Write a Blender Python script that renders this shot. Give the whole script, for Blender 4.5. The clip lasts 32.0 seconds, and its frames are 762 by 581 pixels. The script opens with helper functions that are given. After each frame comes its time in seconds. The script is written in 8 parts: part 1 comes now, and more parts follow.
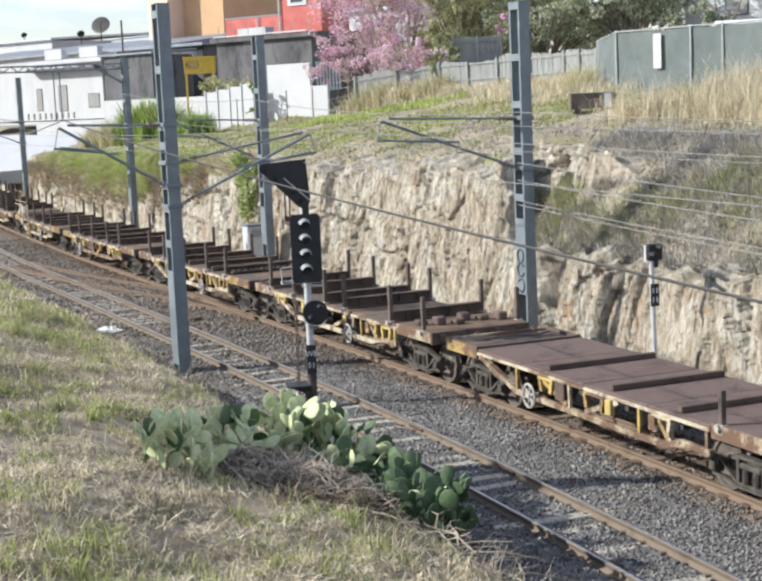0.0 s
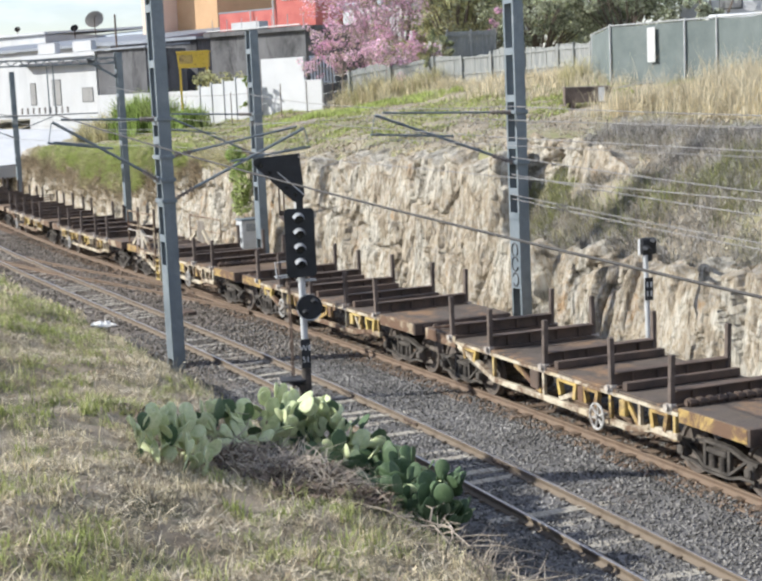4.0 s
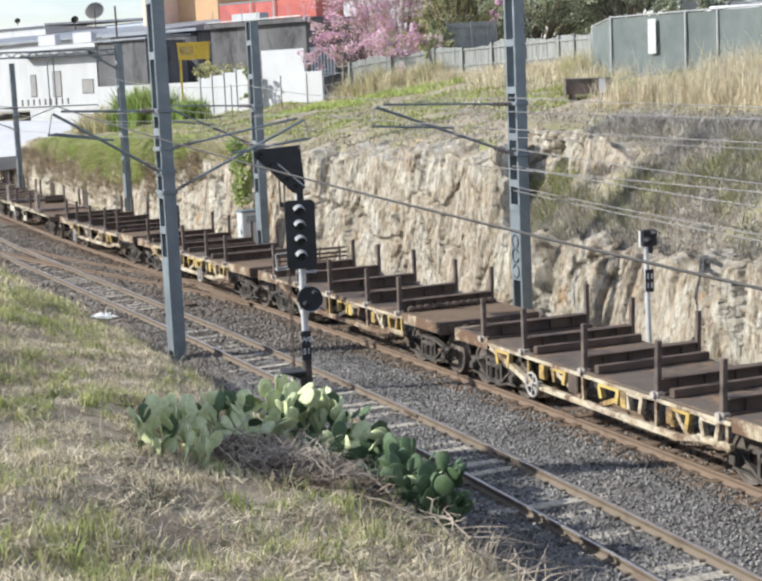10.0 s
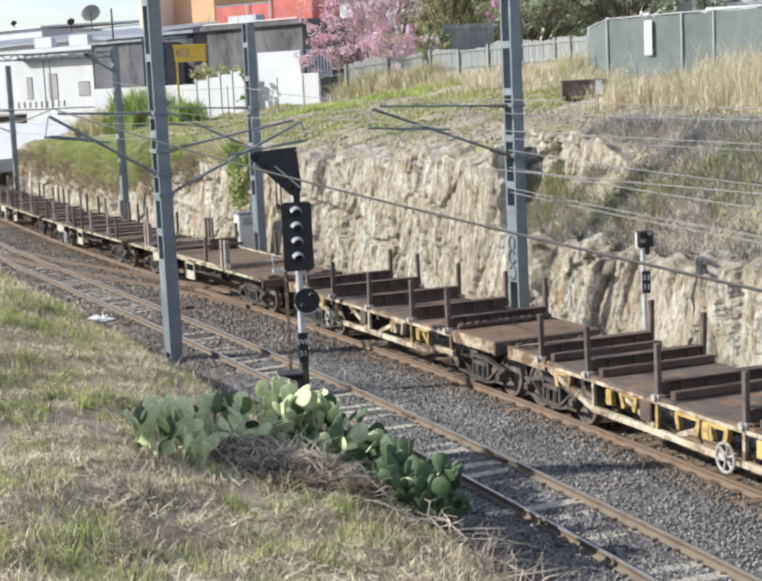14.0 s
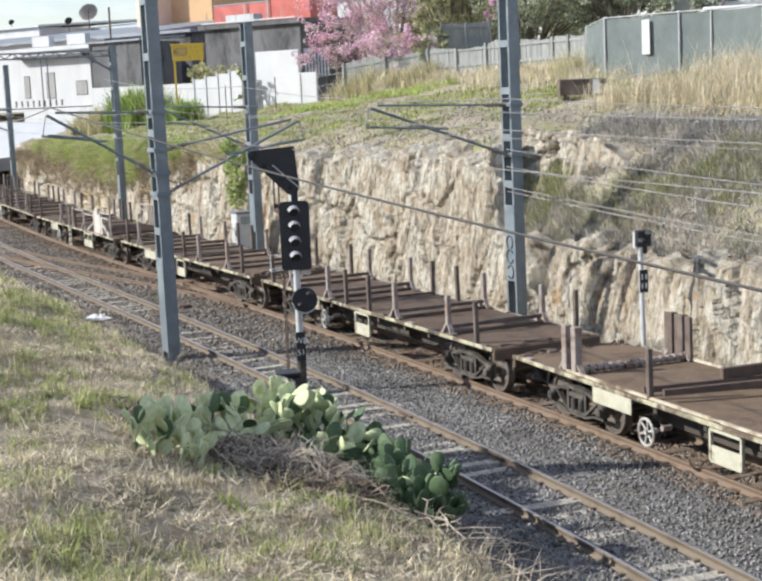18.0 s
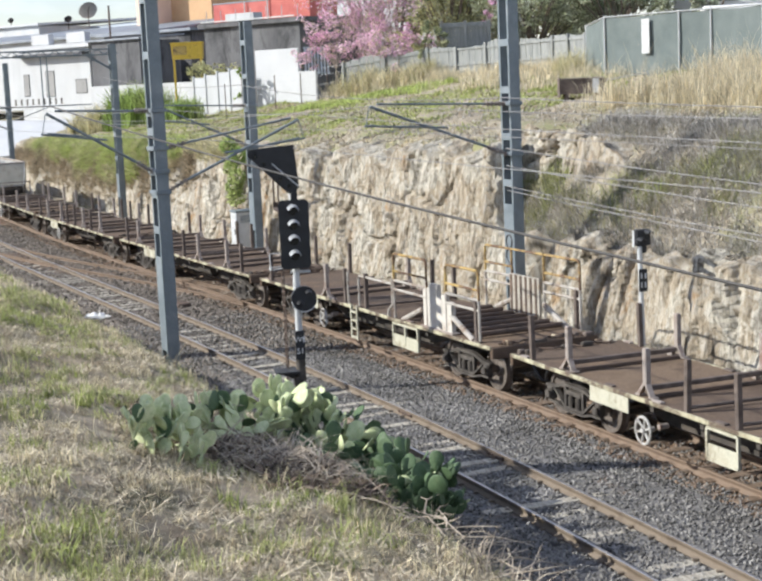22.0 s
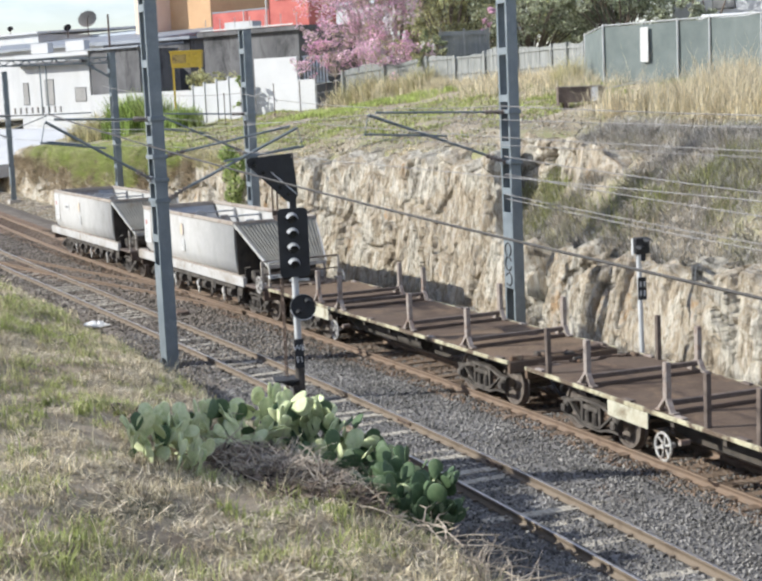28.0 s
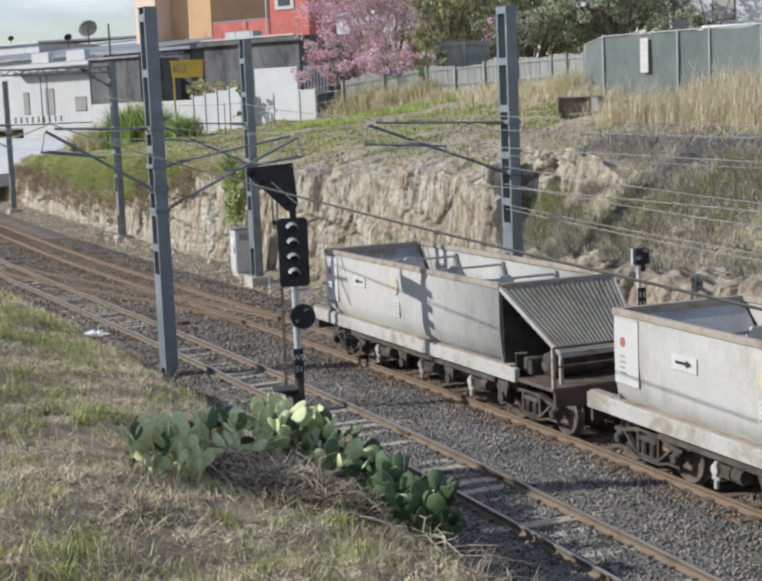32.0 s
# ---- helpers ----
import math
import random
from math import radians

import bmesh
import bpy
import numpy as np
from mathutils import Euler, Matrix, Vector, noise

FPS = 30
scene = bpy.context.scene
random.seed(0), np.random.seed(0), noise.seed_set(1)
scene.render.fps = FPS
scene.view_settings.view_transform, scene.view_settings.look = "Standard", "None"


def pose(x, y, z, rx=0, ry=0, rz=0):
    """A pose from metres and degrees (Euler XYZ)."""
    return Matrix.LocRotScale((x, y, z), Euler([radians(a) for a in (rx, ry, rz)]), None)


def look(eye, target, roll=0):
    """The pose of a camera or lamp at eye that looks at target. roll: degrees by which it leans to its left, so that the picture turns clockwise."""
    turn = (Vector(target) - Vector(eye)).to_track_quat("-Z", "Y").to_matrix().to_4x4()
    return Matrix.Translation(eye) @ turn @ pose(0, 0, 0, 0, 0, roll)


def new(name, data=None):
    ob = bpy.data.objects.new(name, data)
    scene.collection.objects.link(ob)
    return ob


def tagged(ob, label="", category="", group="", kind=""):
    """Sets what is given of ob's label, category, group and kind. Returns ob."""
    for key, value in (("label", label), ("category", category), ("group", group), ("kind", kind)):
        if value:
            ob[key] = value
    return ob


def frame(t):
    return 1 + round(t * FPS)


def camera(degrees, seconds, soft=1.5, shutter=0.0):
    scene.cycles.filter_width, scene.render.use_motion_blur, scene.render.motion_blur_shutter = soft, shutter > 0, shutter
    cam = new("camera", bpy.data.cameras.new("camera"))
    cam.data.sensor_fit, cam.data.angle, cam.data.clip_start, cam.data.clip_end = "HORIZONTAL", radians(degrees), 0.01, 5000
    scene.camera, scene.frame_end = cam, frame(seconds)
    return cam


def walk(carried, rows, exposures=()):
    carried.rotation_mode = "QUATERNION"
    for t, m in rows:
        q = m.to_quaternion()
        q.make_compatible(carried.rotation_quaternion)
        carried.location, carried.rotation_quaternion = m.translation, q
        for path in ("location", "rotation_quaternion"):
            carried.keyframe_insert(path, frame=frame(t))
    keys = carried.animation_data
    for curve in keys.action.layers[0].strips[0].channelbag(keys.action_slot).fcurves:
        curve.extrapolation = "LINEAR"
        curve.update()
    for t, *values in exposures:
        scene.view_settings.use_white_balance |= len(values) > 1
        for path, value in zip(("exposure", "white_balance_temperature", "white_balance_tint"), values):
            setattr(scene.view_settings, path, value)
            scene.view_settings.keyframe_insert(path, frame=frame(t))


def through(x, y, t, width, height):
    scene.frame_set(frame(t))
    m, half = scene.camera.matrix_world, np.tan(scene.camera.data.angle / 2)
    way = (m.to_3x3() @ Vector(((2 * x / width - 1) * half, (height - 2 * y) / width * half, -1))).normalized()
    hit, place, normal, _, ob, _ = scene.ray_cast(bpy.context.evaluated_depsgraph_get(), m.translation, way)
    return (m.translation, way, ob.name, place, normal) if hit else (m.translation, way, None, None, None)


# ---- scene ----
# The camera: held by hand on top of the bank, 6.3 m over the rails, turning a little.
EYE_Z = 6.32
cam = camera(29.29, 32.0, soft=2.6)


def eye_pose(yaw, tilt, roll):
    return pose(0, 0, EYE_Z, 0, 0, yaw) @ pose(0, 0, 0, 90 + tilt) @ pose(0, 0, 0, 0, 0, roll)


walk(cam, [
    (0, eye_pose(0.503, -7.592, -2.515)),
    (0.5, eye_pose(0.487, -7.569, -2.586)),
    (1, eye_pose(0.387, -7.584, -2.616)),
    (1.5, eye_pose(0.271, -7.688, -2.521)),
    (2, eye_pose(0.163, -7.753, -2.523)),
    (2.5, eye_pose(0.180, -7.808, -2.506)),
    (3, eye_pose(0.210, -7.814, -2.477)),
    (3.5, eye_pose(0.281, -7.811, -2.561)),
    (5.5, eye_pose(0.326, -7.982, -2.506)),
    (6, eye_pose(0.329, -8.025, -2.492)),
    (6.5, eye_pose(0.307, -8.094, -2.543)),
    (7, eye_pose(0.298, -8.181, -2.516)),
    (7.5, eye_pose(0.306, -8.241, -2.557)),
    (8, eye_pose(0.320, -8.296, -2.571)),
    (8.5, eye_pose(0.364, -8.190, -2.630)),
    (9, eye_pose(0.417, -8.162, -2.589)),
    (9.5, eye_pose(0.417, -8.164, -2.622)),
    (10, eye_pose(0.321, -8.154, -2.562)),
    (10.5, eye_pose(0.250, -8.136, -2.571)),
    (11, eye_pose(0.015, -8.166, -2.527)),
    (11.5, eye_pose(-0.014, -8.180, -2.592)),
    (12, eye_pose(-0.043, -8.181, -2.589)),
    (12.5, eye_pose(0.047, -8.211, -2.698)),
    (13, eye_pose(0.075, -8.178, -2.622)),
    (13.5, eye_pose(0.102, -8.148, -2.626)),
    (14, eye_pose(0.193, -8.088, -2.653)),
    (14.5, eye_pose(0.200, -8.057, -2.660)),
    (16.5, eye_pose(0.241, -7.970, -2.661)),
    (17, eye_pose(0.238, -7.965, -2.618)),
    (17.5, eye_pose(0.188, -8.036, -2.681)),
    (18, eye_pose(0.102, -8.125, -2.631)),
    (18.5, eye_pose(0.083, -8.160, -2.526)),
    (19, eye_pose(0.083, -8.178, -2.468)),
    (19.5, eye_pose(0.087, -8.170, -2.457)),
    (20, eye_pose(0.103, -8.138, -2.519)),
    (20.5, eye_pose(0.102, -8.130, -2.359)),
    (21, eye_pose(0.106, -8.135, -2.487)),
    (21.5, eye_pose(0.091, -8.165, -2.516)),
    (22, eye_pose(0.078, -8.173, -2.553)),
    (22.5, eye_pose(0.076, -8.181, -2.643)),
    (23, eye_pose(0.079, -8.191, -2.672)),
    (23.5, eye_pose(0.103, -8.145, -2.599)),
    (24, eye_pose(0.130, -8.118, -2.630)),
    (24.5, eye_pose(0.155, -8.056, -2.656)),
    (25, eye_pose(0.153, -8.003, -2.615)),
    (25.5, eye_pose(0.114, -7.982, -2.549)),
    (27.5, eye_pose(-0.122, -7.859, -2.495)),
    (28, eye_pose(0.027, -7.852, -2.554)),
    (28.5, eye_pose(0.085, -7.830, -2.608)),
    (29, eye_pose(0.156, -7.748, -2.534)),
    (29.5, eye_pose(0.163, -7.687, -2.471)),
    (30, eye_pose(0.179, -7.634, -2.509)),
    (30.5, eye_pose(0.158, -7.582, -2.464)),
    (31, eye_pose(0.139, -7.496, -2.458)),
    (31.5, eye_pose(0.118, -7.442, -2.489)),
    (32, eye_pose(-0.000, -7.463, -2.434)),
], exposures=[(0, 0.40), (29.8, 0.40), (30.4, 0.21), (31, -0.06), (32, -0.10)])

# Daylight: a low winter sun from the left, square to the line, a hazy sky.
SUN_UP, SUN_TURN = 29.0, 268.0
world = bpy.data.worlds.new("sky")
scene.world = world
world.use_nodes = True
wn = world.node_tree
sky = wn.nodes.new("ShaderNodeTexSky")
sky.sky_type = "NISHITA"
sky.sun_disc = False
sky.sun_elevation, sky.sun_rotation = radians(SUN_UP), radians(SUN_TURN)
sky.air_density, sky.dust_density, sky.ozone_density = 1.0, 0.3, 1.0
wtc = wn.nodes.new("ShaderNodeTexCoord")
wmap = wn.nodes.new("ShaderNodeMapping")
wmap.inputs["Scale"].default_value = (3.0, 3.0, 9.0)
wcl = wn.nodes.new("ShaderNodeTexNoise")
wcl.inputs["Scale"].default_value = 1.6
wcl.inputs["Detail"].default_value = 7
wramp = wn.nodes.new("ShaderNodeValToRGB")
wramp.color_ramp.elements[0].position, wramp.color_ramp.elements[1].position = 0.47, 0.64
wmix = wn.nodes.new("ShaderNodeMixRGB")
wmix.inputs[2].default_value = (7.6, 7.9, 8.3, 1)
wn.links.new(wtc.outputs["Generated"], wmap.inputs["Vector"])
wn.links.new(wmap.outputs["Vector"], wcl.inputs["Vector"])
wn.links.new(wcl.outputs["Fac"], wramp.inputs["Fac"])
wn.links.new(wramp.outputs["Color"], wmix.inputs["Fac"])
wtint = wn.nodes.new("ShaderNodeMixRGB")
wtint.blend_type = "MULTIPLY"
wtint.inputs["Fac"].default_value = 1.0
wtint.inputs[2].default_value = (0.95, 0.93, 1.08, 1)
wn.links.new(sky.outputs["Color"], wtint.inputs[1])
wn.links.new(wtint.outputs["Color"], wmix.inputs[1])
wn.links.new(wmix.outputs["Color"], wn.nodes["Background"].inputs["Color"])
wn.nodes["Background"].inputs["Strength"].default_value = 0.13
sun = new("sun", bpy.data.lights.new("sun", "SUN"))
sun.data.energy, sun.data.angle, sun.data.color = 5.0, radians(0.6), (1.0, 0.98, 0.92)
_a, _e = radians(SUN_TURN), radians(SUN_UP)
sun.matrix_world = look((math.sin(_a) * math.cos(_e) * 60, math.cos(_a) * math.cos(_e) * 60, math.sin(_e) * 60), (0, 0, 0))


# ---- materials ----
def node(nt, kind, **values):
    n = nt.nodes.new(kind)
    for key, value in values.items():
        n.inputs[key].default_value = value
    return n


def mat(name, colors, scale=6.0, fine=60.0, rough=0.7, metal=0.0, bump=0.25, stretch=(1, 1, 1), rand=0.12, stain=None, stain_at=0.58, island=False, spec=0.3, through=0.0):
    """Two or three tones mixed by coarse noise, speckled by fine noise, with an optional stain colour in patches."""
    m = bpy.data.materials.new(name)
    m.use_nodes = True
    nt = m.node_tree
    bs = nt.nodes["Principled BSDF"]
    tc = nt.nodes.new("ShaderNodeTexCoord")
    mp = nt.nodes.new("ShaderNodeMapping")
    mp.inputs["Scale"].default_value = stretch
    info = nt.nodes.new("ShaderNodeObjectInfo")
    addv = nt.nodes.new("ShaderNodeVectorMath")
    addv.operation = "MULTIPLY_ADD"
    addv.inputs[1].default_value = (1, 1, 1)
    comb = nt.nodes.new("ShaderNodeCombineXYZ")
    mul = nt.nodes.new("ShaderNodeMath")
    mul.operation = "MULTIPLY"
    mul.inputs[1].default_value = 37.0
    nt.links.new(info.outputs["Random"], mul.inputs[0])
    nt.links.new(mul.outputs[0], comb.inputs[0])
    nt.links.new(tc.outputs["Object"], addv.inputs[0])
    nt.links.new(comb.outputs[0], addv.inputs[2])
    nt.links.new(addv.outputs[0], mp.inputs["Vector"])
    n1 = node(nt, "ShaderNodeTexNoise", Scale=scale, Detail=6.0, Roughness=0.6)
    n2 = node(nt, "ShaderNodeTexNoise", Scale=fine, Detail=3.0, Roughness=0.7)
    for n in (n1, n2):
        nt.links.new(mp.outputs["Vector"], n.inputs["Vector"])
    ramp = nt.nodes.new("ShaderNodeValToRGB")
    els = ramp.color_ramp.elements
    els[0].position, els[1].position = 0.32, 0.68
    els[0].color, els[1].color = (*colors[0], 1), (*colors[-1], 1)
    if len(colors) > 2:
        for k, cc in enumerate(colors[1:-1]):
            e = els.new(0.32 + 0.36 * (k + 1) / (len(colors) - 1))
            e.color = (*cc, 1)
    nt.links.new(n1.outputs["Fac"], ramp.inputs["Fac"])
    out = ramp.outputs["Color"]
    if stain:
        n3 = node(nt, "ShaderNodeTexNoise", Scale=scale * 0.7, Detail=9.0, Roughness=0.75, Distortion=0.4)
        nt.links.new(mp.outputs["Vector"], n3.inputs["Vector"])
        r3 = nt.nodes.new("ShaderNodeValToRGB")
        r3.color_ramp.elements[0].position, r3.color_ramp.elements[1].position = stain_at - 0.06, stain_at + 0.06
        nt.links.new(n3.outputs["Fac"], r3.inputs["Fac"])
        mx = nt.nodes.new("ShaderNodeMixRGB")
        mx.inputs[2].default_value = (*stain, 1)
        nt.links.new(r3.outputs["Color"], mx.inputs["Fac"])
        nt.links.new(out, mx.inputs[1])
        out = mx.outputs["Color"]
    hsv = nt.nodes.new("ShaderNodeHueSaturation")
    val = nt.nodes.new("ShaderNodeMapRange")
    val.inputs["To Min"].default_value, val.inputs["To Max"].default_value = 1 - rand * 2, 1 + rand * 2
    if island:
        geo = nt.nodes.new("ShaderNodeNewGeometry")
        nt.links.new(geo.outputs["Random Per Island"], val.inputs["Value"])
    else:
        nt.links.new(n2.outputs["Fac"], val.inputs["Value"])
    nt.links.new(val.outputs["Result"], hsv.inputs["Value"])
    nt.links.new(out, hsv.inputs["Color"])
    nt.links.new(hsv.outputs["Color"], bs.inputs["Base Color"])
    rr = nt.nodes.new("ShaderNodeMapRange")
    rr.inputs["To Min"].default_value, rr.inputs["To Max"].default_value = max(0.05, rough - 0.15), min(1, rough + 0.15)
    nt.links.new(n1.outputs["Fac"], rr.inputs["Value"])
    nt.links.new(rr.outputs["Result"], bs.inputs["Roughness"])
    bs.inputs["Metallic"].default_value = metal
    bs.inputs["Specular IOR Level"].default_value = spec
    if bump:
        b = node(nt, "ShaderNodeBump", Strength=bump, Distance=0.02)
        nt.links.new(n2.outputs["Fac"], b.inputs["Height"])
        nt.links.new(b.outputs["Normal"], bs.inputs["Normal"])
    if through:
        bs.inputs["Subsurface Weight"].default_value = 0.0
        tr = nt.nodes.new("ShaderNodeBsdfTranslucent")
        nt.links.new(hsv.outputs["Color"], tr.inputs["Color"])
        ms = nt.nodes.new("ShaderNodeMixShader")
        ms.inputs[0].default_value = through
        nt.links.new(bs.outputs[0], ms.inputs[1])
        nt.links.new(tr.outputs[0], ms.inputs[2])
        nt.links.new(ms.outputs[0], nt.nodes["Material Output"].inputs["Surface"])
    return m


EARTH = mat("dry_earth", [(0.24, 0.205, 0.15), (0.32, 0.275, 0.205), (0.38, 0.335, 0.26)], 0.35, 14, 0.95, bump=0.8, stain=(0.22, 0.22, 0.11), stain_at=0.54)
THATCH = mat("matted_dry_thatch", [(0.18, 0.145, 0.107), (0.30, 0.25, 0.185), (0.40, 0.34, 0.257)], 1.6, 26, 0.95, bump=1.0, rand=0.4, stain=(0.11, 0.105, 0.055), stain_at=0.56)
GRAVEL = mat("ballast_bed", [(0.09, 0.085, 0.08), (0.15, 0.145, 0.14), (0.22, 0.21, 0.20)], 1.2, 22, 0.95, bump=1.0, rand=0.35, stain=(0.14, 0.085, 0.05), stain_at=0.66)
STONE = mat("ballast_stone", [(0.105, 0.10, 0.092), (0.19, 0.182, 0.17), (0.26, 0.25, 0.235)], 0.8, 30, 0.9, bump=0.3, rand=0.33, island=True)
STONE_RUST = mat("rust_stained_stone", [(0.125, 0.085, 0.06), (0.19, 0.135, 0.097), (0.22, 0.17, 0.13)], 0.8, 30, 0.9, bump=0.3, rand=0.3, island=True)
GRAVEL_RUST = mat("rust_brown_bed", [(0.12, 0.078, 0.052), (0.19, 0.125, 0.085), (0.23, 0.16, 0.112)], 1.2, 22, 0.95, bump=1.0, rand=0.35)
GRAVEL_BROWN = mat("brown_dusty_bed", [(0.105, 0.09, 0.076), (0.165, 0.142, 0.12), (0.22, 0.19, 0.162)], 1.2, 22, 0.95, bump=1.0, rand=0.35)
STONE_BROWN = mat("dusty_brown_stone", [(0.10, 0.086, 0.073), (0.165, 0.143, 0.12), (0.22, 0.193, 0.165)], 0.8, 30, 0.9, bump=0.3, rand=0.33, island=True)
RAIL_RUSTY = mat("red_rusty_rail", [(0.14, 0.098, 0.07), (0.19, 0.138, 0.10), (0.17, 0.128, 0.098)], 3, 60, 0.8, 0.05, bump=0.15)


def rock_mat(name):
    """Fractured sandstone: cream, tan, grey and ochre beds, vertical streaks, dark joints."""
    m = bpy.data.materials.new(name)
    m.use_nodes = True
    nt = m.node_tree
    bs = nt.nodes["Principled BSDF"]
    tc = nt.nodes.new("ShaderNodeTexCoord")

    def stretched(scale):
        mp = nt.nodes.new("ShaderNodeMapping")
        mp.inputs["Scale"].default_value = scale
        nt.links.new(tc.outputs["Object"], mp.inputs["Vector"])
        return mp.outputs["Vector"]

    def ramp(src, stops):
        r = nt.nodes.new("ShaderNodeValToRGB")
        els = r.color_ramp.elements
        while len(els) < len(stops):
            els.new(0.5)
        for e, (p, c) in zip(els, stops):
            e.position, e.color = p, (*c, 1)
        nt.links.new(src, r.inputs["Fac"])
        return r.outputs["Color"]

    def mix(kind, fac, a, b):
        x = nt.nodes.new("ShaderNodeMixRGB")
        x.blend_type = kind
        x.inputs["Fac"].default_value = fac
        nt.links.new(a, x.inputs[1])
        nt.links.new(b, x.inputs[2])
        return x.outputs["Color"]

    up, wide = stretched((1, 1, 0.20)), stretched((1, 1, 0.6))
    beds = node(nt, "ShaderNodeTexNoise", Scale=0.75, Detail=8.0, Roughness=0.68, Distortion=0.6)
    nt.links.new(wide, beds.inputs["Vector"])
    col = ramp(beds.outputs["Fac"], [(0.27, (0.22, 0.205, 0.185)), (0.37, (0.40, 0.375, 0.325)), (0.45, (0.66, 0.632, 0.555)), (0.52, (0.465, 0.395, 0.30)), (0.57, (0.53, 0.498, 0.435)), (0.66, (0.45, 0.31, 0.18))])
    streak = node(nt, "ShaderNodeTexNoise", Scale=6.5, Detail=9.0, Roughness=0.78, Distortion=1.1)
    nt.links.new(up, streak.inputs["Vector"])
    col = mix("MULTIPLY", 0.9, col, ramp(streak.outputs["Fac"], [(0.35, (0.25, 0.23, 0.205)), (0.44, (0.64, 0.61, 0.57)), (0.52, (0.98, 0.97, 0.95)), (0.70, (0.86, 0.81, 0.73))]))
    joint = nt.nodes.new("ShaderNodeTexVoronoi")
    joint.feature = "DISTANCE_TO_EDGE"
    joint.inputs["Scale"].default_value = 2.2
    warp = mix("ADD", 0.35, up, streak.outputs["Color"])
    nt.links.new(warp, joint.inputs["Vector"])
    col = mix("MULTIPLY", 0.4, col, ramp(joint.outputs["Distance"], [(0.0, (0.16, 0.145, 0.125)), (0.035, (0.62, 0.58, 0.52)), (0.09, (1, 1, 1))]))
    nt.links.new(col, bs.inputs["Base Color"])
    bs.inputs["Roughness"].default_value = 0.93
    bs.inputs["Specular IOR Level"].default_value = 0.2
    b = node(nt, "ShaderNodeBump", Strength=1.0, Distance=0.09)
    nt.links.new(streak.outputs["Fac"], b.inputs["Height"])
    nt.links.new(b.outputs["Normal"], bs.inputs["Normal"])
    return m


ROCK = rock_mat("weathered_sandstone")
RAIL = mat("rusty_rail", [(0.125, 0.097, 0.072), (0.175, 0.14, 0.105), (0.155, 0.127, 0.10)], 3, 60, 0.75, 0.1, bump=0.15)
RAIL_TOP = mat("worn_rail_head", [(0.42, 0.40, 0.385), (0.55, 0.53, 0.515)], 5, 60, 0.32, 0.85, bump=0.05)
SLEEPER = mat("bleached_timber_sleeper", [(0.25, 0.22, 0.18), (0.40, 0.365, 0.30), (0.52, 0.48, 0.40)], 3, 40, 0.9, bump=0.4, stretch=(1, 6, 1))
SLEEPER_DARK = mat("rust_stained_sleeper", [(0.12, 0.085, 0.06), (0.20, 0.145, 0.105), (0.28, 0.22, 0.17)], 3, 40, 0.9, bump=0.4, stretch=(1, 6, 1))
MAST = mat("galvanised_blue_grey", [(0.14, 0.17, 0.19), (0.18, 0.21, 0.23), (0.22, 0.25, 0.265)], 1.5, 40, 0.5, 0.15, bump=0.05, stain=(0.26, 0.285, 0.30), stain_at=0.62)
CONC = mat("pale_concrete", [(0.38, 0.35, 0.31), (0.50, 0.47, 0.42)], 3, 40, 0.9, bump=0.3, stain=(0.22, 0.19, 0.16))
WIRE = mat("weathered_copper_wire", [(0.22, 0.21, 0.20), (0.32, 0.31, 0.30)], 3, 30, 0.5, 0.4, bump=0)
PORCELAIN = mat("grey_brown_insulator", [(0.17, 0.145, 0.13), (0.26, 0.225, 0.20)], 8, 30, 0.3, bump=0)
BLACK = mat("black_paint", [(0.024, 0.025, 0.027), (0.036, 0.037, 0.04)], 5, 50, 0.5, bump=0.05)
WHITE = mat("white_paint", [(0.66, 0.65, 0.62), (0.78, 0.77, 0.74)], 4, 40, 0.55, bump=0.05, stain=(0.42, 0.36, 0.28), stain_at=0.66)
SIGN_WHITE = mat("sign_white", [(0.75, 0.75, 0.73), (0.82, 0.82, 0.80)], 4, 40, 0.5, bump=0.0)
DECK = mat("rusted_steel_deck", [(0.075, 0.061, 0.051), (0.122, 0.098, 0.079), (0.105, 0.086, 0.074)], 1.6, 25, 0.95, 0.0, bump=0.3, rand=0.25, stain=(0.25, 0.155, 0.09), stain_at=0.56)
DECK_RED = mat("faded_red_oxide_deck", [(0.125, 0.087, 0.076), (0.16, 0.116, 0.102), (0.145, 0.108, 0.096)], 1.0, 25, 0.95, 0.0, bump=0.2, rand=.2, stain=(0.085, 0.066, 0.06), stain_at=0.58, spec=.15)
DECK_BROWN = mat("brown_timber_and_steel_deck", [(0.085, 0.06, 0.045), (0.13, 0.094, 0.07), (0.11, 0.084, 0.066)], 1.3, 25, 0.95, 0.0, bump=0.3, rand=.22, stain=(0.18, 0.125, 0.085), stain_at=0.59, spec=.15)
BEAM = mat("dark_rusty_steel", [(0.07, 0.055, 0.047), (0.115, 0.085, 0.068), (0.145, 0.10, 0.075)], 2.5, 40, 0.8, 0.1, bump=0.2)
POST = mat("brown_steel_post", [(0.082, 0.064, 0.054), (0.13, 0.103, 0.088), (0.178, 0.142, 0.12)], 3.5, 40, 0.8, 0.1, bump=0.2)
CREAM = mat("flaking_cream_paint", [(0.40, 0.345, 0.25), (0.52, 0.465, 0.36), (0.44, 0.36, 0.23)], 2.2, 40, 0.7, bump=0.25, stain=(0.15, 0.095, 0.06), stain_at=0.52)
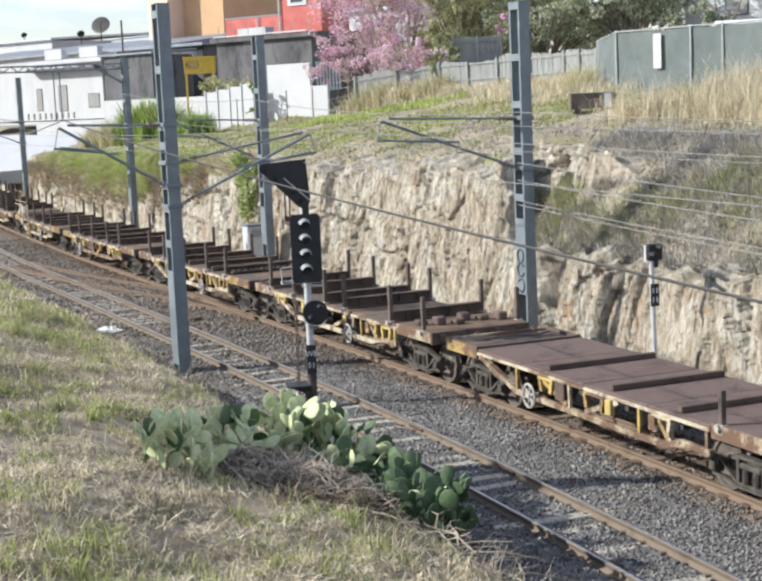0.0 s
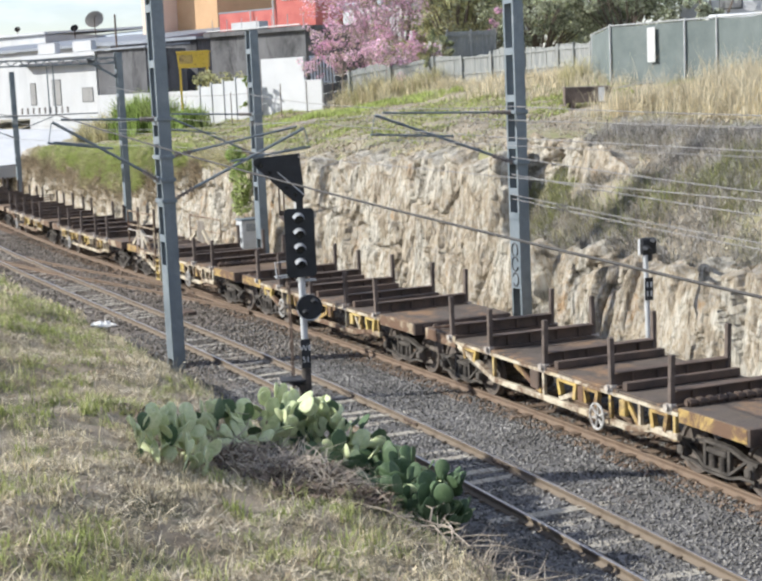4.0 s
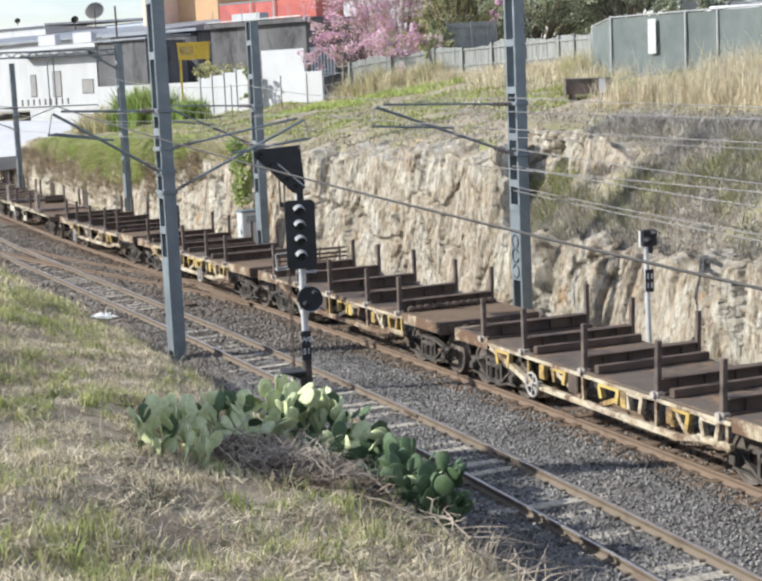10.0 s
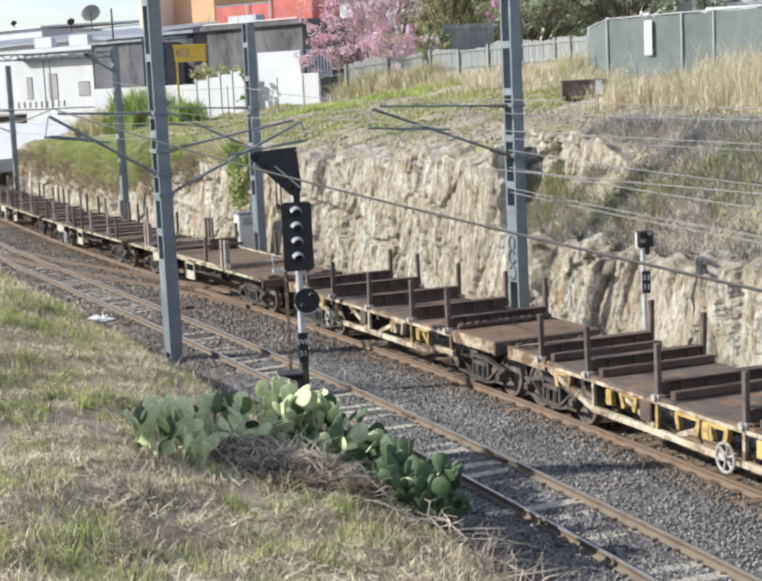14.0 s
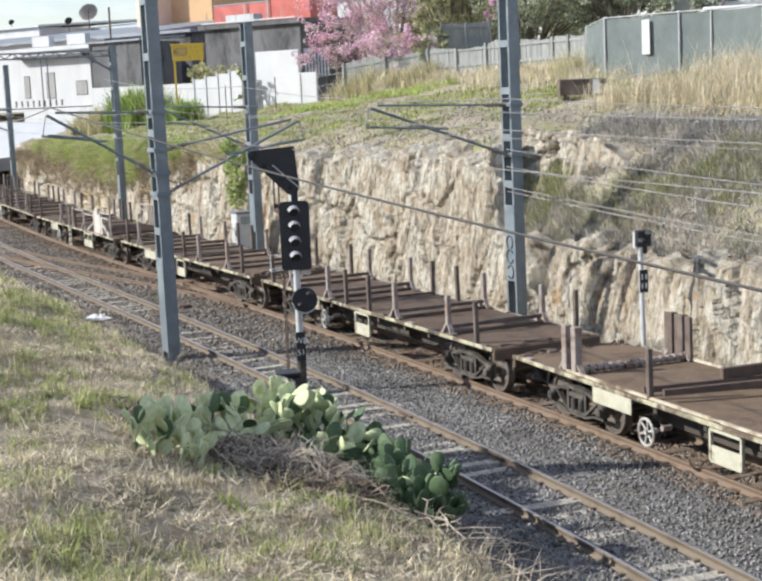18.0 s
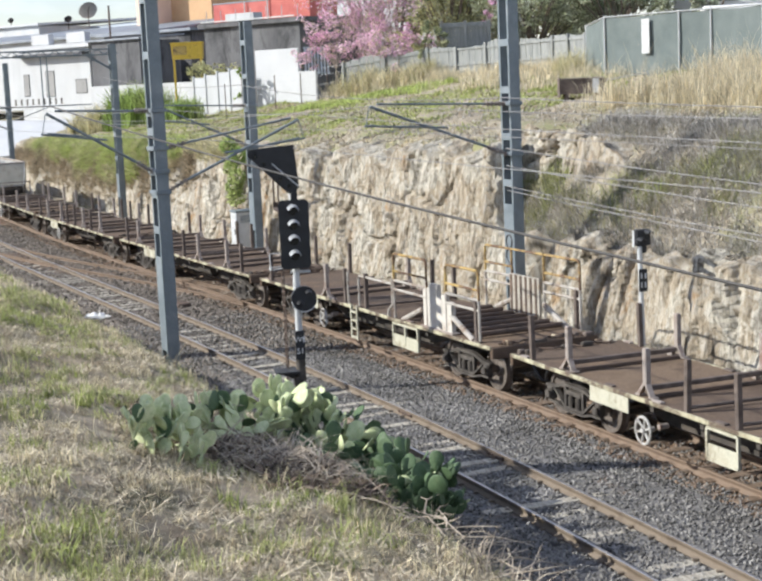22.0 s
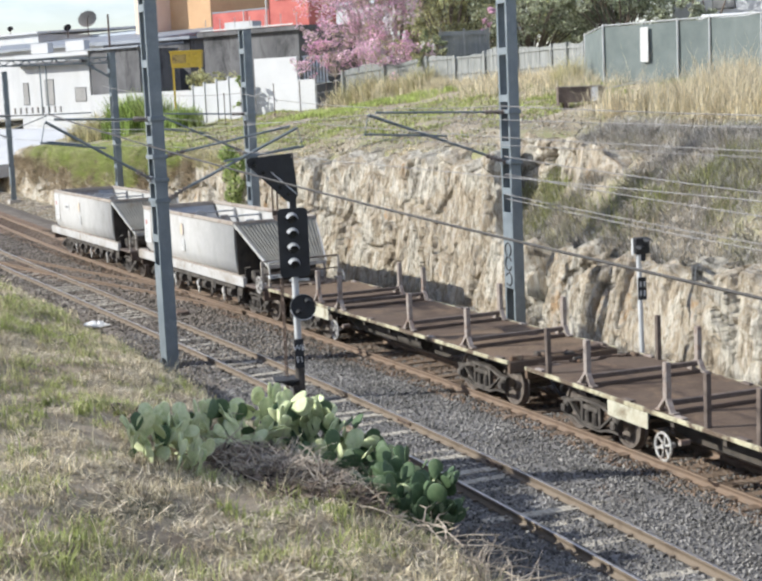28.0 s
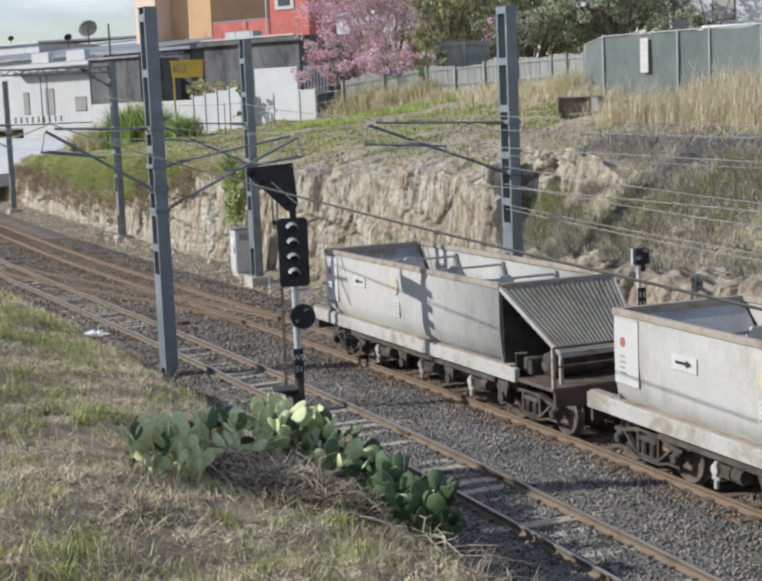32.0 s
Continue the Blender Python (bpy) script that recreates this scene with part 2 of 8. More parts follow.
YELLOW = mat("weathered_yellow_paint", [(0.40, 0.27, 0.08), (0.50, 0.36, 0.12), (0.42, 0.32, 0.16)], 2.2, 40, 0.65, bump=0.2, stain=(0.15, 0.10, 0.06), stain_at=0.53)
BRIGHT = mat("bright_yellow_paint", [(0.62, 0.43, 0.05), (0.70, 0.50, 0.09)], 3, 40, 0.5, bump=0.05, stain=(0.35, 0.20, 0.05), stain_at=0.62)
FRAME = mat("black_underframe", [(0.034, 0.031, 0.028), (0.068, 0.059, 0.05), (0.09, 0.074, 0.06)], 3, 40, 0.8, bump=0.2)
BOGIE = mat("dusty_bogie_steel", [(0.045, 0.04, 0.036), (0.082, 0.073, 0.064), (0.135, 0.12, 0.105)], 4, 40, 0.8, 0.1, bump=0.25)
WHEEL = mat("worn_wheel_steel", [(0.13, 0.11, 0.095), (0.22, 0.19, 0.165)], 5, 40, 0.55, 0.5, bump=0.1)
EDGE = mat("faded_yellow_edge", [(0.34, 0.315, 0.22), (0.46, 0.435, 0.30), (0.28, 0.24, 0.16)], 2.5, 40, 0.75, bump=0.15, stain=(0.11, 0.08, 0.058), stain_at=0.50)
HOPPER = mat("dusty_hopper_paint", [(0.38, 0.38, 0.365), (0.465, 0.46, 0.445), (0.42, 0.415, 0.395)], 0.9, 30, 0.65, 0.0, bump=0.06, stain=(0.36, 0.345, 0.32), stain_at=0.58, stretch=(1, 1, 0.5))
HOPPER_IN = mat("worn_hopper_lining", [(0.30, 0.31, 0.32), (0.40, 0.41, 0.42), (0.46, 0.46, 0.45)], 1.0, 20, 0.5, 0.5, bump=0.1, stain=(0.26, 0.21, 0.17))
RIM = mat("grimy_hopper_rim", [(0.26, 0.225, 0.19), (0.34, 0.30, 0.26), (0.20, 0.16, 0.13)], 2, 30, 0.75, bump=0.2)
SILL = mat("dusty_pale_sill", [(0.34, 0.335, 0.32), (0.44, 0.435, 0.42), (0.38, 0.36, 0.335)], 1.6, 30, 0.65, bump=0.08, stain=(0.28, 0.25, 0.21), stain_at=0.56)
BOARD = mat("chalky_cream_board", [(0.36, 0.345, 0.26), (0.47, 0.455, 0.36), (0.40, 0.37, 0.28)], 2.0, 30, 0.7, bump=0.08, stain=(0.20, 0.165, 0.11), stain_at=0.60)
CABLE = mat("dark_rubber_cable", [(0.045, 0.042, 0.04), (0.075, 0.07, 0.066)], 3, 30, 0.6, bump=0)
SHEET = mat("corrugated_cream_sheet", [(0.21, 0.20, 0.17), (0.28, 0.265, 0.225)], 1.5, 30, 0.6, 0.2, bump=0.05, stain=(0.17, 0.14, 0.10), stain_at=0.58)
STRAW = mat("dry_grass_blades", [(0.55, 0.475, 0.30), (0.68, 0.605, 0.41), (0.51, 0.44, 0.285)], 0.8, 20, 0.8, bump=0, rand=0.36, island=True, through=0.35)
MATTED = mat("grey_matted_blades", [(0.48, 0.42, 0.305), (0.64, 0.57, 0.43), (0.41, 0.35, 0.26)], 1.5, 20, 0.85, bump=0, rand=0.40, island=True, through=0.25)
RUSSET = mat("russet_dead_blades", [(0.29, 0.235, 0.16), (0.40, 0.33, 0.23), (0.26, 0.205, 0.14)], 1.5, 20, 0.85, bump=0, rand=0.36, island=True, through=0.3)
TALL = mat("tall_golden_grass", [(0.56, 0.49, 0.34), (0.67, 0.60, 0.44), (0.52, 0.455, 0.31)], 0.8, 20, 0.8, bump=0, rand=0.28, island=True, through=0.35)
GREEN = mat("green_grass_blades", [(0.26, 0.31, 0.09), (0.37, 0.41, 0.15), (0.42, 0.42, 0.21)], 0.8, 20, 0.7, bump=0, rand=0.3, island=True, through=0.4)
SCRUB = mat("olive_scrub_blades", [(0.25, 0.26, 0.12), (0.34, 0.345, 0.18), (0.42, 0.385, 0.25)], 0.8, 20, 0.8, bump=0, rand=0.32, island=True, through=0.35)
BANK_GREEN = mat("soft_green_bank_grass", [(0.33, 0.40, 0.12), (0.45, 0.52, 0.18), (0.52, 0.55, 0.26)], 0.8, 20, 0.75, bump=0, rand=0.25, island=True, through=0.4)
REED = mat("olive_reed_stalks", [(0.42, 0.40, 0.22), (0.52, 0.48, 0.29), (0.58, 0.53, 0.36)], 0.8, 20, 0.8, bump=0, rand=0.3, island=True, through=0.35)
TWIG = mat("dead_grey_twigs", [(0.28, 0.235, 0.185), (0.46, 0.40, 0.325)], 2, 20, 0.9, bump=0, rand=0.34, island=True, through=0.2)
GREEN_SCRUB = mat("green_scrub_blades", [(0.24, 0.28, 0.08), (0.34, 0.37, 0.13), (0.38, 0.37, 0.19)], 0.8, 20, 0.7, bump=0, rand=0.28, island=True, through=0.4)
TWIG_DARK = mat("weathered_grey_brush", [(0.28, 0.265, 0.24), (0.42, 0.40, 0.365), (0.33, 0.305, 0.27)], 1.5, 20, 0.9, bump=0, rand=0.34, island=True, through=0.2)
LITTER = mat("brown_rotted_leaves", [(0.09, 0.065, 0.045), (0.17, 0.125, 0.09), (0.27, 0.21, 0.155)], 3, 20, 0.9, bump=0, rand=0.34, island=True)
CRUSTED = mat("rust_crusted_cream_paint", [(0.33, 0.265, 0.175), (0.44, 0.38, 0.275), (0.30, 0.21, 0.125)], 2.4, 40, 0.75, bump=0.3, stain=(0.14, 0.085, 0.055), stain_at=0.47)
CRUSTED_YELLOW = mat("rust_crusted_yellow_paint", [(0.36, 0.235, 0.075), (0.44, 0.31, 0.11), (0.30, 0.20, 0.10)], 2.4, 40, 0.7, bump=0.3, stain=(0.14, 0.085, 0.055), stain_at=0.49)


# ---- mesh helpers ----
class Shape:
    """Gathers vertices and faces; made into one mesh by part() or thing()."""

    def __init__(self):
        self.v, self.f = [], []

    def add(self, vs, fs):
        o = len(self.v)
        self.v += [tuple(p) for p in vs]
        self.f += [tuple(i + o for i in q) for q in fs]
        return self

    def box(self, x0, x1, y0, y1, z0, z1, c=0.0):
        if c <= 0:
            return self.add([(x, y, z) for x in (x0, x1) for y in (y0, y1) for z in (z0, z1)],
                            [(0, 1, 3, 2), (4, 6, 7, 5), (0, 4, 5, 1), (2, 3, 7, 6), (0, 2, 6, 4), (1, 5, 7, 3)])
        c = min(c, (x1 - x0) * 0.4, (y1 - y0) * 0.4, (z1 - z0) * 0.4)
        vs, ix = [], {}
        lo, hi = (x0, y0, z0), (x1, y1, z1)
        for i in (0, 1):
            for j in (0, 1):
                for k in (0, 1):
                    for a in range(3):
                        p = [(lo[n], hi[n])[b] + (0 if n == a else (c if b == 0 else -c)) for n, b in enumerate((i, j, k))]
                        ix[i, j, k, a] = len(vs)
                        vs.append(p)
        fs = []
        for a in range(3):
            b, d = (a + 1) % 3, (a + 2) % 3
            for e in (0, 1):
                quad = []
                for (m, n) in ((0, 0), (1, 0), (1, 1), (0, 1)):
                    key = [0, 0, 0]
                    key[a], key[b], key[d] = e, m, n
                    quad.append(ix[(*key, a)])
                fs.append(tuple(quad if e else quad[::-1]))
            for m in (0, 1):
                for n in (0, 1):
                    k0, k1 = [0, 0, 0], [0, 0, 0]
                    k0[a], k1[a] = 0, 1
                    k0[b] = k1[b] = m
                    k0[d] = k1[d] = n
                    q = (ix[(*k0, b)], ix[(*k1, b)], ix[(*k1, d)], ix[(*k0, d)])
                    fs.append(q if (m ^ n) else q[::-1])
        for i in (0, 1):
            for j in (0, 1):
                for k in (0, 1):
                    q = tuple(ix[i, j, k, a] for a in range(3))
                    fs.append(q if (i + j + k) % 2 else q[::-1])
        return self.add(vs, fs)

    def tube(self, p0, p1, r0, r1=None, n=8, caps=True):
        p0, p1 = Vector(p0), Vector(p1)
        r1 = r0 if r1 is None else r1
        d = (p1 - p0).normalized()
        u = d.orthogonal().normalized()
        w = d.cross(u)
        vs = []
        for p, r in ((p0, r0), (p1, r1)):
            for k in range(n):
                a = 2 * math.pi * k / n
                vs.append(p + (u * math.cos(a) + w * math.sin(a)) * r)
        fs = [(k, (k + 1) % n, n + (k + 1) % n, n + k) for k in range(n)]
        if caps:
            fs += [tuple(range(n))[::-1], tuple(range(n, 2 * n))]
        return self.add(vs, fs)

    def bar(self, p0, p1, w, h, up=(0, 0, 1)):
        """A straight bar of width w and height h between two points."""
        p0, p1 = Vector(p0), Vector(p1)
        d = (p1 - p0).normalized()
        side = d.cross(Vector(up))
        side = side.normalized() if side.length > 1e-4 else d.orthogonal().normalized()
        top = side.cross(d).normalized()
        vs = [p + side * (a * w / 2) + top * (b * h / 2) for p in (p0, p1) for a, b in ((-1, -1), (1, -1), (1, 1), (-1, 1))]
        return self.add(vs, [(0, 1, 2, 3), (7, 6, 5, 4), (0, 4, 5, 1), (1, 5, 6, 2), (2, 6, 7, 3), (3, 7, 4, 0)])

    def path(self, pts, r, n=6):
        """One bent tube swept through the points."""
        pts = [Vector(p) for p in pts]
        m = len(pts)
        u = (pts[1] - pts[0]).orthogonal().normalized()
        vs = []
        for k, p in enumerate(pts):
            d = (pts[min(k + 1, m - 1)] - pts[max(k - 1, 0)]).normalized()
            u = (u - d * u.dot(d)).normalized()
            w = d.cross(u)
            vs += [p + (u * math.cos(2 * math.pi * q / n) + w * math.sin(2 * math.pi * q / n)) * r for q in range(n)]
        fs = [(k * n + q, k * n + (q + 1) % n, (k + 1) * n + (q + 1) % n, (k + 1) * n + q) for k in range(m - 1) for q in range(n)]
        return self.add(vs, fs + [tuple(range(n))[::-1], tuple(range((m - 1) * n, m * n))])

    def plate(self, pts, d):
        """A flat outline given thickness by the vector d."""
        n = len(pts)
        d = Vector(d)
        vs = [Vector(p) for p in pts] + [Vector(p) + d for p in pts]
        return self.add(vs, [tuple(range(n))[::-1], tuple(range(n, 2 * n))] + [(k, (k + 1) % n, n + (k + 1) % n, n + k) for k in range(n)])

    def mesh(self, name, material, smooth=False):
        me = bpy.data.meshes.new(name)
        me.from_pydata(self.v, [], self.f)
        me.materials.append(material)
        bm = bmesh.new()
        bm.from_mesh(me)
        bmesh.ops.recalc_face_normals(bm, faces=bm.faces)
        bm.to_mesh(me)
        bm.free()
        if smooth:
            me.polygons.foreach_set("use_smooth", [True] * len(me.polygons))
        return me


def thing(name, shape, material, label, category, kind="", group="", smooth=False):
    return tagged(new(name, shape.mesh(name, material, smooth)), label, category, group, kind)


def base(name, label, category, m=None, group="", kind=""):
    ob = tagged(new(name), label, category, group, kind)
    if m is not None:
        ob.matrix_basis = m
    return ob


def part(name, shape, material, parent, label="", smooth=False, at=None):
    me = shape if isinstance(shape, bpy.types.Mesh) else shape.mesh(name, material, smooth)
    ob = new(name, me)
    ob.parent = parent
    if at is not None:
        ob.matrix_basis = at
    if label:
        ob["label"] = label
    return ob


def raw_mesh(name, verts, faces, material):
    """A mesh straight from arrays, with equal-sided faces."""
    verts, faces = np.asarray(verts, np.float32), np.asarray(faces, np.int32)
    me = bpy.data.meshes.new(name)
    k = faces.shape[1]
    me.vertices.add(len(verts))
    me.vertices.foreach_set("co", verts.ravel())
    me.loops.add(faces.size)
    me.loops.foreach_set("vertex_index", faces.ravel())
    me.polygons.add(len(faces))
    me.polygons.foreach_set("loop_start", np.arange(0, faces.size, k, dtype=np.int32))
    me.update(calc_edges=True)
    me.materials.append(material)
    return me


# ---- the line of the railway: s runs with the train, l to the far side ----
_y = np.linspace(-500, 1600, 42001)
_d = np.interp(_y, [8, 14, 20, 26, 32, 38, 44, 56, 70, 90], [-.34, -.362, -.389, -.419, -.444, -.464, -.478, -.478, -.435, -.42])
_x = np.concatenate([[0], np.cumsum((_d[1:] + _d[:-1]) / 2 * np.diff(_y))])
_x += 6.02 - np.interp(20, _y, _x)
_n = np.stack([np.ones_like(_d), -_d], 1) / np.sqrt(1 + _d ** 2)[:, None]
_cx, _cy = _x + 0.5335 * _n[:, 0], _y + 0.5335 * _n[:, 1]
_s = np.concatenate([[0], np.cumsum(np.hypot(np.diff(_cx), np.diff(_cy)))])
_s = -(_s - np.interp(20, _cy, _s))
_s, _cx, _cy, _n = _s[::-1], _cx[::-1], _cy[::-1], _n[::-1]


def line(s, l=0.0, z=0.0):
    """World places of track coordinates (arrays or numbers), as an array of rows."""
    s, l, z = np.broadcast_arrays(np.asarray(s, float), l, z)
    nx, ny = np.interp(s, _s, _n[:, 0]), np.interp(s, _s, _n[:, 1])
    return np.stack([np.interp(s, _s, _cx) + l * nx, np.interp(s, _s, _cy) + l * ny, z], -1)


def heading(s):
    """The train's heading at s, in degrees."""
    return math.degrees(math.atan2(-float(np.interp(s, _s, _n[:, 0])), float(np.interp(s, _s, _n[:, 1]))))


def at(s, l, z, turn=0.0):
    p = line(s, l, z)
    return pose(*p, 0, 0, heading(s) + turn)


# ---- the lie of the land ----
NEAR_L = [-900, -60, -16, -13.4, -12.6, -11.0, -9.5, -8.0, -6.9, -6.2, -5.7, -5.1]
NEAR_Z = [3.6, 3.0, 2.7, 2.55, 2.4, 2.0, 1.62, 1.25, 0.95, 0.3, -0.3, -0.3]
TOP_S = [-1400, -130, -100, -73, -54, -49, -42, -37, -32, -28, -24, -19]
TOP_Z = [1.5, 2.2, 2.9, 3.45, 3.8, 3.9, 3.75, 3.8, 4.0, 4.17, 4.33, 4.2]


def cut_top(s):
    return np.interp(s, TOP_S, TOP_Z)


def right_share(s, l=0.0):
    """0 where the cutting is one tall face, 1 where a scrub slope lies over a low face; the change is slower higher up."""
    return np.clip((np.asarray(s, float) + 21.5 + np.clip(np.asarray(l, float) - 5.4, 0, 1.8)) / (1.0 + 2.6 * np.clip(np.asarray(l, float) - 7.2, 0, 3)), 0, 1)


def ground_z(s, l):
    s, l = np.broadcast_arrays(np.asarray(s, float), np.asarray(l, float))
    near = np.interp(l, NEAR_L + [-4.7, -4.25, -4.15, -2.75, -2.65, -0.8, -0.7, 0.7, 0.8, 1.9, 3.0, 4.0], NEAR_Z + [-0.14, -0.125, -0.155, -0.155, -0.12, -0.12, -0.15, -0.15, -0.12, -0.14, -0.36, -0.25])
    t = np.clip((s - 8.5) / 6.5, 0, 1) * np.clip((-9.0 - l) / 3.0, 0, 1)
    near = near + 2.15 * t * t * (3 - 2 * t)
    top = cut_top(s)
    far_rise = np.interp(s, [-140, -75, -60, -45, -25], [4.3, 5.0, 5.3, 6.0, 6.1])
    fl = np.array([5.75, 6.5, 9.0, 17.0, 40.0, 1500.0])
    left = np.zeros_like(l)
    zs = [np.full_like(s, -0.2), top, top * 0.65 + far_rise * 0.35, far_rise, far_rise + 0.1, far_rise + 3]
    right = np.interp(l, [5.3, 5.65, 7.2, 9.0, 13.0, 18.0, 40.0, 1500.0], [-0.2, 1.75, 3.6, 4.7, 5.6, 6.2, 6.6, 9.0])
    for k in range(5):
        t = np.clip((l - fl[k]) / (fl[k + 1] - fl[k]), 0, 1)
        left = np.where(l >= fl[k], zs[k] * (1 - t) + zs[k + 1] * t, left)
    left = np.where(l < fl[0], -0.2, left)
    r = right_share(s, l)
    far = left * (1 - r) + right * r
    return np.where(l < 4.0, near, np.maximum(far, -0.25))


def wobble(s, l):
    return 0.10 * np.sin(s * 0.9 + l * 1.3) * np.sin(l * 0.7 - s * 0.35) + 0.05 * np.sin(s * 2.7 + 1.0) * np.sin(l * 2.9 + s)


def surface(s, l):
    """Ground height with its unevenness off the track bed."""
    w = np.interp(np.abs(np.asarray(l, float) + 1.5), [4.6, 6.0], [0, 1])
    return ground_z(s, l) + w * wobble(np.asarray(s, float), np.asarray(l, float))


def gz(x, y):
    """Ground height under a world place, found along the line."""
    i = int(np.argmin((_cx - x) ** 2 + (_cy - y) ** 2))
    l = (x - _cx[i]) * _n[i, 0] + (y - _cy[i]) * _n[i, 1]
    return float(surface(_s[i], l))


def build_ground():
    ss = np.concatenate([[-1400, -900, -600, -400, -300, -240, -190], np.arange(-150, 24, 0.5), [30, 45, 70, 110, 170, 260, 400]])
    ll = np.concatenate([[-900, -400, -180, -90, -50, -30, -20], np.arange(-16, -5.2, 0.4), np.arange(-5.2, 4.0, 0.1), np.arange(4.0, 10, 0.3), np.arange(10, 24, 0.7), [26, 30, 40, 60, 90, 140, 220, 400, 800, 1500]])
    S, L = np.meshgrid(ss, ll, indexing="ij")
    V = line(S, L, surface(S, L)).reshape(-1, 3)
    nl = len(ll)
    i, j = np.meshgrid(np.arange(len(ss) - 1), np.arange(nl - 1), indexing="ij")
    a = (i * nl + j).ravel()
    F = np.stack([a, a + 1, a + nl + 1, a + nl], 1)
    me = raw_mesh("ground", V, F, EARTH)
    me.materials.append(GRAVEL)
    me.materials.append(THATCH)
    me.materials.append(GRAVEL_RUST)
    me.materials.append(GRAVEL_BROWN)
    lm = ((ll[:-1] + ll[1:]) / 2)[j.ravel()]
    sm = ss[:-1][i.ravel()]
    edge = np.interp(sm, [-60, -30, -16, -6, 10], [-4.75, -4.8, -5.5, -5.9, -6.1])
    me.polygons.foreach_set("material_index", np.where(lm < edge, 2, np.where(np.abs(lm) < np.where(sm < -14, 1.25, .85), 3, np.where(lm < 4.7, np.where(sm < -17 - 2 * np.sin(lm * 1.7), 4, 1), 0))).astype(np.int32))
    me.polygons.foreach_set("use_smooth", [True] * len(F))
    tagged(new("ground", me), "dry earth banks with a grey ballast track bed", "ground", kind="structure")


def cell(s, z, seed):
    """Cell noise: the cell's own value, the gap to the next cell, and a tilted plane on each cell."""
    iu, iv = np.floor(s).astype(int), np.floor(z).astype(int)
    best, second = np.full(s.shape, 9.0), np.full(s.shape, 9.0)
    value, tilt = np.zeros(s.shape), np.zeros(s.shape)
    for du in (-1, 0, 1):
        for dv in (-1, 0, 1):
            a, b = iu + du, iv + dv
            h = np.abs(np.sin(a * 127.1 + b * 311.7 + seed * 74.7) * 43758.5453) % 1
            g = np.abs(np.sin(a * 269.5 + b * 183.3 + seed * 19.3) * 28001.83) % 1
            ds, dz = s - a - 0.15 - 0.7 * h, z - b - 0.15 - 0.7 * g
            d = np.maximum(np.abs(ds) + 0.25 * np.abs(dz), np.abs(dz) + 0.3 * np.abs(ds))
            closer = d < best
            second = np.where(closer, best, np.minimum(second, d))
            value = np.where(closer, (h * 7.31 + g * 3.7) % 1, value)
            tilt = np.where(closer, ((h * 13.7) % 1 - 0.5) * ds + ((g * 11.3) % 1 - 0.62) * dz * 0.7, tilt)
            best = np.where(closer, d, best)
    return value, second - best, tilt


def fractures(S, Z, k=0.0):
    """How far the broken rock stands out at each place."""
    warp = 0.22 * np.sin(Z * 1.3 + S * 0.8 + k) + 0.16 * np.sin(S * 2.3 + Z * 0.5)
    v0, e0, t0 = cell(S * 0.42 + warp * 0.5, Z * 0.22 + S * 0.05, 7 + k)
    v1, e1, t1 = cell(S * 0.95 + warp, Z * 0.26 + S * 0.09, 1 + k)
    v2, e2, t2 = cell(S * 2.4 + warp * 1.4, Z * 0.30 + 0.3 * S, 2 + k)
    v3, e3, t3 = cell(S * 6.0 + warp * 2, Z * 0.70 + 0.5 * S, 3 + k)
    v4, e4, t4 = cell(S * 11.5 + warp * 3, Z * 2.4, 4 + k)
    push = 0.20 * (v0 - 0.5) + 0.18 * (v1 - 0.5) + 0.15 * (v2 - 0.5) + 0.11 * (v3 - 0.5) + 0.06 * (v4 - 0.5)
    push += 0.11 * t0 + 0.14 * t1 + 0.13 * t2 + 0.09 * t3 + 0.045 * t4
    push -= 0.22 * (e0 < 0.04) + 0.17 * (e1 < 0.05) * (v0 > 0.3) + 0.17 * (e2 < 0.06) * (v1 > 0.5) + 0.05 * (e3 < 0.08) * (v2 > 0.3)
    return push


def rock_sheet(name, label, ss, rows, L, Z):
    V = line(*np.broadcast_arrays(L[0], L[1], Z)).reshape(-1, 3)
    nl = rows
    i, j = np.meshgrid(np.arange(len(ss) - 1), np.arange(nl - 1), indexing="ij")
    a = (i * nl + j).ravel()
    me = raw_mesh(name, V, np.stack([a, a + 1, a + nl + 1, a + nl], 1), ROCK)
    return tagged(new(name, me), label, "rock face", kind="structure")


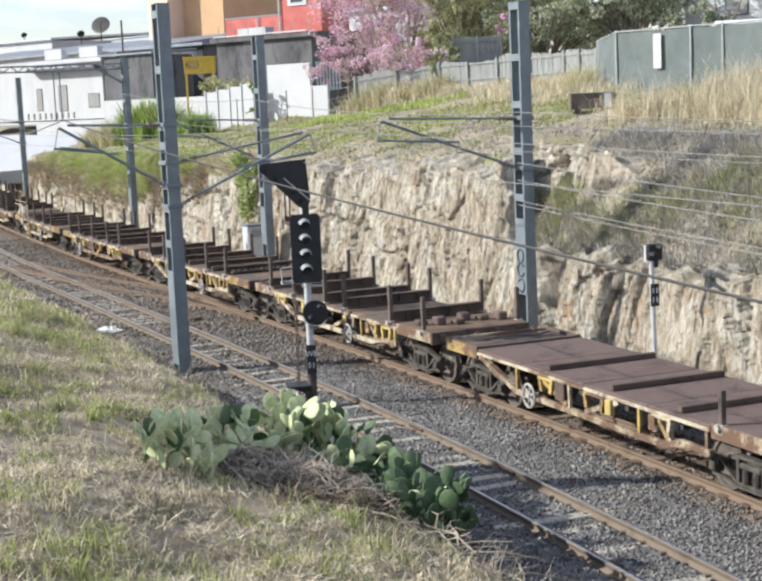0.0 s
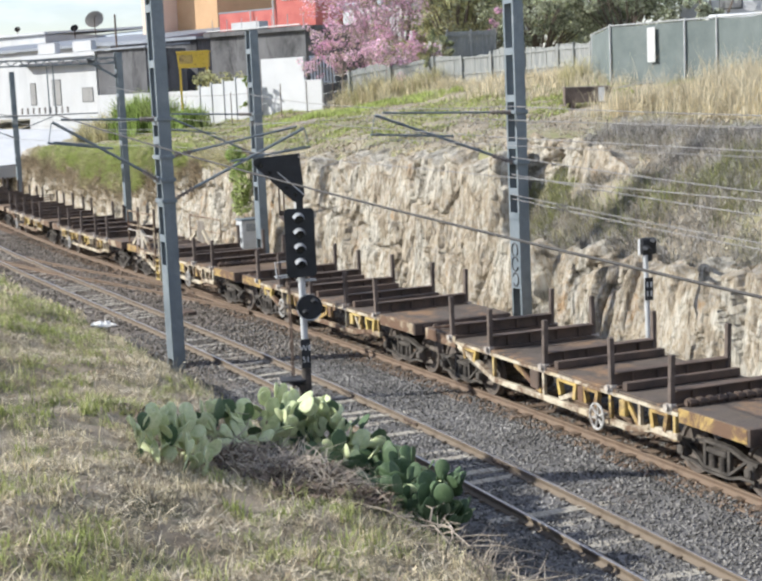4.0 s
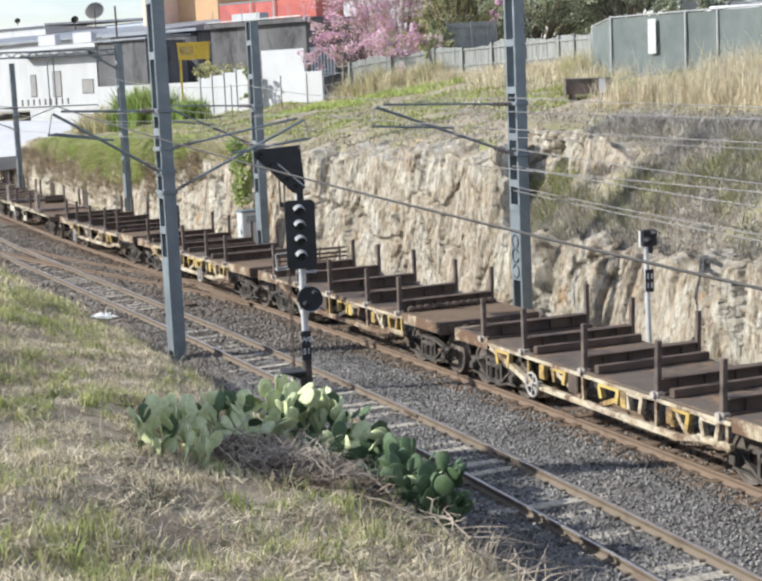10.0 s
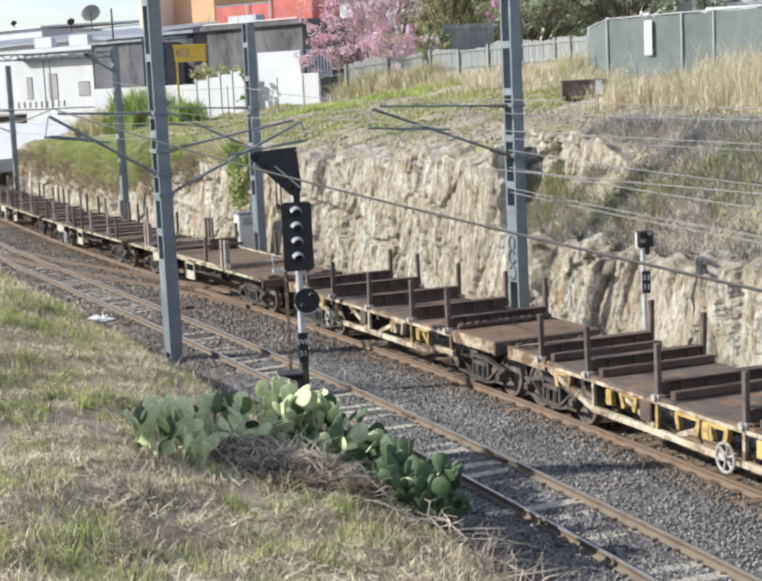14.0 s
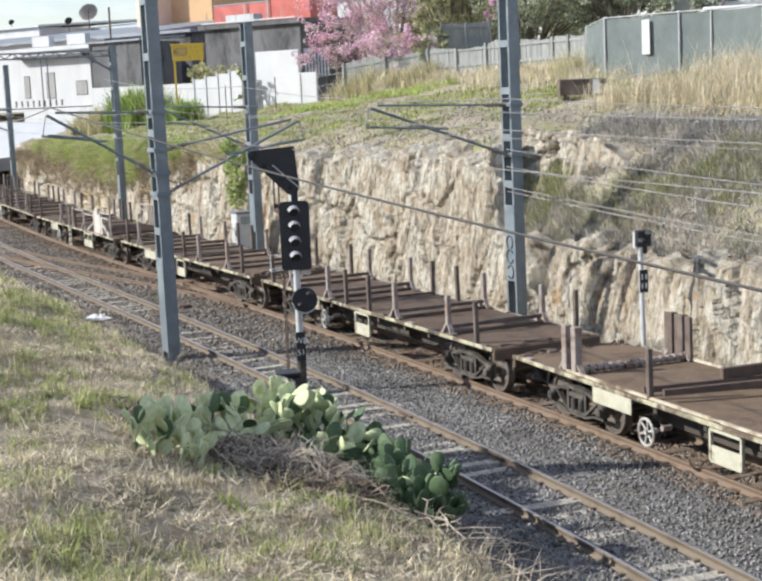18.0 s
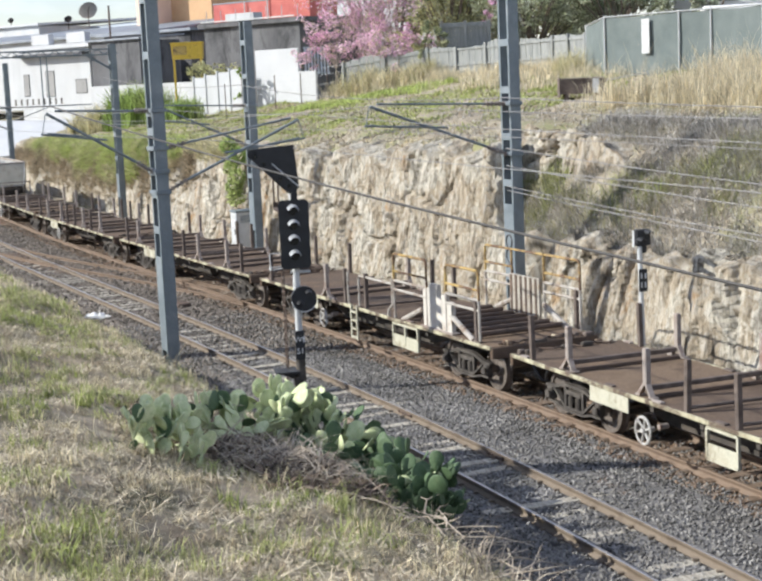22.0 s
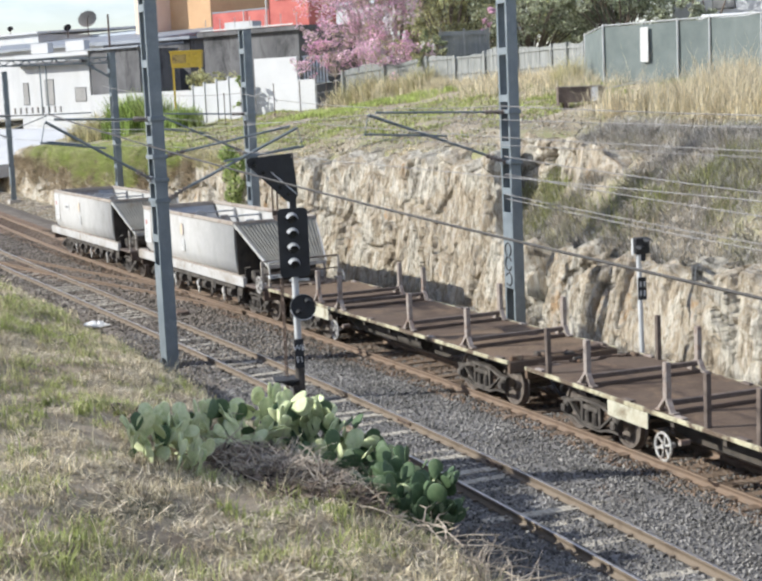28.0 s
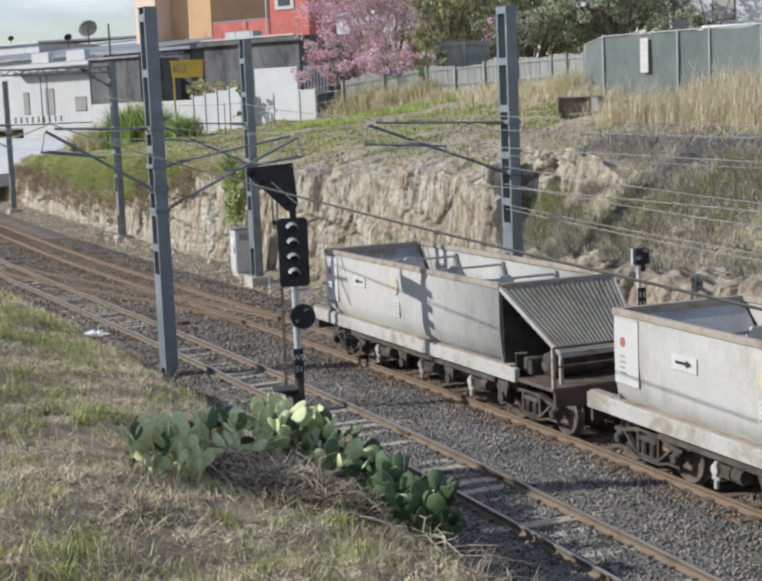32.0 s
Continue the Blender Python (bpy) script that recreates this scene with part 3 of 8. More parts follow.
def build_cliff():
    ss = np.concatenate([np.arange(-150, -112, 0.35), np.arange(-112, -75, 0.14), np.arange(-75, -42, 0.075), np.arange(-42, 4, 0.042), np.arange(4, 30, 0.5)])
    vs = np.linspace(0, 1, 100)
    S, T = np.meshgrid(ss, vs, indexing="ij")
    r = right_share(S)
    ztop = cut_top(S) * (1 - r) + (2.0 + 0.012 * (S + 18)) * r
    ragged = 0.22 * np.sin(S * 1.7) * np.sin(S * 0.53 + 1) + 0.16 * np.sin(S * 4.1 + 2)
    Z = -0.45 + (ztop + ragged + 0.45) * T
    L = (5.05 + 0.75 * T) * (1 - r) + (4.5 + 0.5 * T) * r
    gully = 0.7 * np.clip(1.3 - np.abs(S + 17.5 + 0.25 * T + 0.08 * np.sin(Z * 5)) / (0.26 + 0.28 * T), 0, 1) * (T > 0.05)
    L = L - fractures(S, Z) + gully * (1 - np.clip(T - 0.9, 0, 1) * 5) + (0.9 - 0.55 * r) * np.clip(T - 0.94, 0, 1) / 0.06
    rock_sheet("cliff_face", "blocky weathered sandstone face of the railway cutting", ss, len(vs), (S, L), Z)
    # a broken ledge higher up, over the scrub
    ss = np.arange(-24.0, -15.6, 0.042)
    vs = np.linspace(0, 1, 46)
    S, T = np.meshgrid(ss, vs, indexing="ij")
    fade = np.clip((S + 24.0) / 0.8, 0, 1) * np.clip((-16.0 - S) / 3.2, 0, 1)
    foot = 6.9 + 0.06 * (S + 20)
    zf = np.full_like(S, 2.95)
    ragged = 0.14 * np.sin(S * 2.9 + 1) * np.sin(S * 1.1) + 0.08 * np.sin(S * 6.3)
    rise = (1.5 + ragged) * fade
    U = np.clip(T / 0.8, 0, 1)
    back = np.clip((T - 0.8) / 0.2, 0, 1)
    L = foot + 0.45 * U + 1.3 * back
    Z = zf + (rise + 0.25) * U
    Z = Z * (1 - back) + (ground_z(S, L) - 0.05) * back
    caves = np.maximum(np.hypot((S + 20.3) / .24, (Z - 3.6) / .32) < 1, np.hypot((S + 20.6) / .26, (Z - 4.2) / .24) < 1)
    L = L - fractures(S, Z, 3.0) * 0.8 * fade * (1 - back) + 1.0 * caves * (1 - back)
    rock_sheet("rock_ledge", "broken sandstone ledge showing above the scrub", ss, len(vs), (S, L), Z)
    # loose blocks at the foot
    rng = random.Random(5)
    for k in range(46):
        s = rng.uniform(-62, 2)
        l = 4.55 - 0.5 * float(right_share(s)) * 0.6 + rng.uniform(-0.75, 0.1)
        w, d, h = rng.uniform(0.12, 0.4), rng.uniform(0.12, 0.32), rng.uniform(0.08, 0.28)
        sh = Shape()
        pts = [(w * math.cos(a) * rng.uniform(.7, 1.1), d * math.sin(a) * rng.uniform(.7, 1.1)) for a in [q * math.pi / 3 for q in range(6)]]
        sh.add([(x, y, 0) for x, y in pts] + [(x * rng.uniform(.5, .85), y * rng.uniform(.5, .85), h * rng.uniform(.7, 1)) for x, y in pts],
               [tuple(range(6))[::-1], tuple(range(6, 12))] + [(q, (q + 1) % 6, 6 + (q + 1) % 6, 6 + q) for q in range(6)])
        ob = thing("fallen_rock", sh, ROCK, "angular sandstone block fallen at the foot of the cutting", "rock", group="fallen rocks along the cutting")
        ob.matrix_basis = at(s, l, float(ground_z(s, l)) - 0.04, rng.uniform(0, 360))


# ---- tracks ----
RAIL_OUT = [(-0.062, -0.14), (0.062, -0.14), (0.062, -0.128), (0.012, -0.112), (0.009, -0.045), (0.033, -0.035), (0.033, -0.006), (0.026, 0.0), (-0.026, 0.0), (-0.033, -0.006), (-0.033, -0.035), (-0.009, -0.045), (-0.012, -0.112), (-0.062, -0.128)]


def rail_mesh(name, ss, ll, worn):
    """One rail swept along the line; its head shows bright metal."""
    k = len(RAIL_OUT)
    o = np.array(RAIL_OUT)
    V = np.concatenate([line(np.full(k, s), l + o[:, 0], o[:, 1]) for s, l in zip(ss, ll)])
    n = len(ss)
    i, j = np.meshgrid(np.arange(n - 1), np.arange(k), indexing="ij")
    F = np.stack([i * k + j, i * k + (j + 1) % k, (i + 1) * k + (j + 1) % k, (i + 1) * k + j], -1).reshape(-1, 4)
    me = raw_mesh(name, V, F, RAIL if worn else RAIL_RUSTY)
    me.materials.append(RAIL_TOP if worn else RAIL_RUSTY)
    me.polygons.foreach_set("material_index", (j.ravel() == 7).astype(np.int32))
    return me


def sleeper_mesh(material):
    return Shape().box(-0.115, 0.115, -1.05, 1.05, -0.25, -0.118, 0.012).mesh("sleeper", material)


def build_track(name, label, ss, lf, worn, sleepers):
    track = base(name, label, "railway track", kind="structure")
    ll = np.array([lf(s) for s in ss])
    for side in (-0.5665, 0.5665):
        part("rail", rail_mesh("rail", ss, ll + side, worn), None, track)
    clip = Shape()
    rng = random.Random(3)
    me = sleeper_mesh(SLEEPER if worn else SLEEPER_DARK)
    for s in sleepers:
        l = lf(s)
        part("sleeper", me, None, track, at=at(s, l + rng.uniform(-.06, .06), rng.uniform(-0.065, 0.004) if worn else rng.uniform(-0.01, 0.02), rng.uniform(-3, 3)))
        if s > -40:
            for side in (-0.5665, 0.5665):
                for q in (-0.085, 0.085):
                    p = line(s, l + side + q, -0.142)
                    clip.box(p[0] - .035, p[0] + .035, p[1] - .035, p[1] + .035, p[2], p[2] + .035)
    fast = part("rail_fastenings", clip, RAIL, track, "rusty rail spikes")
    tagged(fast, kind="stuff")


build_ground()
build_cliff()
TRACK_S = np.concatenate([np.arange(-400, -120, 20), np.arange(-120, 20, 1.5), np.arange(20, 300, 20)])
build_track("main_track", "rusty narrow-gauge rails on ballast under the train", TRACK_S, lambda s: 0.0, False, np.arange(-74, 8, 0.62))
build_track("near_track", "second narrow-gauge track with timber sleepers in ballast", TRACK_S, lambda s: -3.45, True, np.arange(-70, 10, 0.55))


def cross_l(s):
    t = min(1, max(0, (-24.0 - s) / 24.0))
    return -0.02 - 3.42 * (t * t * (3 - 2 * t) * 0.55 + 0.45 * t)


build_track("crossover_track", "rusty crossover rails between the two tracks", np.arange(-47.0, -24.5, 0.75), cross_l, False, np.arange(-46, -28, 0.62))


# ---- the train ----
WHEEL_R = 0.43


def lathe(profile, n=20, axis_y=True):
    """A body of revolution about y from (y, radius) pairs."""
    sh = Shape()
    vs = [(r * math.cos(2 * math.pi * k / n), y, r * math.sin(2 * math.pi * k / n)) for y, r in profile for k in range(n)]
    fs = [(i * n + k, i * n + (k + 1) % n, (i + 1) * n + (k + 1) % n, (i + 1) * n + k) for i in range(len(profile) - 1) for k in range(n)]
    return sh.add(vs, fs)


def wheelset_mesh():
    sh = lathe([(-0.86, 0.0), (-0.86, 0.06), (-0.66, 0.07), (0.66, 0.07), (0.86, 0.06), (0.86, 0.0)], 10)
    for d in (-1, 1):
        ring = lathe([(d * 0.50, 0.10), (d * 0.50, 0.20), (d * 0.53, 0.36), (d * 0.505, 0.36), (d * 0.505, 0.462), (d * 0.53, 0.456), (d * 0.545, WHEEL_R),
                      (d * 0.635, WHEEL_R - 0.006), (d * 0.635, 0.365), (d * 0.60, 0.35), (d * 0.58, 0.17), (d * 0.63, 0.13), (d * 0.63, 0.07)], 24)
        sh.add(ring.v, ring.f)
        for k in range(3):  # balance holes
            a = k * 2.1
            sh.tube((0.26 * math.cos(a), d * 0.60, 0.26 * math.sin(a)), (0.26 * math.cos(a), d * 0.565, 0.26 * math.sin(a)), 0.035, n=8)
    return sh.mesh("wheelset", WHEEL)


def side_frame_mesh():
    """Open arch-bar side frame: thin bars over the axle boxes, dropped to a spring nest in the middle."""
    sh = Shape()
    top = [(-1.03, 0.57), (-0.72, 0.585), (-0.34, 0.69), (0.34, 0.69), (0.72, 0.585), (1.03, 0.57)]
    for a, b in zip(top[:-1], top[1:]):
        sh.bar((a[0], 0, a[1]), (b[0], 0, b[1]), 0.10, 0.055)
    for low in ([(-0.74, 0.56), (-0.32, 0.27), (0.32, 0.27), (0.74, 0.56)], [(-0.95, 0.29), (-0.62, 0.29), (-0.32, 0.215), (0.32, 0.215), (0.62, 0.29), (0.95, 0.29)]):
        for a, b in zip(low[:-1], low[1:]):
            sh.bar((a[0], 0, a[1]), (b[0], 0, b[1]), 0.09, 0.04)
    for x in (-0.31, 0.31):
        sh.box(x - 0.035, x + 0.035, -0.04, 0.04, 0.24, 0.69, 0.008)
    for x in (-0.87, 0.87):
        sh.box(x - 0.085, x + 0.085, -0.07, 0.07, 0.33, 0.56, 0.02)
        sh.box(x - 0.075, x + 0.075, -0.125, -0.071, 0.355, 0.50, 0.02)
        sh.bar((x - 0.09, -0.02, 0.56), (x - 0.05, -0.02, 0.29), 0.03, 0.03).bar((x + 0.09, -0.02, 0.56), (x + 0.05, -0.02, 0.29), 0.03, 0.03)
    for x in (-0.13, 0.13):
        for z in (0.29, 0.335, 0.38, 0.425, 0.47):
            sh.tube((x, 0, z), (x, 0, z + 0.026), 0.07, n=10)
        sh.tube((x, 0, 0.28), (x, 0, 0.52), 0.045, n=8)
    sh.box(-0.26, 0.26, -0.05, 0.05, 0.515, 0.60, 0.015)
    return sh.mesh("side_frame", BOGIE)


WHEELSET, SIDE_FRAME = wheelset_mesh(), side_frame_mesh()


def bolster_mesh():
    sh = Shape().box(-0.17, 0.17, -0.80, 0.80, 0.50, 0.72, 0.02)
    sh.tube((0, 0, 0.72), (0, 0, 0.82), 0.2, n=14)
    sh.box(-0.95, -0.62, -0.55, 0.55, 0.30, 0.38)
    sh.box(0.62, 0.95, -0.55, 0.55, 0.30, 0.38)
    return sh.mesh("bogie", BOGIE)


BOLSTER = bolster_mesh()


def bogie(parent, x):
    b = part("bogie", BOLSTER, None, parent, "dusty steel four-wheel bogie", at=pose(x, 0, 0))
    for y, turn in ((-0.83, 0), (0.83, 180)):
        part("side_frame", SIDE_FRAME, None, b, at=pose(0, y, 0, 0, 0, turn))
    for dx in (-0.87, 0.87):
        part("wheelset", WHEELSET, None, b, at=pose(dx, 0, WHEEL_R))


def spoked_wheel(r=0.29, spokes=6, material=WHITE):
    sh = Shape()
    n = 20
    for k in range(n):
        a, b = 2 * math.pi * k / n, 2 * math.pi * (k + 1) / n
        sh.tube((r * math.cos(a), 0, r * math.sin(a)), (r * math.cos(b), 0, r * math.sin(b)), 0.024, n=6, caps=False)
    for k in range(spokes):
        a = 2 * math.pi * k / spokes + 0.3
        sh.tube((0, 0.03, 0), (r * math.cos(a), 0, r * math.sin(a)), 0.022, n=5)
    sh.tube((0, -0.03, 0), (0, 0.2, 0), 0.045, n=8)
    return sh.mesh("brake_wheel", material)


CHALK = mat("scuffed_chalky_paint", [(0.36, 0.35, 0.325), (0.50, 0.485, 0.455)], 5, 40, 0.65, bump=0.1, stain=(0.20, 0.16, 0.13), stain_at=0.56)
BRAKE = spoked_wheel(0.22, 6, CHALK)


def coupler(parent, x, way):
    sh = Shape().box(min(x, x + way * 0.36), max(x, x + way * 0.36), -0.09, 0.09, 0.62, 0.80, 0.02)
    e = x + way * 0.36
    sh.box(min(e, e + way * 0.2), max(e, e + way * 0.2), -0.17, 0.13, 0.57, 0.85, 0.04)
    part("coupler", sh, BEAM, parent)
    hose = Shape().path([(x, -0.35, 0.72), (x + way * 0.2, -0.36, 0.55), (x + way * 0.34, -0.3, 0.38), (x + way * 0.42, -0.2, 0.36)], 0.025, 6)
    part("air_hose", hose, BLACK, parent)


def post(parent, x, y, z0, z1, material, foot=True, w=0.045, lean=0.0):
    sh = Shape().box(x - w, x + w, y - w, y + w, z0, z1, 0.008)
    if lean:
        sh.v = [(p[0] + lean * (p[2] - z0), p[1], p[2]) for p in sh.v]
    part("stanchion", sh, material, parent)
    if foot:
        d = -1 if y < 0 else 1
        f = Shape().box(x - 0.085, x + 0.085, y - 0.07, y + 0.07, z0 - 0.06, z0 + 0.10, 0.015)
        f.tube((x, y + d * 0.06, z0 + 0.05), (x, y + d * 0.12, z0 + 0.05), 0.06, n=10)
        part("stanchion_socket", f, CONC_STEEL, parent)


CONC_STEEL = mat("chalky_cast_socket", [(0.34, 0.30, 0.26), (0.46, 0.42, 0.37)], 6, 40, 0.8, bump=0.2, stain=(0.20, 0.13, 0.09))


def tripod_post(parent, x, y, material):
    """A pale post that stands on two splayed feet."""
    sh = Shape().box(x - 0.055, x + 0.055, y - 0.05, y + 0.05, 1.34, 1.95, 0.012)
    sh.bar((x, y, 1.40), (x - 0.19, y - 0.02, 1.17), 0.09, 0.05)
    sh.bar((x, y, 1.40), (x + 0.19, y - 0.02, 1.17), 0.09, 0.05)
    sh.box(x - 0.27, x - 0.13, y - 0.06, y + 0.06, 1.15, 1.18)
    sh.box(x + 0.13, x + 0.27, y - 0.06, y + 0.06, 1.15, 1.18)
    part("stanchion", sh, material, parent, "pale post on two splayed feet")


POST_X = (-4.35, -2.65, -0.45, 1.85, 3.6)


def raise_body(w, dz):
    """Sets the body of a wagon at its height over the bogies."""
    for ob in w.children:
        if not ob.name.startswith(("bogie", "coupler", "air_hose")):
            ob.matrix_basis = Matrix.Translation((0, 0, dz)) @ ob.matrix_basis


def truss_flat(name, label, red=False, brake_x=-1.9, deck_mat=None, posts=POST_X, seed=0):
    """A short flat wagon with a fish-belly truss side, raised end platforms and cross-beams for carrying rails."""
    rng = random.Random(seed)
    w = base(name, label, "flat wagon", group="wagons of the rail-carrying train")
    dm = deck_mat or (DECK_RED if red else DECK)
    half = 5.6
    cuts = [-half, -4.15, -2.25, 0.05, 2.1, 3.85, half]
    for k, (a, b) in enumerate(zip(cuts[:-1], cuts[1:])):
        z = (1.02, 1.04, 1.04, 1.04, 1.04, 1.085)[k]
        part("deck_plate", Shape().box(a + 0.012, b - 0.012, -1.2, 1.2, z - 0.045, z + rng.uniform(0, 0.01), 0.008), DECK_WARM if k in (0, 5) and not red and rng.random() < .7 else dm, w)
    # end platforms: crusted side plates, headstocks, a raised lip round the sunken rear one
    for d in (-1, 1):
        x0, x1 = sorted((d * (4.15 if d < 0 else 3.87), d * half))
        for y in (-1.22, 1.19):
            part("end_side_plate", Shape().box(x0, x1, y, y + 0.03, 0.85, 1.078, 0.006), CRUSTED if rng.random() < .65 else CRUSTED_YELLOW, w)
        sh = Shape().box(d * half - 0.06, d * half + 0.06, -1.21, 1.21, 0.82, 1.085, 0.012)
        sh.box(d * half - 0.02, d * half + 0.02, -0.5, 0.5, 0.55, 0.82, 0.01)
        part("headstock", sh, CRUSTED if d < 0 else BEAM, w)
        for y in (-.95, -.45, .4, .9):
            part("end_fitting", Shape().box(d * (half + .02), d * (half + .10), y - .07, y + .07, .86, 1.04, .015) if d > 0 else Shape().box(-half - .10, -half - .02, y - .06, y + .06, .88, 1.12, .015), BEAM, w)
        part("end_bearer", Shape().box(d * 4.6 - 0.2, d * 4.6 + 0.2, -1.1, 1.1, 0.80, 1.03, 0.01), FRAME, w)
        coupler(w, d * (half + 0.02), d)
        bogie(w, d * 4.6 if d < 0 else 4.35)
    lip = Shape().box(-half + .07, -4.17, -1.2, -1.12, 1.03, 1.10, .006).box(-half + .07, -4.17, 1.12, 1.2, 1.03, 1.10, .006).box(-4.3, -4.17, -1.12, 1.12, 1.03, 1.09, .006)
    part("platform_lip", lip, BEAM, w)
    chain = Shape().path([(-half + .3, -1.0, 1.07), (-half + .55, -.6, 1.06), (-half + .4, -.1, 1.07), (-half + .7, .5, 1.06), (-half + .5, 1.0, 1.07)], .022, 5)
    part("lashing_chain", chain, POST, w)
    part("centre_sill", Shape().box(-half + .1, half - .1, -0.24, 0.24, 0.62, 0.99, 0.01), FRAME, w)
    for x in (-3.0, -1.6, -0.2, 1.3, 2.9):
        part("cross_bearer", Shape().box(x - 0.06, x + 0.06, -1.10, 1.10, 0.78, 0.99), FRAME, w)
    part("brake_reservoir", Shape().tube((-0.9, 0.45, 0.55), (0.5, 0.45, 0.55), 0.17, n=14), FRAME, w)
    for y, o in ((-1.19, -1), (1.19, 1)):
        part("top_chord", Shape().box(-4.13, 3.85, y - 0.035, y + 0.035, 0.93, 0.992, 0.008), CREAM, w)
        low = Shape().box(-2.45, 2.45, y - 0.05, y + 0.05, 0.42, 0.53, 0.012)
        low.bar((-2.42, y, 0.475), (-4.0, y, 0.93), 0.10, 0.10)
        low.bar((2.42, y, 0.475), (3.1, y, 0.60), 0.10, 0.10)
        low.box(3.0, 3.85, y - .05, y + .05, .55, .66, .012)
        part("bottom_chord", low, CRUSTED if seed % 3 == 1 else CREAM, w)
        for x in (-2.45, -0.45, 1.85, 2.75, 3.75):
            part("truss_upright", Shape().box(x - 0.035, x + 0.035, y - 0.03, y + 0.03, 0.53, 0.935), CREAM if rng.random() < .6 else YELLOW, w)
        for x, xx in ((-1.6, -0.55), (1.2, 0.1), (2.35, 2.72)):
            part("truss_diagonal", Shape().bar((x, y, 0.92), (xx, y, 0.55), 0.045, 0.085), CREAM if rng.random() < .7 else CRUSTED_YELLOW, w)
        for x, wid in ((-3.45, .30), (-1.25, .26), (0.45, .34), (1.25, .26), (2.55, .28), (3.35, .26)):
            if rng.random() < .85:
                # pressed bracket: two legs and a header, open in the middle
                m_ = (YELLOW, CREAM, FADED, CRUSTED_YELLOW)[rng.randrange(4)]
                h = rng.uniform(.20, .30)
                yy = y + o * .02
                br = Shape().box(x - wid, x + wid, yy - .045, yy + .045, .885, .932, .008)
                br.bar((x - wid + .04, yy, .89), (x - wid + .10, yy, .93 - h), .09, .09).bar((x + wid - .04, yy, .89), (x + wid - .10, yy, .93 - h), .09, .09)
                part("side_bracket", br, m_, w)
        for x in (-1.85, 0.95, 2.3)[seed % 2:]:
            part("latch_box", Shape().box(x - .09, x + .09, y - .05 + o * .03, y + .05 + o * .03, .66, .925, .012), (CRUSTED_YELLOW, YELLOW, FADED)[rng.randrange(3)], w)
        gap_ = Shape().box(-.95, -.62, y - .04, y + .02, .58, .93, .02).path([(-.8, y, .6), (-.7, y - o * .03, .48), (-.6, y, .42)], .03)
        part("brake_rigging", gap_, BEAM, w)
    if not red:
        for n_, x in enumerate(posts):
            sh = Shape().box(x - 0.14, x + 0.14, -1.14, 1.14, 1.055, 1.09)
            sh.box(x - 0.025, x + 0.025, -1.14, 1.14, 1.09, 1.29)
            sh.box(x - 0.11, x + 0.11, -1.14, 1.14, 1.29, 1.32, 0.006)
            for y in (-.8, -.3, .3, .8):
                sh.box(x - 0.09, x + 0.09, y - .012, y + .012, 1.09, 1.29)
            part("cross_beam", sh, BEAM, w)
            if n_ == len(posts) - 1 and seed % 2:
                rl = Shape().tube((x + .3, -1.1, 1.15), (x + .3, 1.1, 1.15), .05, n=8)
                for q in range(12):
                    rl.tube((x + .3, -1.06 + .18 * q, 1.15), (x + .3, -.98 + .18 * q, 1.15), .075, n=8)
                part("roller_beam", rl, BEAM, w)
            elif rng.random() < .4:
                part("cross_beam", Shape().box(x + .28, x + .42, -1.14, 1.14, 1.055, 1.19, 0.01), BEAM, w)
            for y in (-1.17, 1.17):
                post(w, x, y, 1.0, rng.uniform(1.84, 1.93), POST, lean=rng.uniform(-.05, .05))
    else:
        for x in (-1.35, 0.85, 2.9):
            part("cross_beam", Shape().box(x - 0.06, x + 0.06, -1.12, 1.16, 1.05, 1.15, 0.01), BEAM, w)
        post(w, 4.1, -1.17, 1.0, 1.62, POST)
        post(w, 4.1, 1.17, 1.0, 1.62, POST)
    for o in (-1, 1):
        part("brake_wheel", BRAKE, None, w, "scuffed white spoked hand-brake wheel", at=pose(brake_x, o * 1.33, 0.53, 0, 0, 0 if o < 0 else 180))
    raise_body(w, 0.13)
    return w


DECK_WARM = mat("orange_brown_rusted_deck", [(0.125, 0.09, 0.063), (0.18, 0.128, 0.088), (0.155, 0.114, 0.084)], 1.4, 25, 0.95, 0.0, bump=0.3, rand=.22, stain=(0.10, 0.07, 0.052), stain_at=0.58, spec=.15)

TRI_X, PLAIN_X = (-4.5, -1.95, 1.95, 4.55), (-5.82, -0.75, 0.58, 5.84)


def side_rack(w, x0, x1, panels):
    """A pale angle-iron rack hung under the deck edge, its lower half sheeted."""
    for o in (-1, 1):
        y = o * 1.18
        tray = Shape()
        for z in (.54, 1.02):
            tray.bar((x0, y, z), (x1, y, z), .05, .05, (0, 1, 0))
        for k in range(panels + 1):
            x = x0 + (x1 - x0) * k / panels
            tray.bar((x, y, .54), (x, y, 1.02), .05, .05, (0, 1, 0))
        tray.box(x0, x1, y - .012, y + .012, .54, .78)
        part("side_rack", tray, BOARD, w, "pale steel rack hung under the deck")


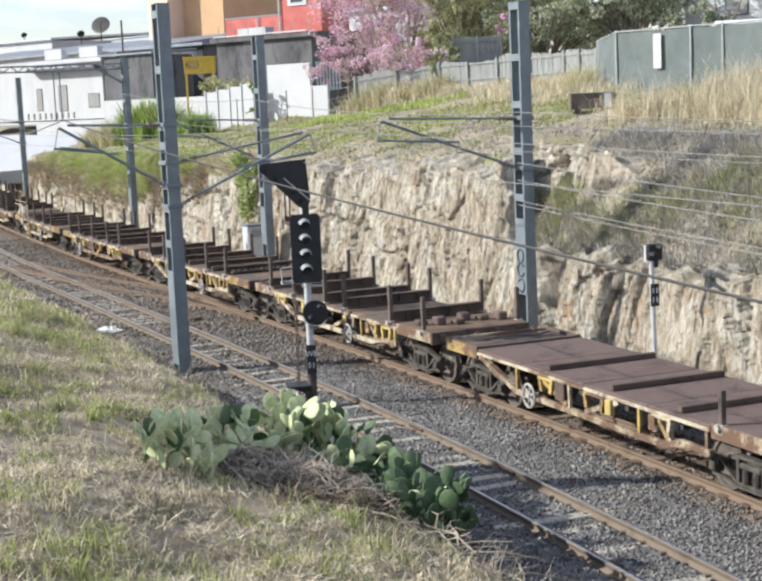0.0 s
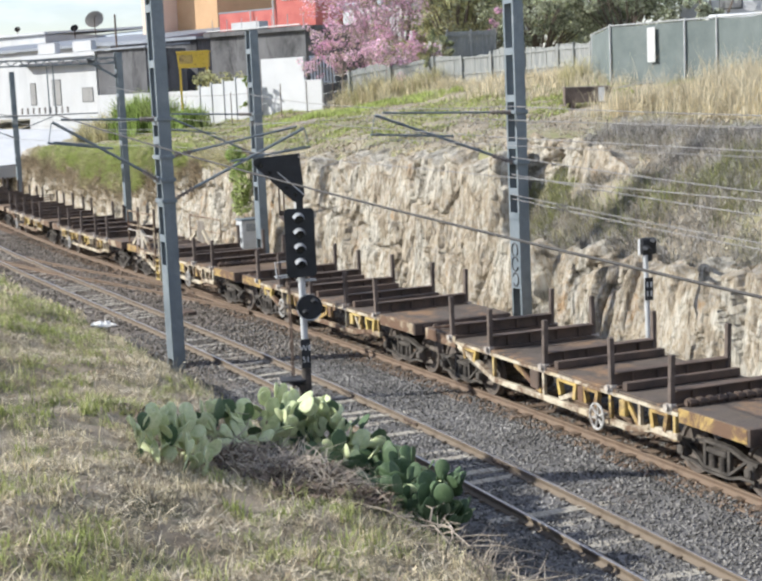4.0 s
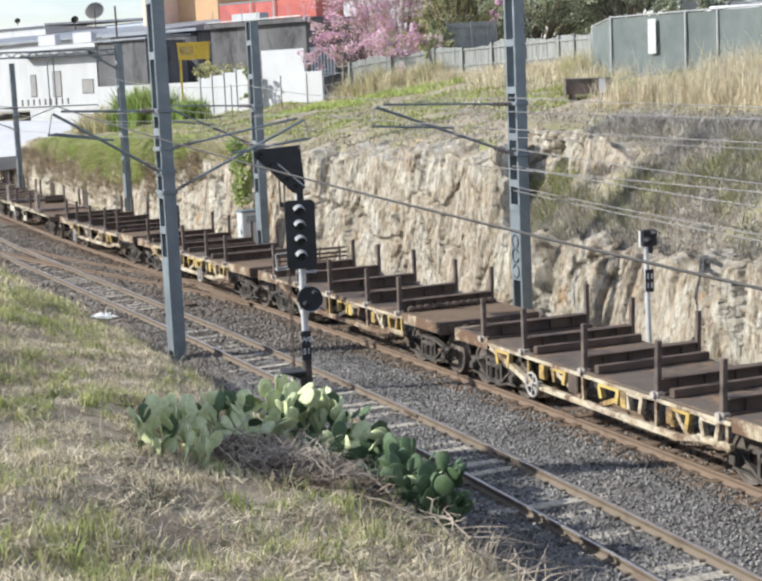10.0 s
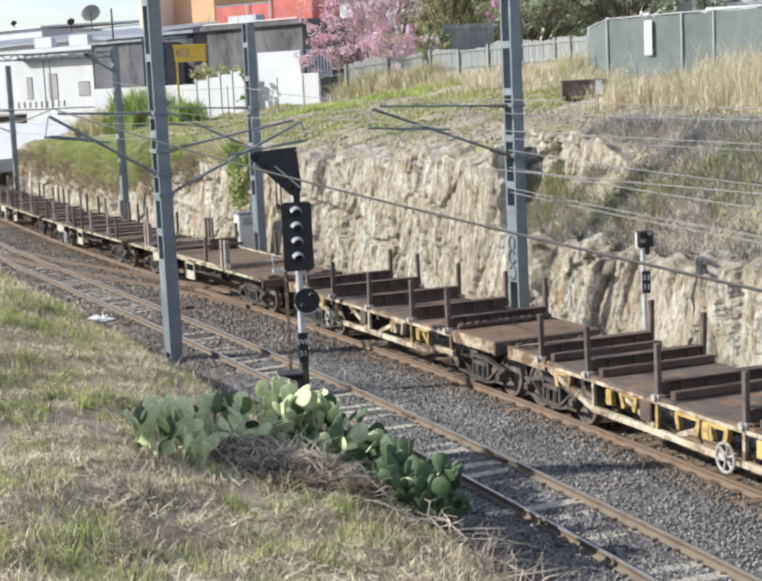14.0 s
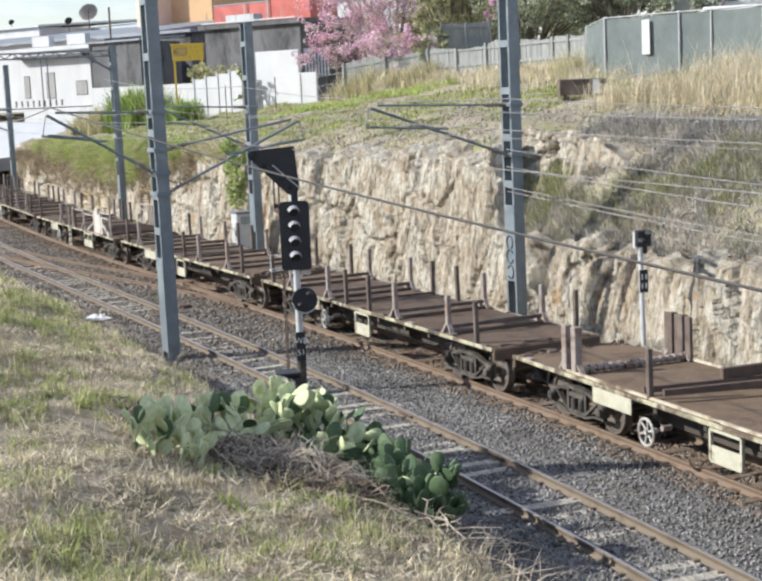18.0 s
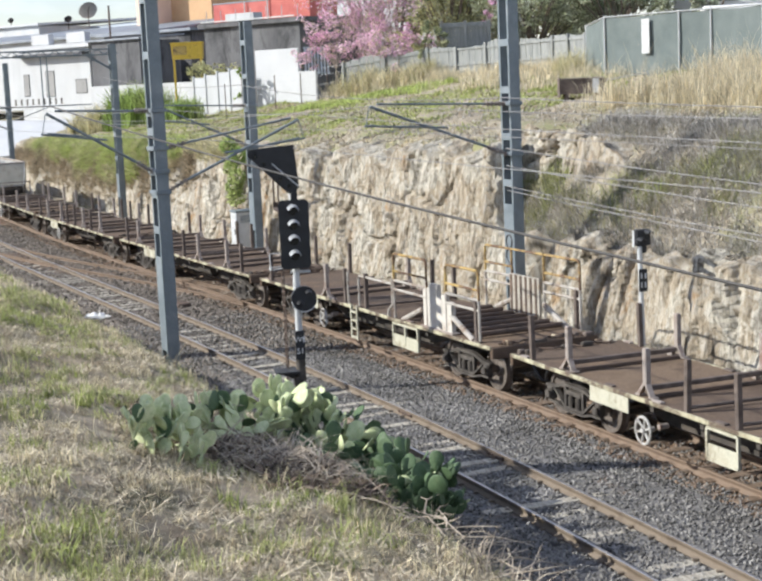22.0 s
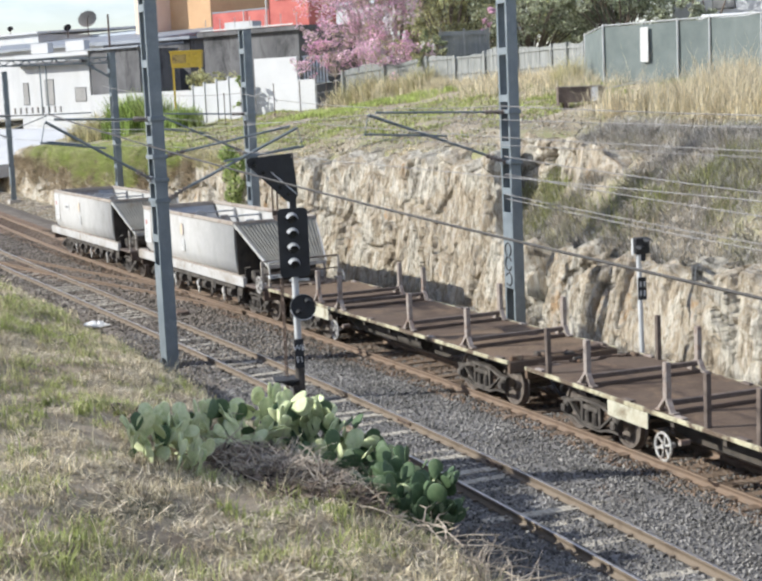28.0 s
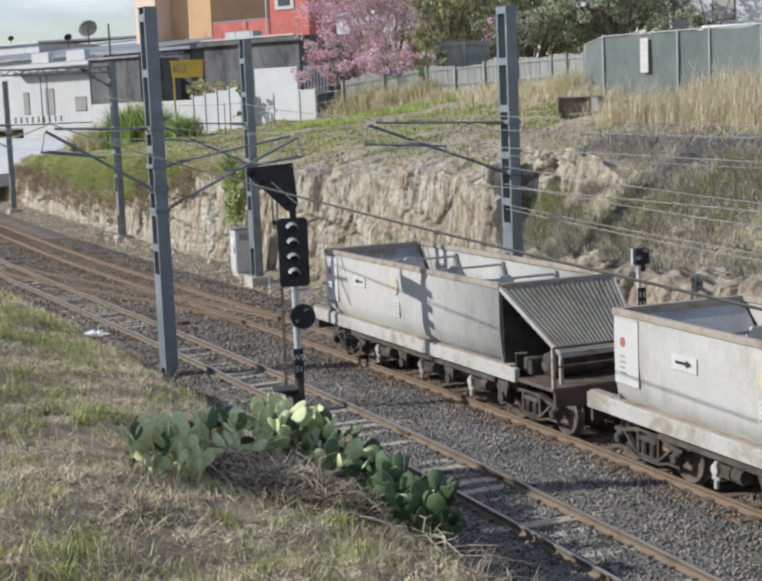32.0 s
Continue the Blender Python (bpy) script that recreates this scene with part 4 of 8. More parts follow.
def long_flat(name, label, variant=0, seed=0, tri=TRI_X, plain=PLAIN_X, rack=True):
    """A long flat wagon with a plain deck, a pale edge strip and mixed posts."""
    rng = random.Random(seed)
    w = base(name, label, "flat wagon", group="wagons of the rail-carrying train")
    half = 6.6
    cuts = [-half, -4.4, -1.9, 0.7, 3.1, half]
    for a, b in zip(cuts[:-1], cuts[1:]):
        part("deck_plate", Shape().box(a + .006, b - .006, -1.2, 1.2, 1.09, 1.13 + rng.uniform(0, .006), 0.005), DECK_WARM if rng.random() < .3 or variant == 1 else DECK_BROWN, w)
    for y in (-1.25, 1.2):
        part("edge_strip", Shape().box(-half, half, y, y + 0.05, 1.07, 1.142, 0.008), EDGE, w)
        part("side_sill", Shape().box(-half, half, y * .52 - .02, y * .52 + .04, 0.80, 1.085, 0.008), FRAME, w)
    for o in (-1, 1):
        for k in range(9):
            x = -6.1 + 1.52 * k + rng.uniform(-.2, .2)
            part("deck_cleat", Shape().box(x - .13, x + .13, o * 1.17 - .05, o * 1.17 + .05, 1.13, 1.165, .01), POST if k % 3 else PALE_POST, w)
    belly = Shape()
    for y in (-0.42, 0.36):
        belly.plate([(-4.0, y, 1.08), (4.0, y, 1.08), (3.6, y, 0.78), (2.4, y, 0.50), (-2.4, y, 0.50), (-3.6, y, 0.78)], (0, 0.06, 0))
    part("belly_sill", belly, FRAME, w)
    part("centre_sill", Shape().box(-half + .05, half - .05, -0.22, 0.22, 0.74, 1.08), FRAME, w)
    for x in (-3.2, -1.8, -0.4, 1.0, 2.4, 3.6):
        part("cross_bearer", Shape().box(x - .05, x + .05, -1.14, 1.14, 0.93, 1.09), FRAME, w)
    part("brake_reservoir", Shape().tube((0.5, -0.55, 0.72), (1.7, -0.55, 0.72), 0.16, n=14), FRAME, w)
    for d in (-1, 1):
        part("headstock", Shape().box(d * half - .05, d * half + .05, -1.22, 1.22, 0.90, 1.12, 0.012), DECK_BROWN, w)
        coupler(w, d * (half + .02), d)
        bogie(w, d * 4.85)
        for k in range(8):
            y = rng.uniform(-1.1, 1.1)
            x = d * (half - rng.uniform(.02, .24))
            a, b = rng.uniform(.03, .10), rng.uniform(.03, .16)
            part("end_fitting", Shape().box(x - a, x + a, y - b, y + b, 1.10, 1.13 + rng.uniform(.01, .10), .02), (BEAM, POST, FRAME, DECK_BROWN, CRUSTED)[rng.randrange(5)], w)
        slack = [(d * (half - .1 - .12 * math.sin(2.3 * q)), -1.0 + .2 * q, 1.15 + rng.uniform(0, .03)) for q in range(11)]
        part("lashing_chain", Shape().path(slack, .022, 5), BEAM, w)
    for o in (-1, 1):
        part("number_board", Shape().box(-3.6, -2.35, o * 1.235 - .012, o * 1.235 + .012, 0.80, 1.066, 0.004), BOARD, w, "pale painted side board")
        part("brake_wheel", BRAKE, None, w, "scuffed white spoked hand-brake wheel", at=pose(-1.75, o * 1.34, 0.66, 0, 0, 0 if o < 0 else 180))
        part("brake_spindle", Shape().tube((-1.4, o * 1.1, .78), (-1.4, o * 1.27, .78), .05, n=8), PALE_POST, w)
    if variant == 2:
        side_rack(w, 2.0, 3.25, 2)
    elif rack:
        side_rack(w, -0.2, 0.58, 1)
    if variant == 1:
        tri, plain = (), (-1.9, 1.75)
    if variant == 2:
        tri, plain = (-1.97,), (-5.82, -0.7, 0.5, 5.95)
    for x in tri:
        for y in (-1.13, 1.13):
            tripod_post(w, x, y, PALE_POST)
        # a slim double bar lies between the posts, carried on a low bolster
        part("cross_beam", Shape().box(x - .05, x + .05, -1.1, 1.1, 1.25, 1.33, 0.01), POST, w)
        part("cross_beam", Shape().box(x + .10, x + .15, -1.1, 1.1, 1.14, 1.20, .006), BEAM, w)
    for x in plain:
        for y in (-1.16, 1.16):
            post(w, x, y, 1.10, 1.97, POST, foot=False, w=0.045, lean=rng.uniform(-.04, .04))
        if abs(x) < 2 and rng.random() < .5:
            part("cross_bar", Shape().tube((x, -1.1, 1.2), (x + .1, 1.1, 1.2), .03, n=6), POST, w)
    if variant == 1:  # tall paired plates with roller beams between them
        for x in (-4.55, 3.3):
            for y in (-1.1, 1.1):
                for a in (-.25, .09):
                    pl_ = part("guide_plate", Shape().box(x + a, x + a + .16, y - .07, y + .07, 1.13, 1.97, .01), PALE_POST if y < 0 else POST, w, "scuffed upright plate")
                    part("plate_foot", Shape().bar((x + a + .08, y, 1.36), (x + a + (-.15 if a < 0 else .32), y, 1.15), .09, .05), PALE_POST, pl_)
                if y > 0:
                    part("guide_plate", Shape().box(x - .42, x + .42, y - .02, y + .05, 1.13, 1.95, .01), POST, w, "wide brown upright plate")
            rl = Shape().tube((x + .25, -1.1, 1.22), (x + .25, 1.1, 1.22), .045, n=8)
            for q in range(15):
                rl.tube((x + .25, -1.05 + .145 * q, 1.22), (x + .25, -.98 + .145 * q, 1.22), .075, n=8)
            part("roller_beam", rl, PALE_POST, w)
        for z, x in ((1.24, -2.2), (1.30, -1.6)):
            part("loose_bar", Shape().bar((x, -1.1, z), (x + .5, 1.1, z + .05), .10, .10), BEAM, w)
        part("bar_stand", Shape().box(-1.95, -1.85, .2, 1.1, 1.13, 1.5, .01), BEAM, w)
        for y in (-1.2, 1.14):
            part("kick_strip", Shape().box(-4.6, 3.0, y, y + .06, 1.144, 1.19, .006), CREAM, w)
    if variant == 2:  # walkway with handrails, a white guide frame and a striped plate
        y = -1.12
        pts = [(3.55, 1.13), (4.85, 1.13), (4.85, 1.80), (4.60, 1.80), (4.60, 1.92), (4.40, 1.92), (4.40, 1.84), (4.22, 1.84), (4.22, 2.10), (3.85, 2.10), (3.85, 2.0), (3.55, 2.0)]
        part("guide_plate", Shape().plate([(px, y - .05, pz) for px, pz in pts], (0, .1, 0)), CHIPPED, w, "chipped white upright plate with a stepped top")
        striped = part("striped_plate", Shape().box(3.35, 4.62, 1.06, 1.12, 1.13, 2.06, .006), STRIPE_PALE, w, "white plate with dark upright stripes")
        for k in range(6):
            part("stripe", Shape().box(3.40 + .21 * k, 3.48 + .21 * k, 1.045, 1.062, 1.15, 2.05), BEAM, striped)
        for yy in (-1.12, 1.1):
            part("raking_brace", Shape().tube((4.75, yy, 1.52), (5.7, yy, 1.13), .06, n=8), PALE_RAIL, w)
            part("raking_brace", Shape().tube((3.45, yy, 1.50), (2.4, yy, 1.13), .06, n=8), PALE_RAIL, w)
            part("plate_foot", Shape().box(3.45, 4.95, yy - .1, yy + .1, 1.13, 1.17, .01), PALE_POST, w)
        loop = Shape().path([(.1, -1.16, 1.13), (.1, -1.16, 1.80), (.16, -1.16, 1.88), (1.95, -1.16, 1.88)], .03, 7)
        part("handrail", loop, PALE_RAIL, w, "bent pale tube handrail")
        part("handrail", Shape().path([(1.97, -1.16, 2.0), (1.97, -1.16, 1.42), (1.82, -1.2, 1.28), (1.82, -1.2, 1.13)], .035, 7), PALE_RAIL, w, "pale post with a cranked foot")
        part("handrail", Shape().tube((-.55, -1.16, 1.13), (-.55, -1.16, 1.9), .028, n=7), PALE_RAIL, w)
        for yy, runs in ((-1.16, ((2.08, 3.72), (4.62, 6.05))), (1.16, ((2.08, 3.3), (4.68, 6.1)))):
            for a, b in runs:
                part("yellow_handrail", Shape().path([(a, yy, 1.9), (a, yy, 2.52), (a + .06, yy, 2.58), (b - .06, yy, 2.58), (b, yy, 2.52), (b, yy, 1.9)], .028, 7).tube((a, yy, 2.19), (b, yy, 2.19), .026, n=7), CRUSTED_YELLOW, w, "faded yellow upper handrail")
                part("handrail", Shape().tube((a, yy, 1.98), (b, yy, 1.98), .03, n=7).tube((a, yy, 1.78), (b, yy, 1.78), .03, n=7).tube((a, yy, 1.13), (a, yy, 1.98), .03, n=7).tube((b, yy, 1.13), (b, yy, 1.98), .03, n=7), PALE_RAIL, w)
        part("yellow_handrail", Shape().tube((3.3, 1.16, 2.58), (4.68, 1.16, 2.58), .026, n=7), CRUSTED_YELLOW, w)
        ladder = Shape()
        for x in (-0.12, 0.22):
            ladder.bar((x, -1.29, 0.38), (x, -1.29, 1.2), .05, .04, (0, 1, 0))
        for z in (.42, .62, .82, 1.02):
            ladder.bar((-.12, -1.29, z), (.22, -1.29, z), .04, .04, (0, 1, 0))
        part("step_ladder", ladder, BOARD, w)
        for k in range(7):
            part("roller_beam", Shape().tube((2.6 + .5 * k, -1.0, 1.22), (2.6 + .5 * k, 1.0, 1.22), .06, n=8), BEAM, w)
    raise_body(w, -0.06)
    return w


CHIPPED = mat("chipped_white_plate", [(0.42, 0.39, 0.345), (0.54, 0.51, 0.455), (0.46, 0.42, 0.365)], 3.0, 40, 0.6, bump=0.1, stain=(0.28, 0.20, 0.14), stain_at=0.62)
STRIPE_PALE = mat("dull_white_stripes", [(0.30, 0.275, 0.235), (0.40, 0.375, 0.325)], 3.0, 40, 0.6, bump=0.1, stain=(0.26, 0.19, 0.13), stain_at=0.60)
PALE_RAIL = mat("scuffed_pale_rail", [(0.32, 0.295, 0.26), (0.43, 0.40, 0.36)], 4.0, 40, 0.6, bump=0.1, stain=(0.20, 0.14, 0.10), stain_at=0.56)
FADED = mat("faded_yellow_rail", [(0.46, 0.34, 0.10), (0.54, 0.42, 0.16)], 4.0, 40, 0.6, bump=0.1, stain=(0.30, 0.21, 0.12), stain_at=0.56)
PALE_POST = mat("pale_scuffed_post", [(0.20, 0.165, 0.145), (0.31, 0.27, 0.24), (0.24, 0.195, 0.17)], 3.5, 40, 0.7, bump=0.15, stain=(0.19, 0.12, 0.09), stain_at=0.57)


def walkway_truss(w):
    """Adds a walkway's tall handrails, braced guide plates, end slats and yellow steps to the rear half of a wagon."""
    y = -1.1
    part("guide_plate", Shape().plate([(px, y - .05, pz) for px, pz in ((-4.6, .86), (-3.95, .86), (-3.95, 1.10), (-3.75, 1.10), (-3.75, 1.72), (-3.98, 1.72), (-3.98, 1.80), (-4.6, 1.80))], (0, .1, 0)), STRIPE_PALE, w, "chipped pale upright plate")
    part("plate_lock", Shape().box(-4.38, -4.12, y - .10, y - .05, 1.25, 1.5, .02).tube((-4.25, y - .1, 1.3), (-4.25, y - .1, .95), .05, n=8), PALE_POST, w)
    for yy in (-1.1, 1.08):
        part("raking_brace", Shape().bar((-3.8, yy, 1.62), (-2.9, yy, 1.02), .10, .11), CREAM, w)
        part("raking_brace", Shape().bar((-4.6, yy, 1.52), (-5.55, yy, 1.02), .10, .11), CREAM, w)
    for k in range(4):
        part("guard_slat", Shape().box(-4.45 + .2 * k, -4.37 + .2 * k, 1.06, 1.1, 1.05, 1.95, .006), RIM if k % 2 else STRIPE_PALE, w)
    for yy, top, runs in ((-1.14, 2.42, ((-5.55, -4.35), (-4.15, -2.4))), (1.14, 2.1, ((-5.45, -2.1),))):
        for a, b in runs:
            part("handrail", Shape().tube((a, yy, 1.02), (a, yy, top), .026, n=7).tube((b, yy, 1.02), (b, yy, top), .026, n=7).tube((a, yy, top), (b, yy, top), .026, n=7).tube((a, yy, top - .48), (b, yy, top - .48), .026, n=7), CRUSTED, w, "rusty tube handrail")
    part("handrail", Shape().tube((-5.55, -1.14, 1.75), (-4.6, -1.14, 1.75), .028, n=7).tube((-3.75, -1.14, 1.66), (-2.4, -1.14, 1.66), .028, n=7), PALE_RAIL, w)
    for x in (-1.9, -1.42):
        part("grab_pole", Shape().tube((x, -1.3, .3), (x, -1.3, 1.9), .03, n=7), CREAM, w)
    for x in (-1.9, -1.42):
        part("step_side", Shape().box(x - .025, x + .025, -1.3, -1.2, .28, 1.0), FADED, w)
    for z in (.3, .52, .74, .94):
        part("step_tread", Shape().box(-1.87, -1.45, -1.33, -1.17, z, z + .035), FADED, w, "faded yellow tread")
    for k in range(4):
        part("roller_beam", Shape().tube((-4.9 + .75 * k, -1.05, 1.13), (-4.9 + .75 * k, 1.05, 1.13), .07, n=8), BEAM, w)


def hopper_wagon(name, label, seed=0):
    """A ballast hopper: curved sides, sloping ends, a ribbed end canopy."""
    w = base(name, label, "hopper wagon", group="hopper wagons at the end of the train")
    x0, x1 = -5.05, 3.75
    prof = [(1.10, 1.22), (1.225, 1.36), (1.262, 1.6), (1.278, 1.9), (1.282, 2.3), (1.275, 2.66)]
    for o in (-1, 1):
        sh = Shape()
        n = len(prof)
        vs = [(x, o * (y - t), z) for x in (x0, x1) for t in (0, 0.03) for y, z in prof]
        sh.add(vs, [(k, k + 1, 2 * n + k + 1, 2 * n + k) for k in range(n - 1)] + [(n + k, n + k + 1, 3 * n + k + 1, 3 * n + k) for k in range(n - 1)]
               + [(k, k + 1, n + k + 1, n + k) for k in range(n - 1)] + [(2 * n + k, 2 * n + k + 1, 3 * n + k + 1, 3 * n + k) for k in range(n - 1)])
        part("side_sheet", sh, HOPPER, w, smooth=True)
        part("rim", Shape().box(x0 - .03, x1 + .03, o * 1.25 - .05, o * 1.25 + .05, 2.66, 2.77, .012), RIM, w)
        part("sill", Shape().box(-6.05, x1 + .5, o * 1.2 - .06, o * 1.2 + .06, 0.93, 1.20, .012), SILL, w, "dirty pale side sill")
        part("sill_lip", Shape().box(-6.0, x1 + .3, o * 1.15 - .08, o * 1.15 + .08, 1.20, 1.235), RIM, w)
        part("lower_sill", Shape().box(-4.0, 3.2, o * 1.08 - .05, o * 1.08 + .05, 0.76, 0.92, .01), BOGIE, w)
    # floor slopes and ridges inside
    inn = Shape()
    inn.add([(x0 + .02, -1.22, 2.66), (x0 + .02, 1.22, 2.66), (x0 + 1.6, 1.0, 1.25), (x0 + 1.6, -1.0, 1.25)], [(0, 1, 2, 3)])
    inn.add([(x1 - .02, -1.22, 2.66), (x1 - .02, 1.22, 2.66), (x1 - 1.6, 1.0, 1.25), (x1 - 1.6, -1.0, 1.25)], [(3, 2, 1, 0)])
    inn.add([(x0 + 1.6, -1.02, 1.25), (x1 - 1.6, -1.02, 1.25), (x1 - 1.6, 1.02, 1.25), (x0 + 1.6, 1.02, 1.25)], [(0, 1, 2, 3)])
    inn.plate([(x0 + .5, 0.5, 1.25), (x1 - .5, 0.5, 1.25), (x1 - .5, 0, 1.7), (x0 + .5, 0, 1.7)], (0, -.02, 0))
    part("inner_slope", inn, HOPPER_IN, w)
    for x in (-2.9, -0.6, 1.7):
        g = Shape().plate([(x - .03, -0.95, 1.3), (x - .03, 0.95, 1.3), (x - .03, 0.12, 2.62), (x - .03, -0.12, 2.62)], (.06, 0, 0))
        part("divider", g, HOPPER_IN, w, "triangular cross plate inside the hopper")
        for o in (-1, 1):
            part("gusset", Shape().plate([(x - .28, o * 1.2, 1.9), (x + .28, o * 1.2, 1.9), (x + .03, o * 1.22, 2.62), (x - .03, o * 1.22, 2.62)], (0, -o * .05, 0)), HOPPER_IN, w)
        part("tie_bar", Shape().tube((x, -1.22, 2.55), (x, 1.22, 2.55), .03, n=7), HOPPER_IN, w)
    for xx in (x0, x1):
        part("end_rim", Shape().box(xx - .06, xx + .06, -1.25, 1.25, 2.62, 2.76, .01), RIM, w)
        part("end_wall", Shape().plate([(xx, -1.22, 1.22), (xx, 1.22, 1.22), (xx, 1.24, 2.64), (xx, -1.24, 2.64)], (.03 if xx < 0 else -.03, 0, 0)), HOPPER_IN, w)
    # Black sheet stands in for the deep shade on the end wall.
    part("end_sheet", Shape().plate([(x1 + .01, -1.2, 1.05), (x1 + .01, 1.2, 1.05), (x1 + .01, 1.23, 2.6), (x1 + .01, -1.23, 2.6)], (.03, 0, 0)), FRAME, w, "black sheet added for the deep shade behind the canopy")
    # ribbed canopy over the front platform
    cr = Shape()
    n, a, b = 44, 1.24, 0.86
    vs, fs = [], []
    for k in range(n + 1):
        t = -1 + 2 * k / n
        up = 0.03 if k % 2 else 0.0
        vs += [(x1 + .02, t * a, 2.70 + up), (x1 + 1.55, t * b, 1.60 + up), (x1 + .02, t * a, 2.67 + up), (x1 + 1.53, t * b, 1.57 + up)]
    for k in range(n):
        q = 4 * k
        fs += [(q, q + 4, q + 5, q + 1), (q + 2, q + 3, q + 7, q + 6), (q, q + 2, q + 6, q + 4), (q + 1, q + 5, q + 7, q + 3)]
    cr.add(vs, fs)
    part("ribbed_canopy", cr, SHEET, w, "cream corrugated sheet sloping over the end platform")
    part("canopy_edge", Shape().bar((x1 + .02, -1.25, 2.68), (x1 + 1.55, -.87, 1.58), .05, .08).bar((x1 + .02, 1.25, 2.68), (x1 + 1.55, .87, 1.58), .05, .08).box(x1 + 1.5, x1 + 1.58, -.88, .88, 1.52, 1.62), SILL, w)
    part("end_platform", Shape().box(x1 + .45, 5.55, -1.2, 1.2, 0.95, 1.02, .01), POST, w, "rusty chequered end platform")
    part("rear_platform", Shape().box(-6.05, x0, -1.15, 1.15, 0.95, 1.02, .01), POST, w)
    for x, y, z in ((x1 + 1.5, -.84, 1.6), (x1 + 1.5, .84, 1.6), (5.5, -1.15, 1.75), (5.5, 1.15, 1.75)):
        part("canopy_post", Shape().box(x - .03, x + .03, y - .03, y + .03, 1.0, z), PALE_RAIL, w)
    part("end_handrail", Shape().path([(5.5, -1.15, 1.75), (5.5, 1.15, 1.75)], .025).path([(5.5, -1.15, 1.4), (5.5, 1.15, 1.4)], .02), POST, w)
    # Tank and brake gear are coloured dark for the shade here.
    part("air_tank", Shape().tube((x1 + .9, -.75, 1.28), (x1 + .9, .7, 1.28), .23, n=18).tube((x1 + .9, -.75, 1.28), (x1 + .9, -.83, 1.28), .23, .12, 18), BOGIE, w, "air tank under the canopy, coloured dark for its shade", smooth=False)
    part("brake_gear", Shape().box(x1 + .2, x1 + .5, -.9, .4, 1.02, 1.35, .03).path([(x1 + .3, -1.1, 1.02), (x1 + .3, -1.1, 1.45), (x1 + .75, -1.1, 1.52)], .02), BOGIE, w)
    for o in (-1, 1) if seed == 41 else ():
        part("brake_wheel", BRAKE, None, w, "scuffed white spoked hand-brake wheel", at=pose(x1 + 1.72, o * 1.24, 1.12, 0, 0, 0 if o < 0 else 180))
    part("centre_sill", Shape().box(-6.0, 5.5, -.25, .25, .66, 1.0), FRAME, w)
    for x in (-2.4, -0.1, 2.2):
        d = Shape().plate([(x - .55, -.9, 1.2), (x + .55, -.9, 1.2), (x + .35, -.9, .42), (x - .35, -.9, .42)], (0, 1.8, 0))
        part("discharge_chute", d, FRAME, w)
        for o in (-1, 1):
            lever = Shape().box(x - .035, x + .035, o * 1.12 - .03, o * 1.12 + .03, .32, .74, .01)
            lever.tube((x, o * 1.1, .62), (x, o * 1.17, .62), .085, n=12)
            lever.box(x - .09, x + .09, o * 1.12 - .02, o * 1.12 + .02, .46, .52)
            part("door_lever", lever, CHALK, w, "dirty white hopper door lever")
            part("door_cylinder", Shape().tube((x + .38, o * 1.02, .62), (x + .62, o * 1.02, .62), .12, n=12), BOGIE, w)
            part("door_hanger", Shape().plate([(x + .85, o * 1.0, .9), (x + 1.45, o * 1.0, .9), (x + 1.3, o * 1.0, .42), (x + 1.1, o * 1.0, .42)], (0, o * .06, 0)).tube((x + 1.2, o * 1.04, .5), (x + 1.2, o * 1.12, .5), .1, n=10), BOGIE, w)
    for d in (-1, 1):
        part("headstock", Shape().box((-6.1 if d < 0 else 5.5) - .03, (-6.1 if d < 0 else 5.5) + .05, -1.15, 1.15, .66, .98, .01), BEAM, w)
        coupler(w, -6.1 if d < 0 else 5.55, d)
        bogie(w, -4.75 if d < 0 else 4.15)
    # plates and markings
    for o in (-1, 1):
        sign = part("arrow_plate", Shape().box(-3.3, -2.62, o * 1.295 - .008, o * 1.295 + .008, 2.04, 2.28), HOPPER_NEW, w)
        f = -1 if seed == 42 else 1
        c = -2.96
        ar = Shape().box(c - (.22 if f > 0 else .08), c + (.08 if f > 0 else .22), o * 1.31 - .004, o * 1.31 + .004, 2.14, 2.185)
        ar.plate([(c + f * .07, o * 1.306, 2.10), (c + f * .22, o * 1.306, 2.162), (c + f * .07, o * 1.306, 2.225)], (0, o * .008, 0))
        part("arrow", ar, BLACK, sign)
        dp = part("data_plate", Shape().box(-1.1, -.78, o * 1.29 - .006, o * 1.29 + .006, 1.58, 1.93), HOPPER_NEW, w)
        for k in range(4):
            part("plate_bar", Shape().box(-1.04, -.84 - .05 * (k % 2), o * 1.298 - .003, o * 1.298 + .003, 1.64 + .075 * k, 1.665 + .075 * k), GREY_INK, dp)
        mk, yk = Shape(), Shape()
        for k in range(8):
            t0, t1 = k * math.pi / 4, (k + 1) * math.pi / 4
            (mk if k in (0, 1, 6, 7) else yk).plate([(-.94 + .15 * math.cos(t0), o * 1.3, 2.25 + .20 * math.sin(t0)), (-.94 + .15 * math.cos(t1), o * 1.3, 2.25 + .20 * math.sin(t1)), (-.94, o * 1.3, 2.25)], (0, o * .006, 0))
        part("red_mark", mk, FADED_RED, w, "faded red half of an emblem shape")
        part("yellow_mark", yk, FADED_MARK, w, "faded yellow half of an emblem shape")
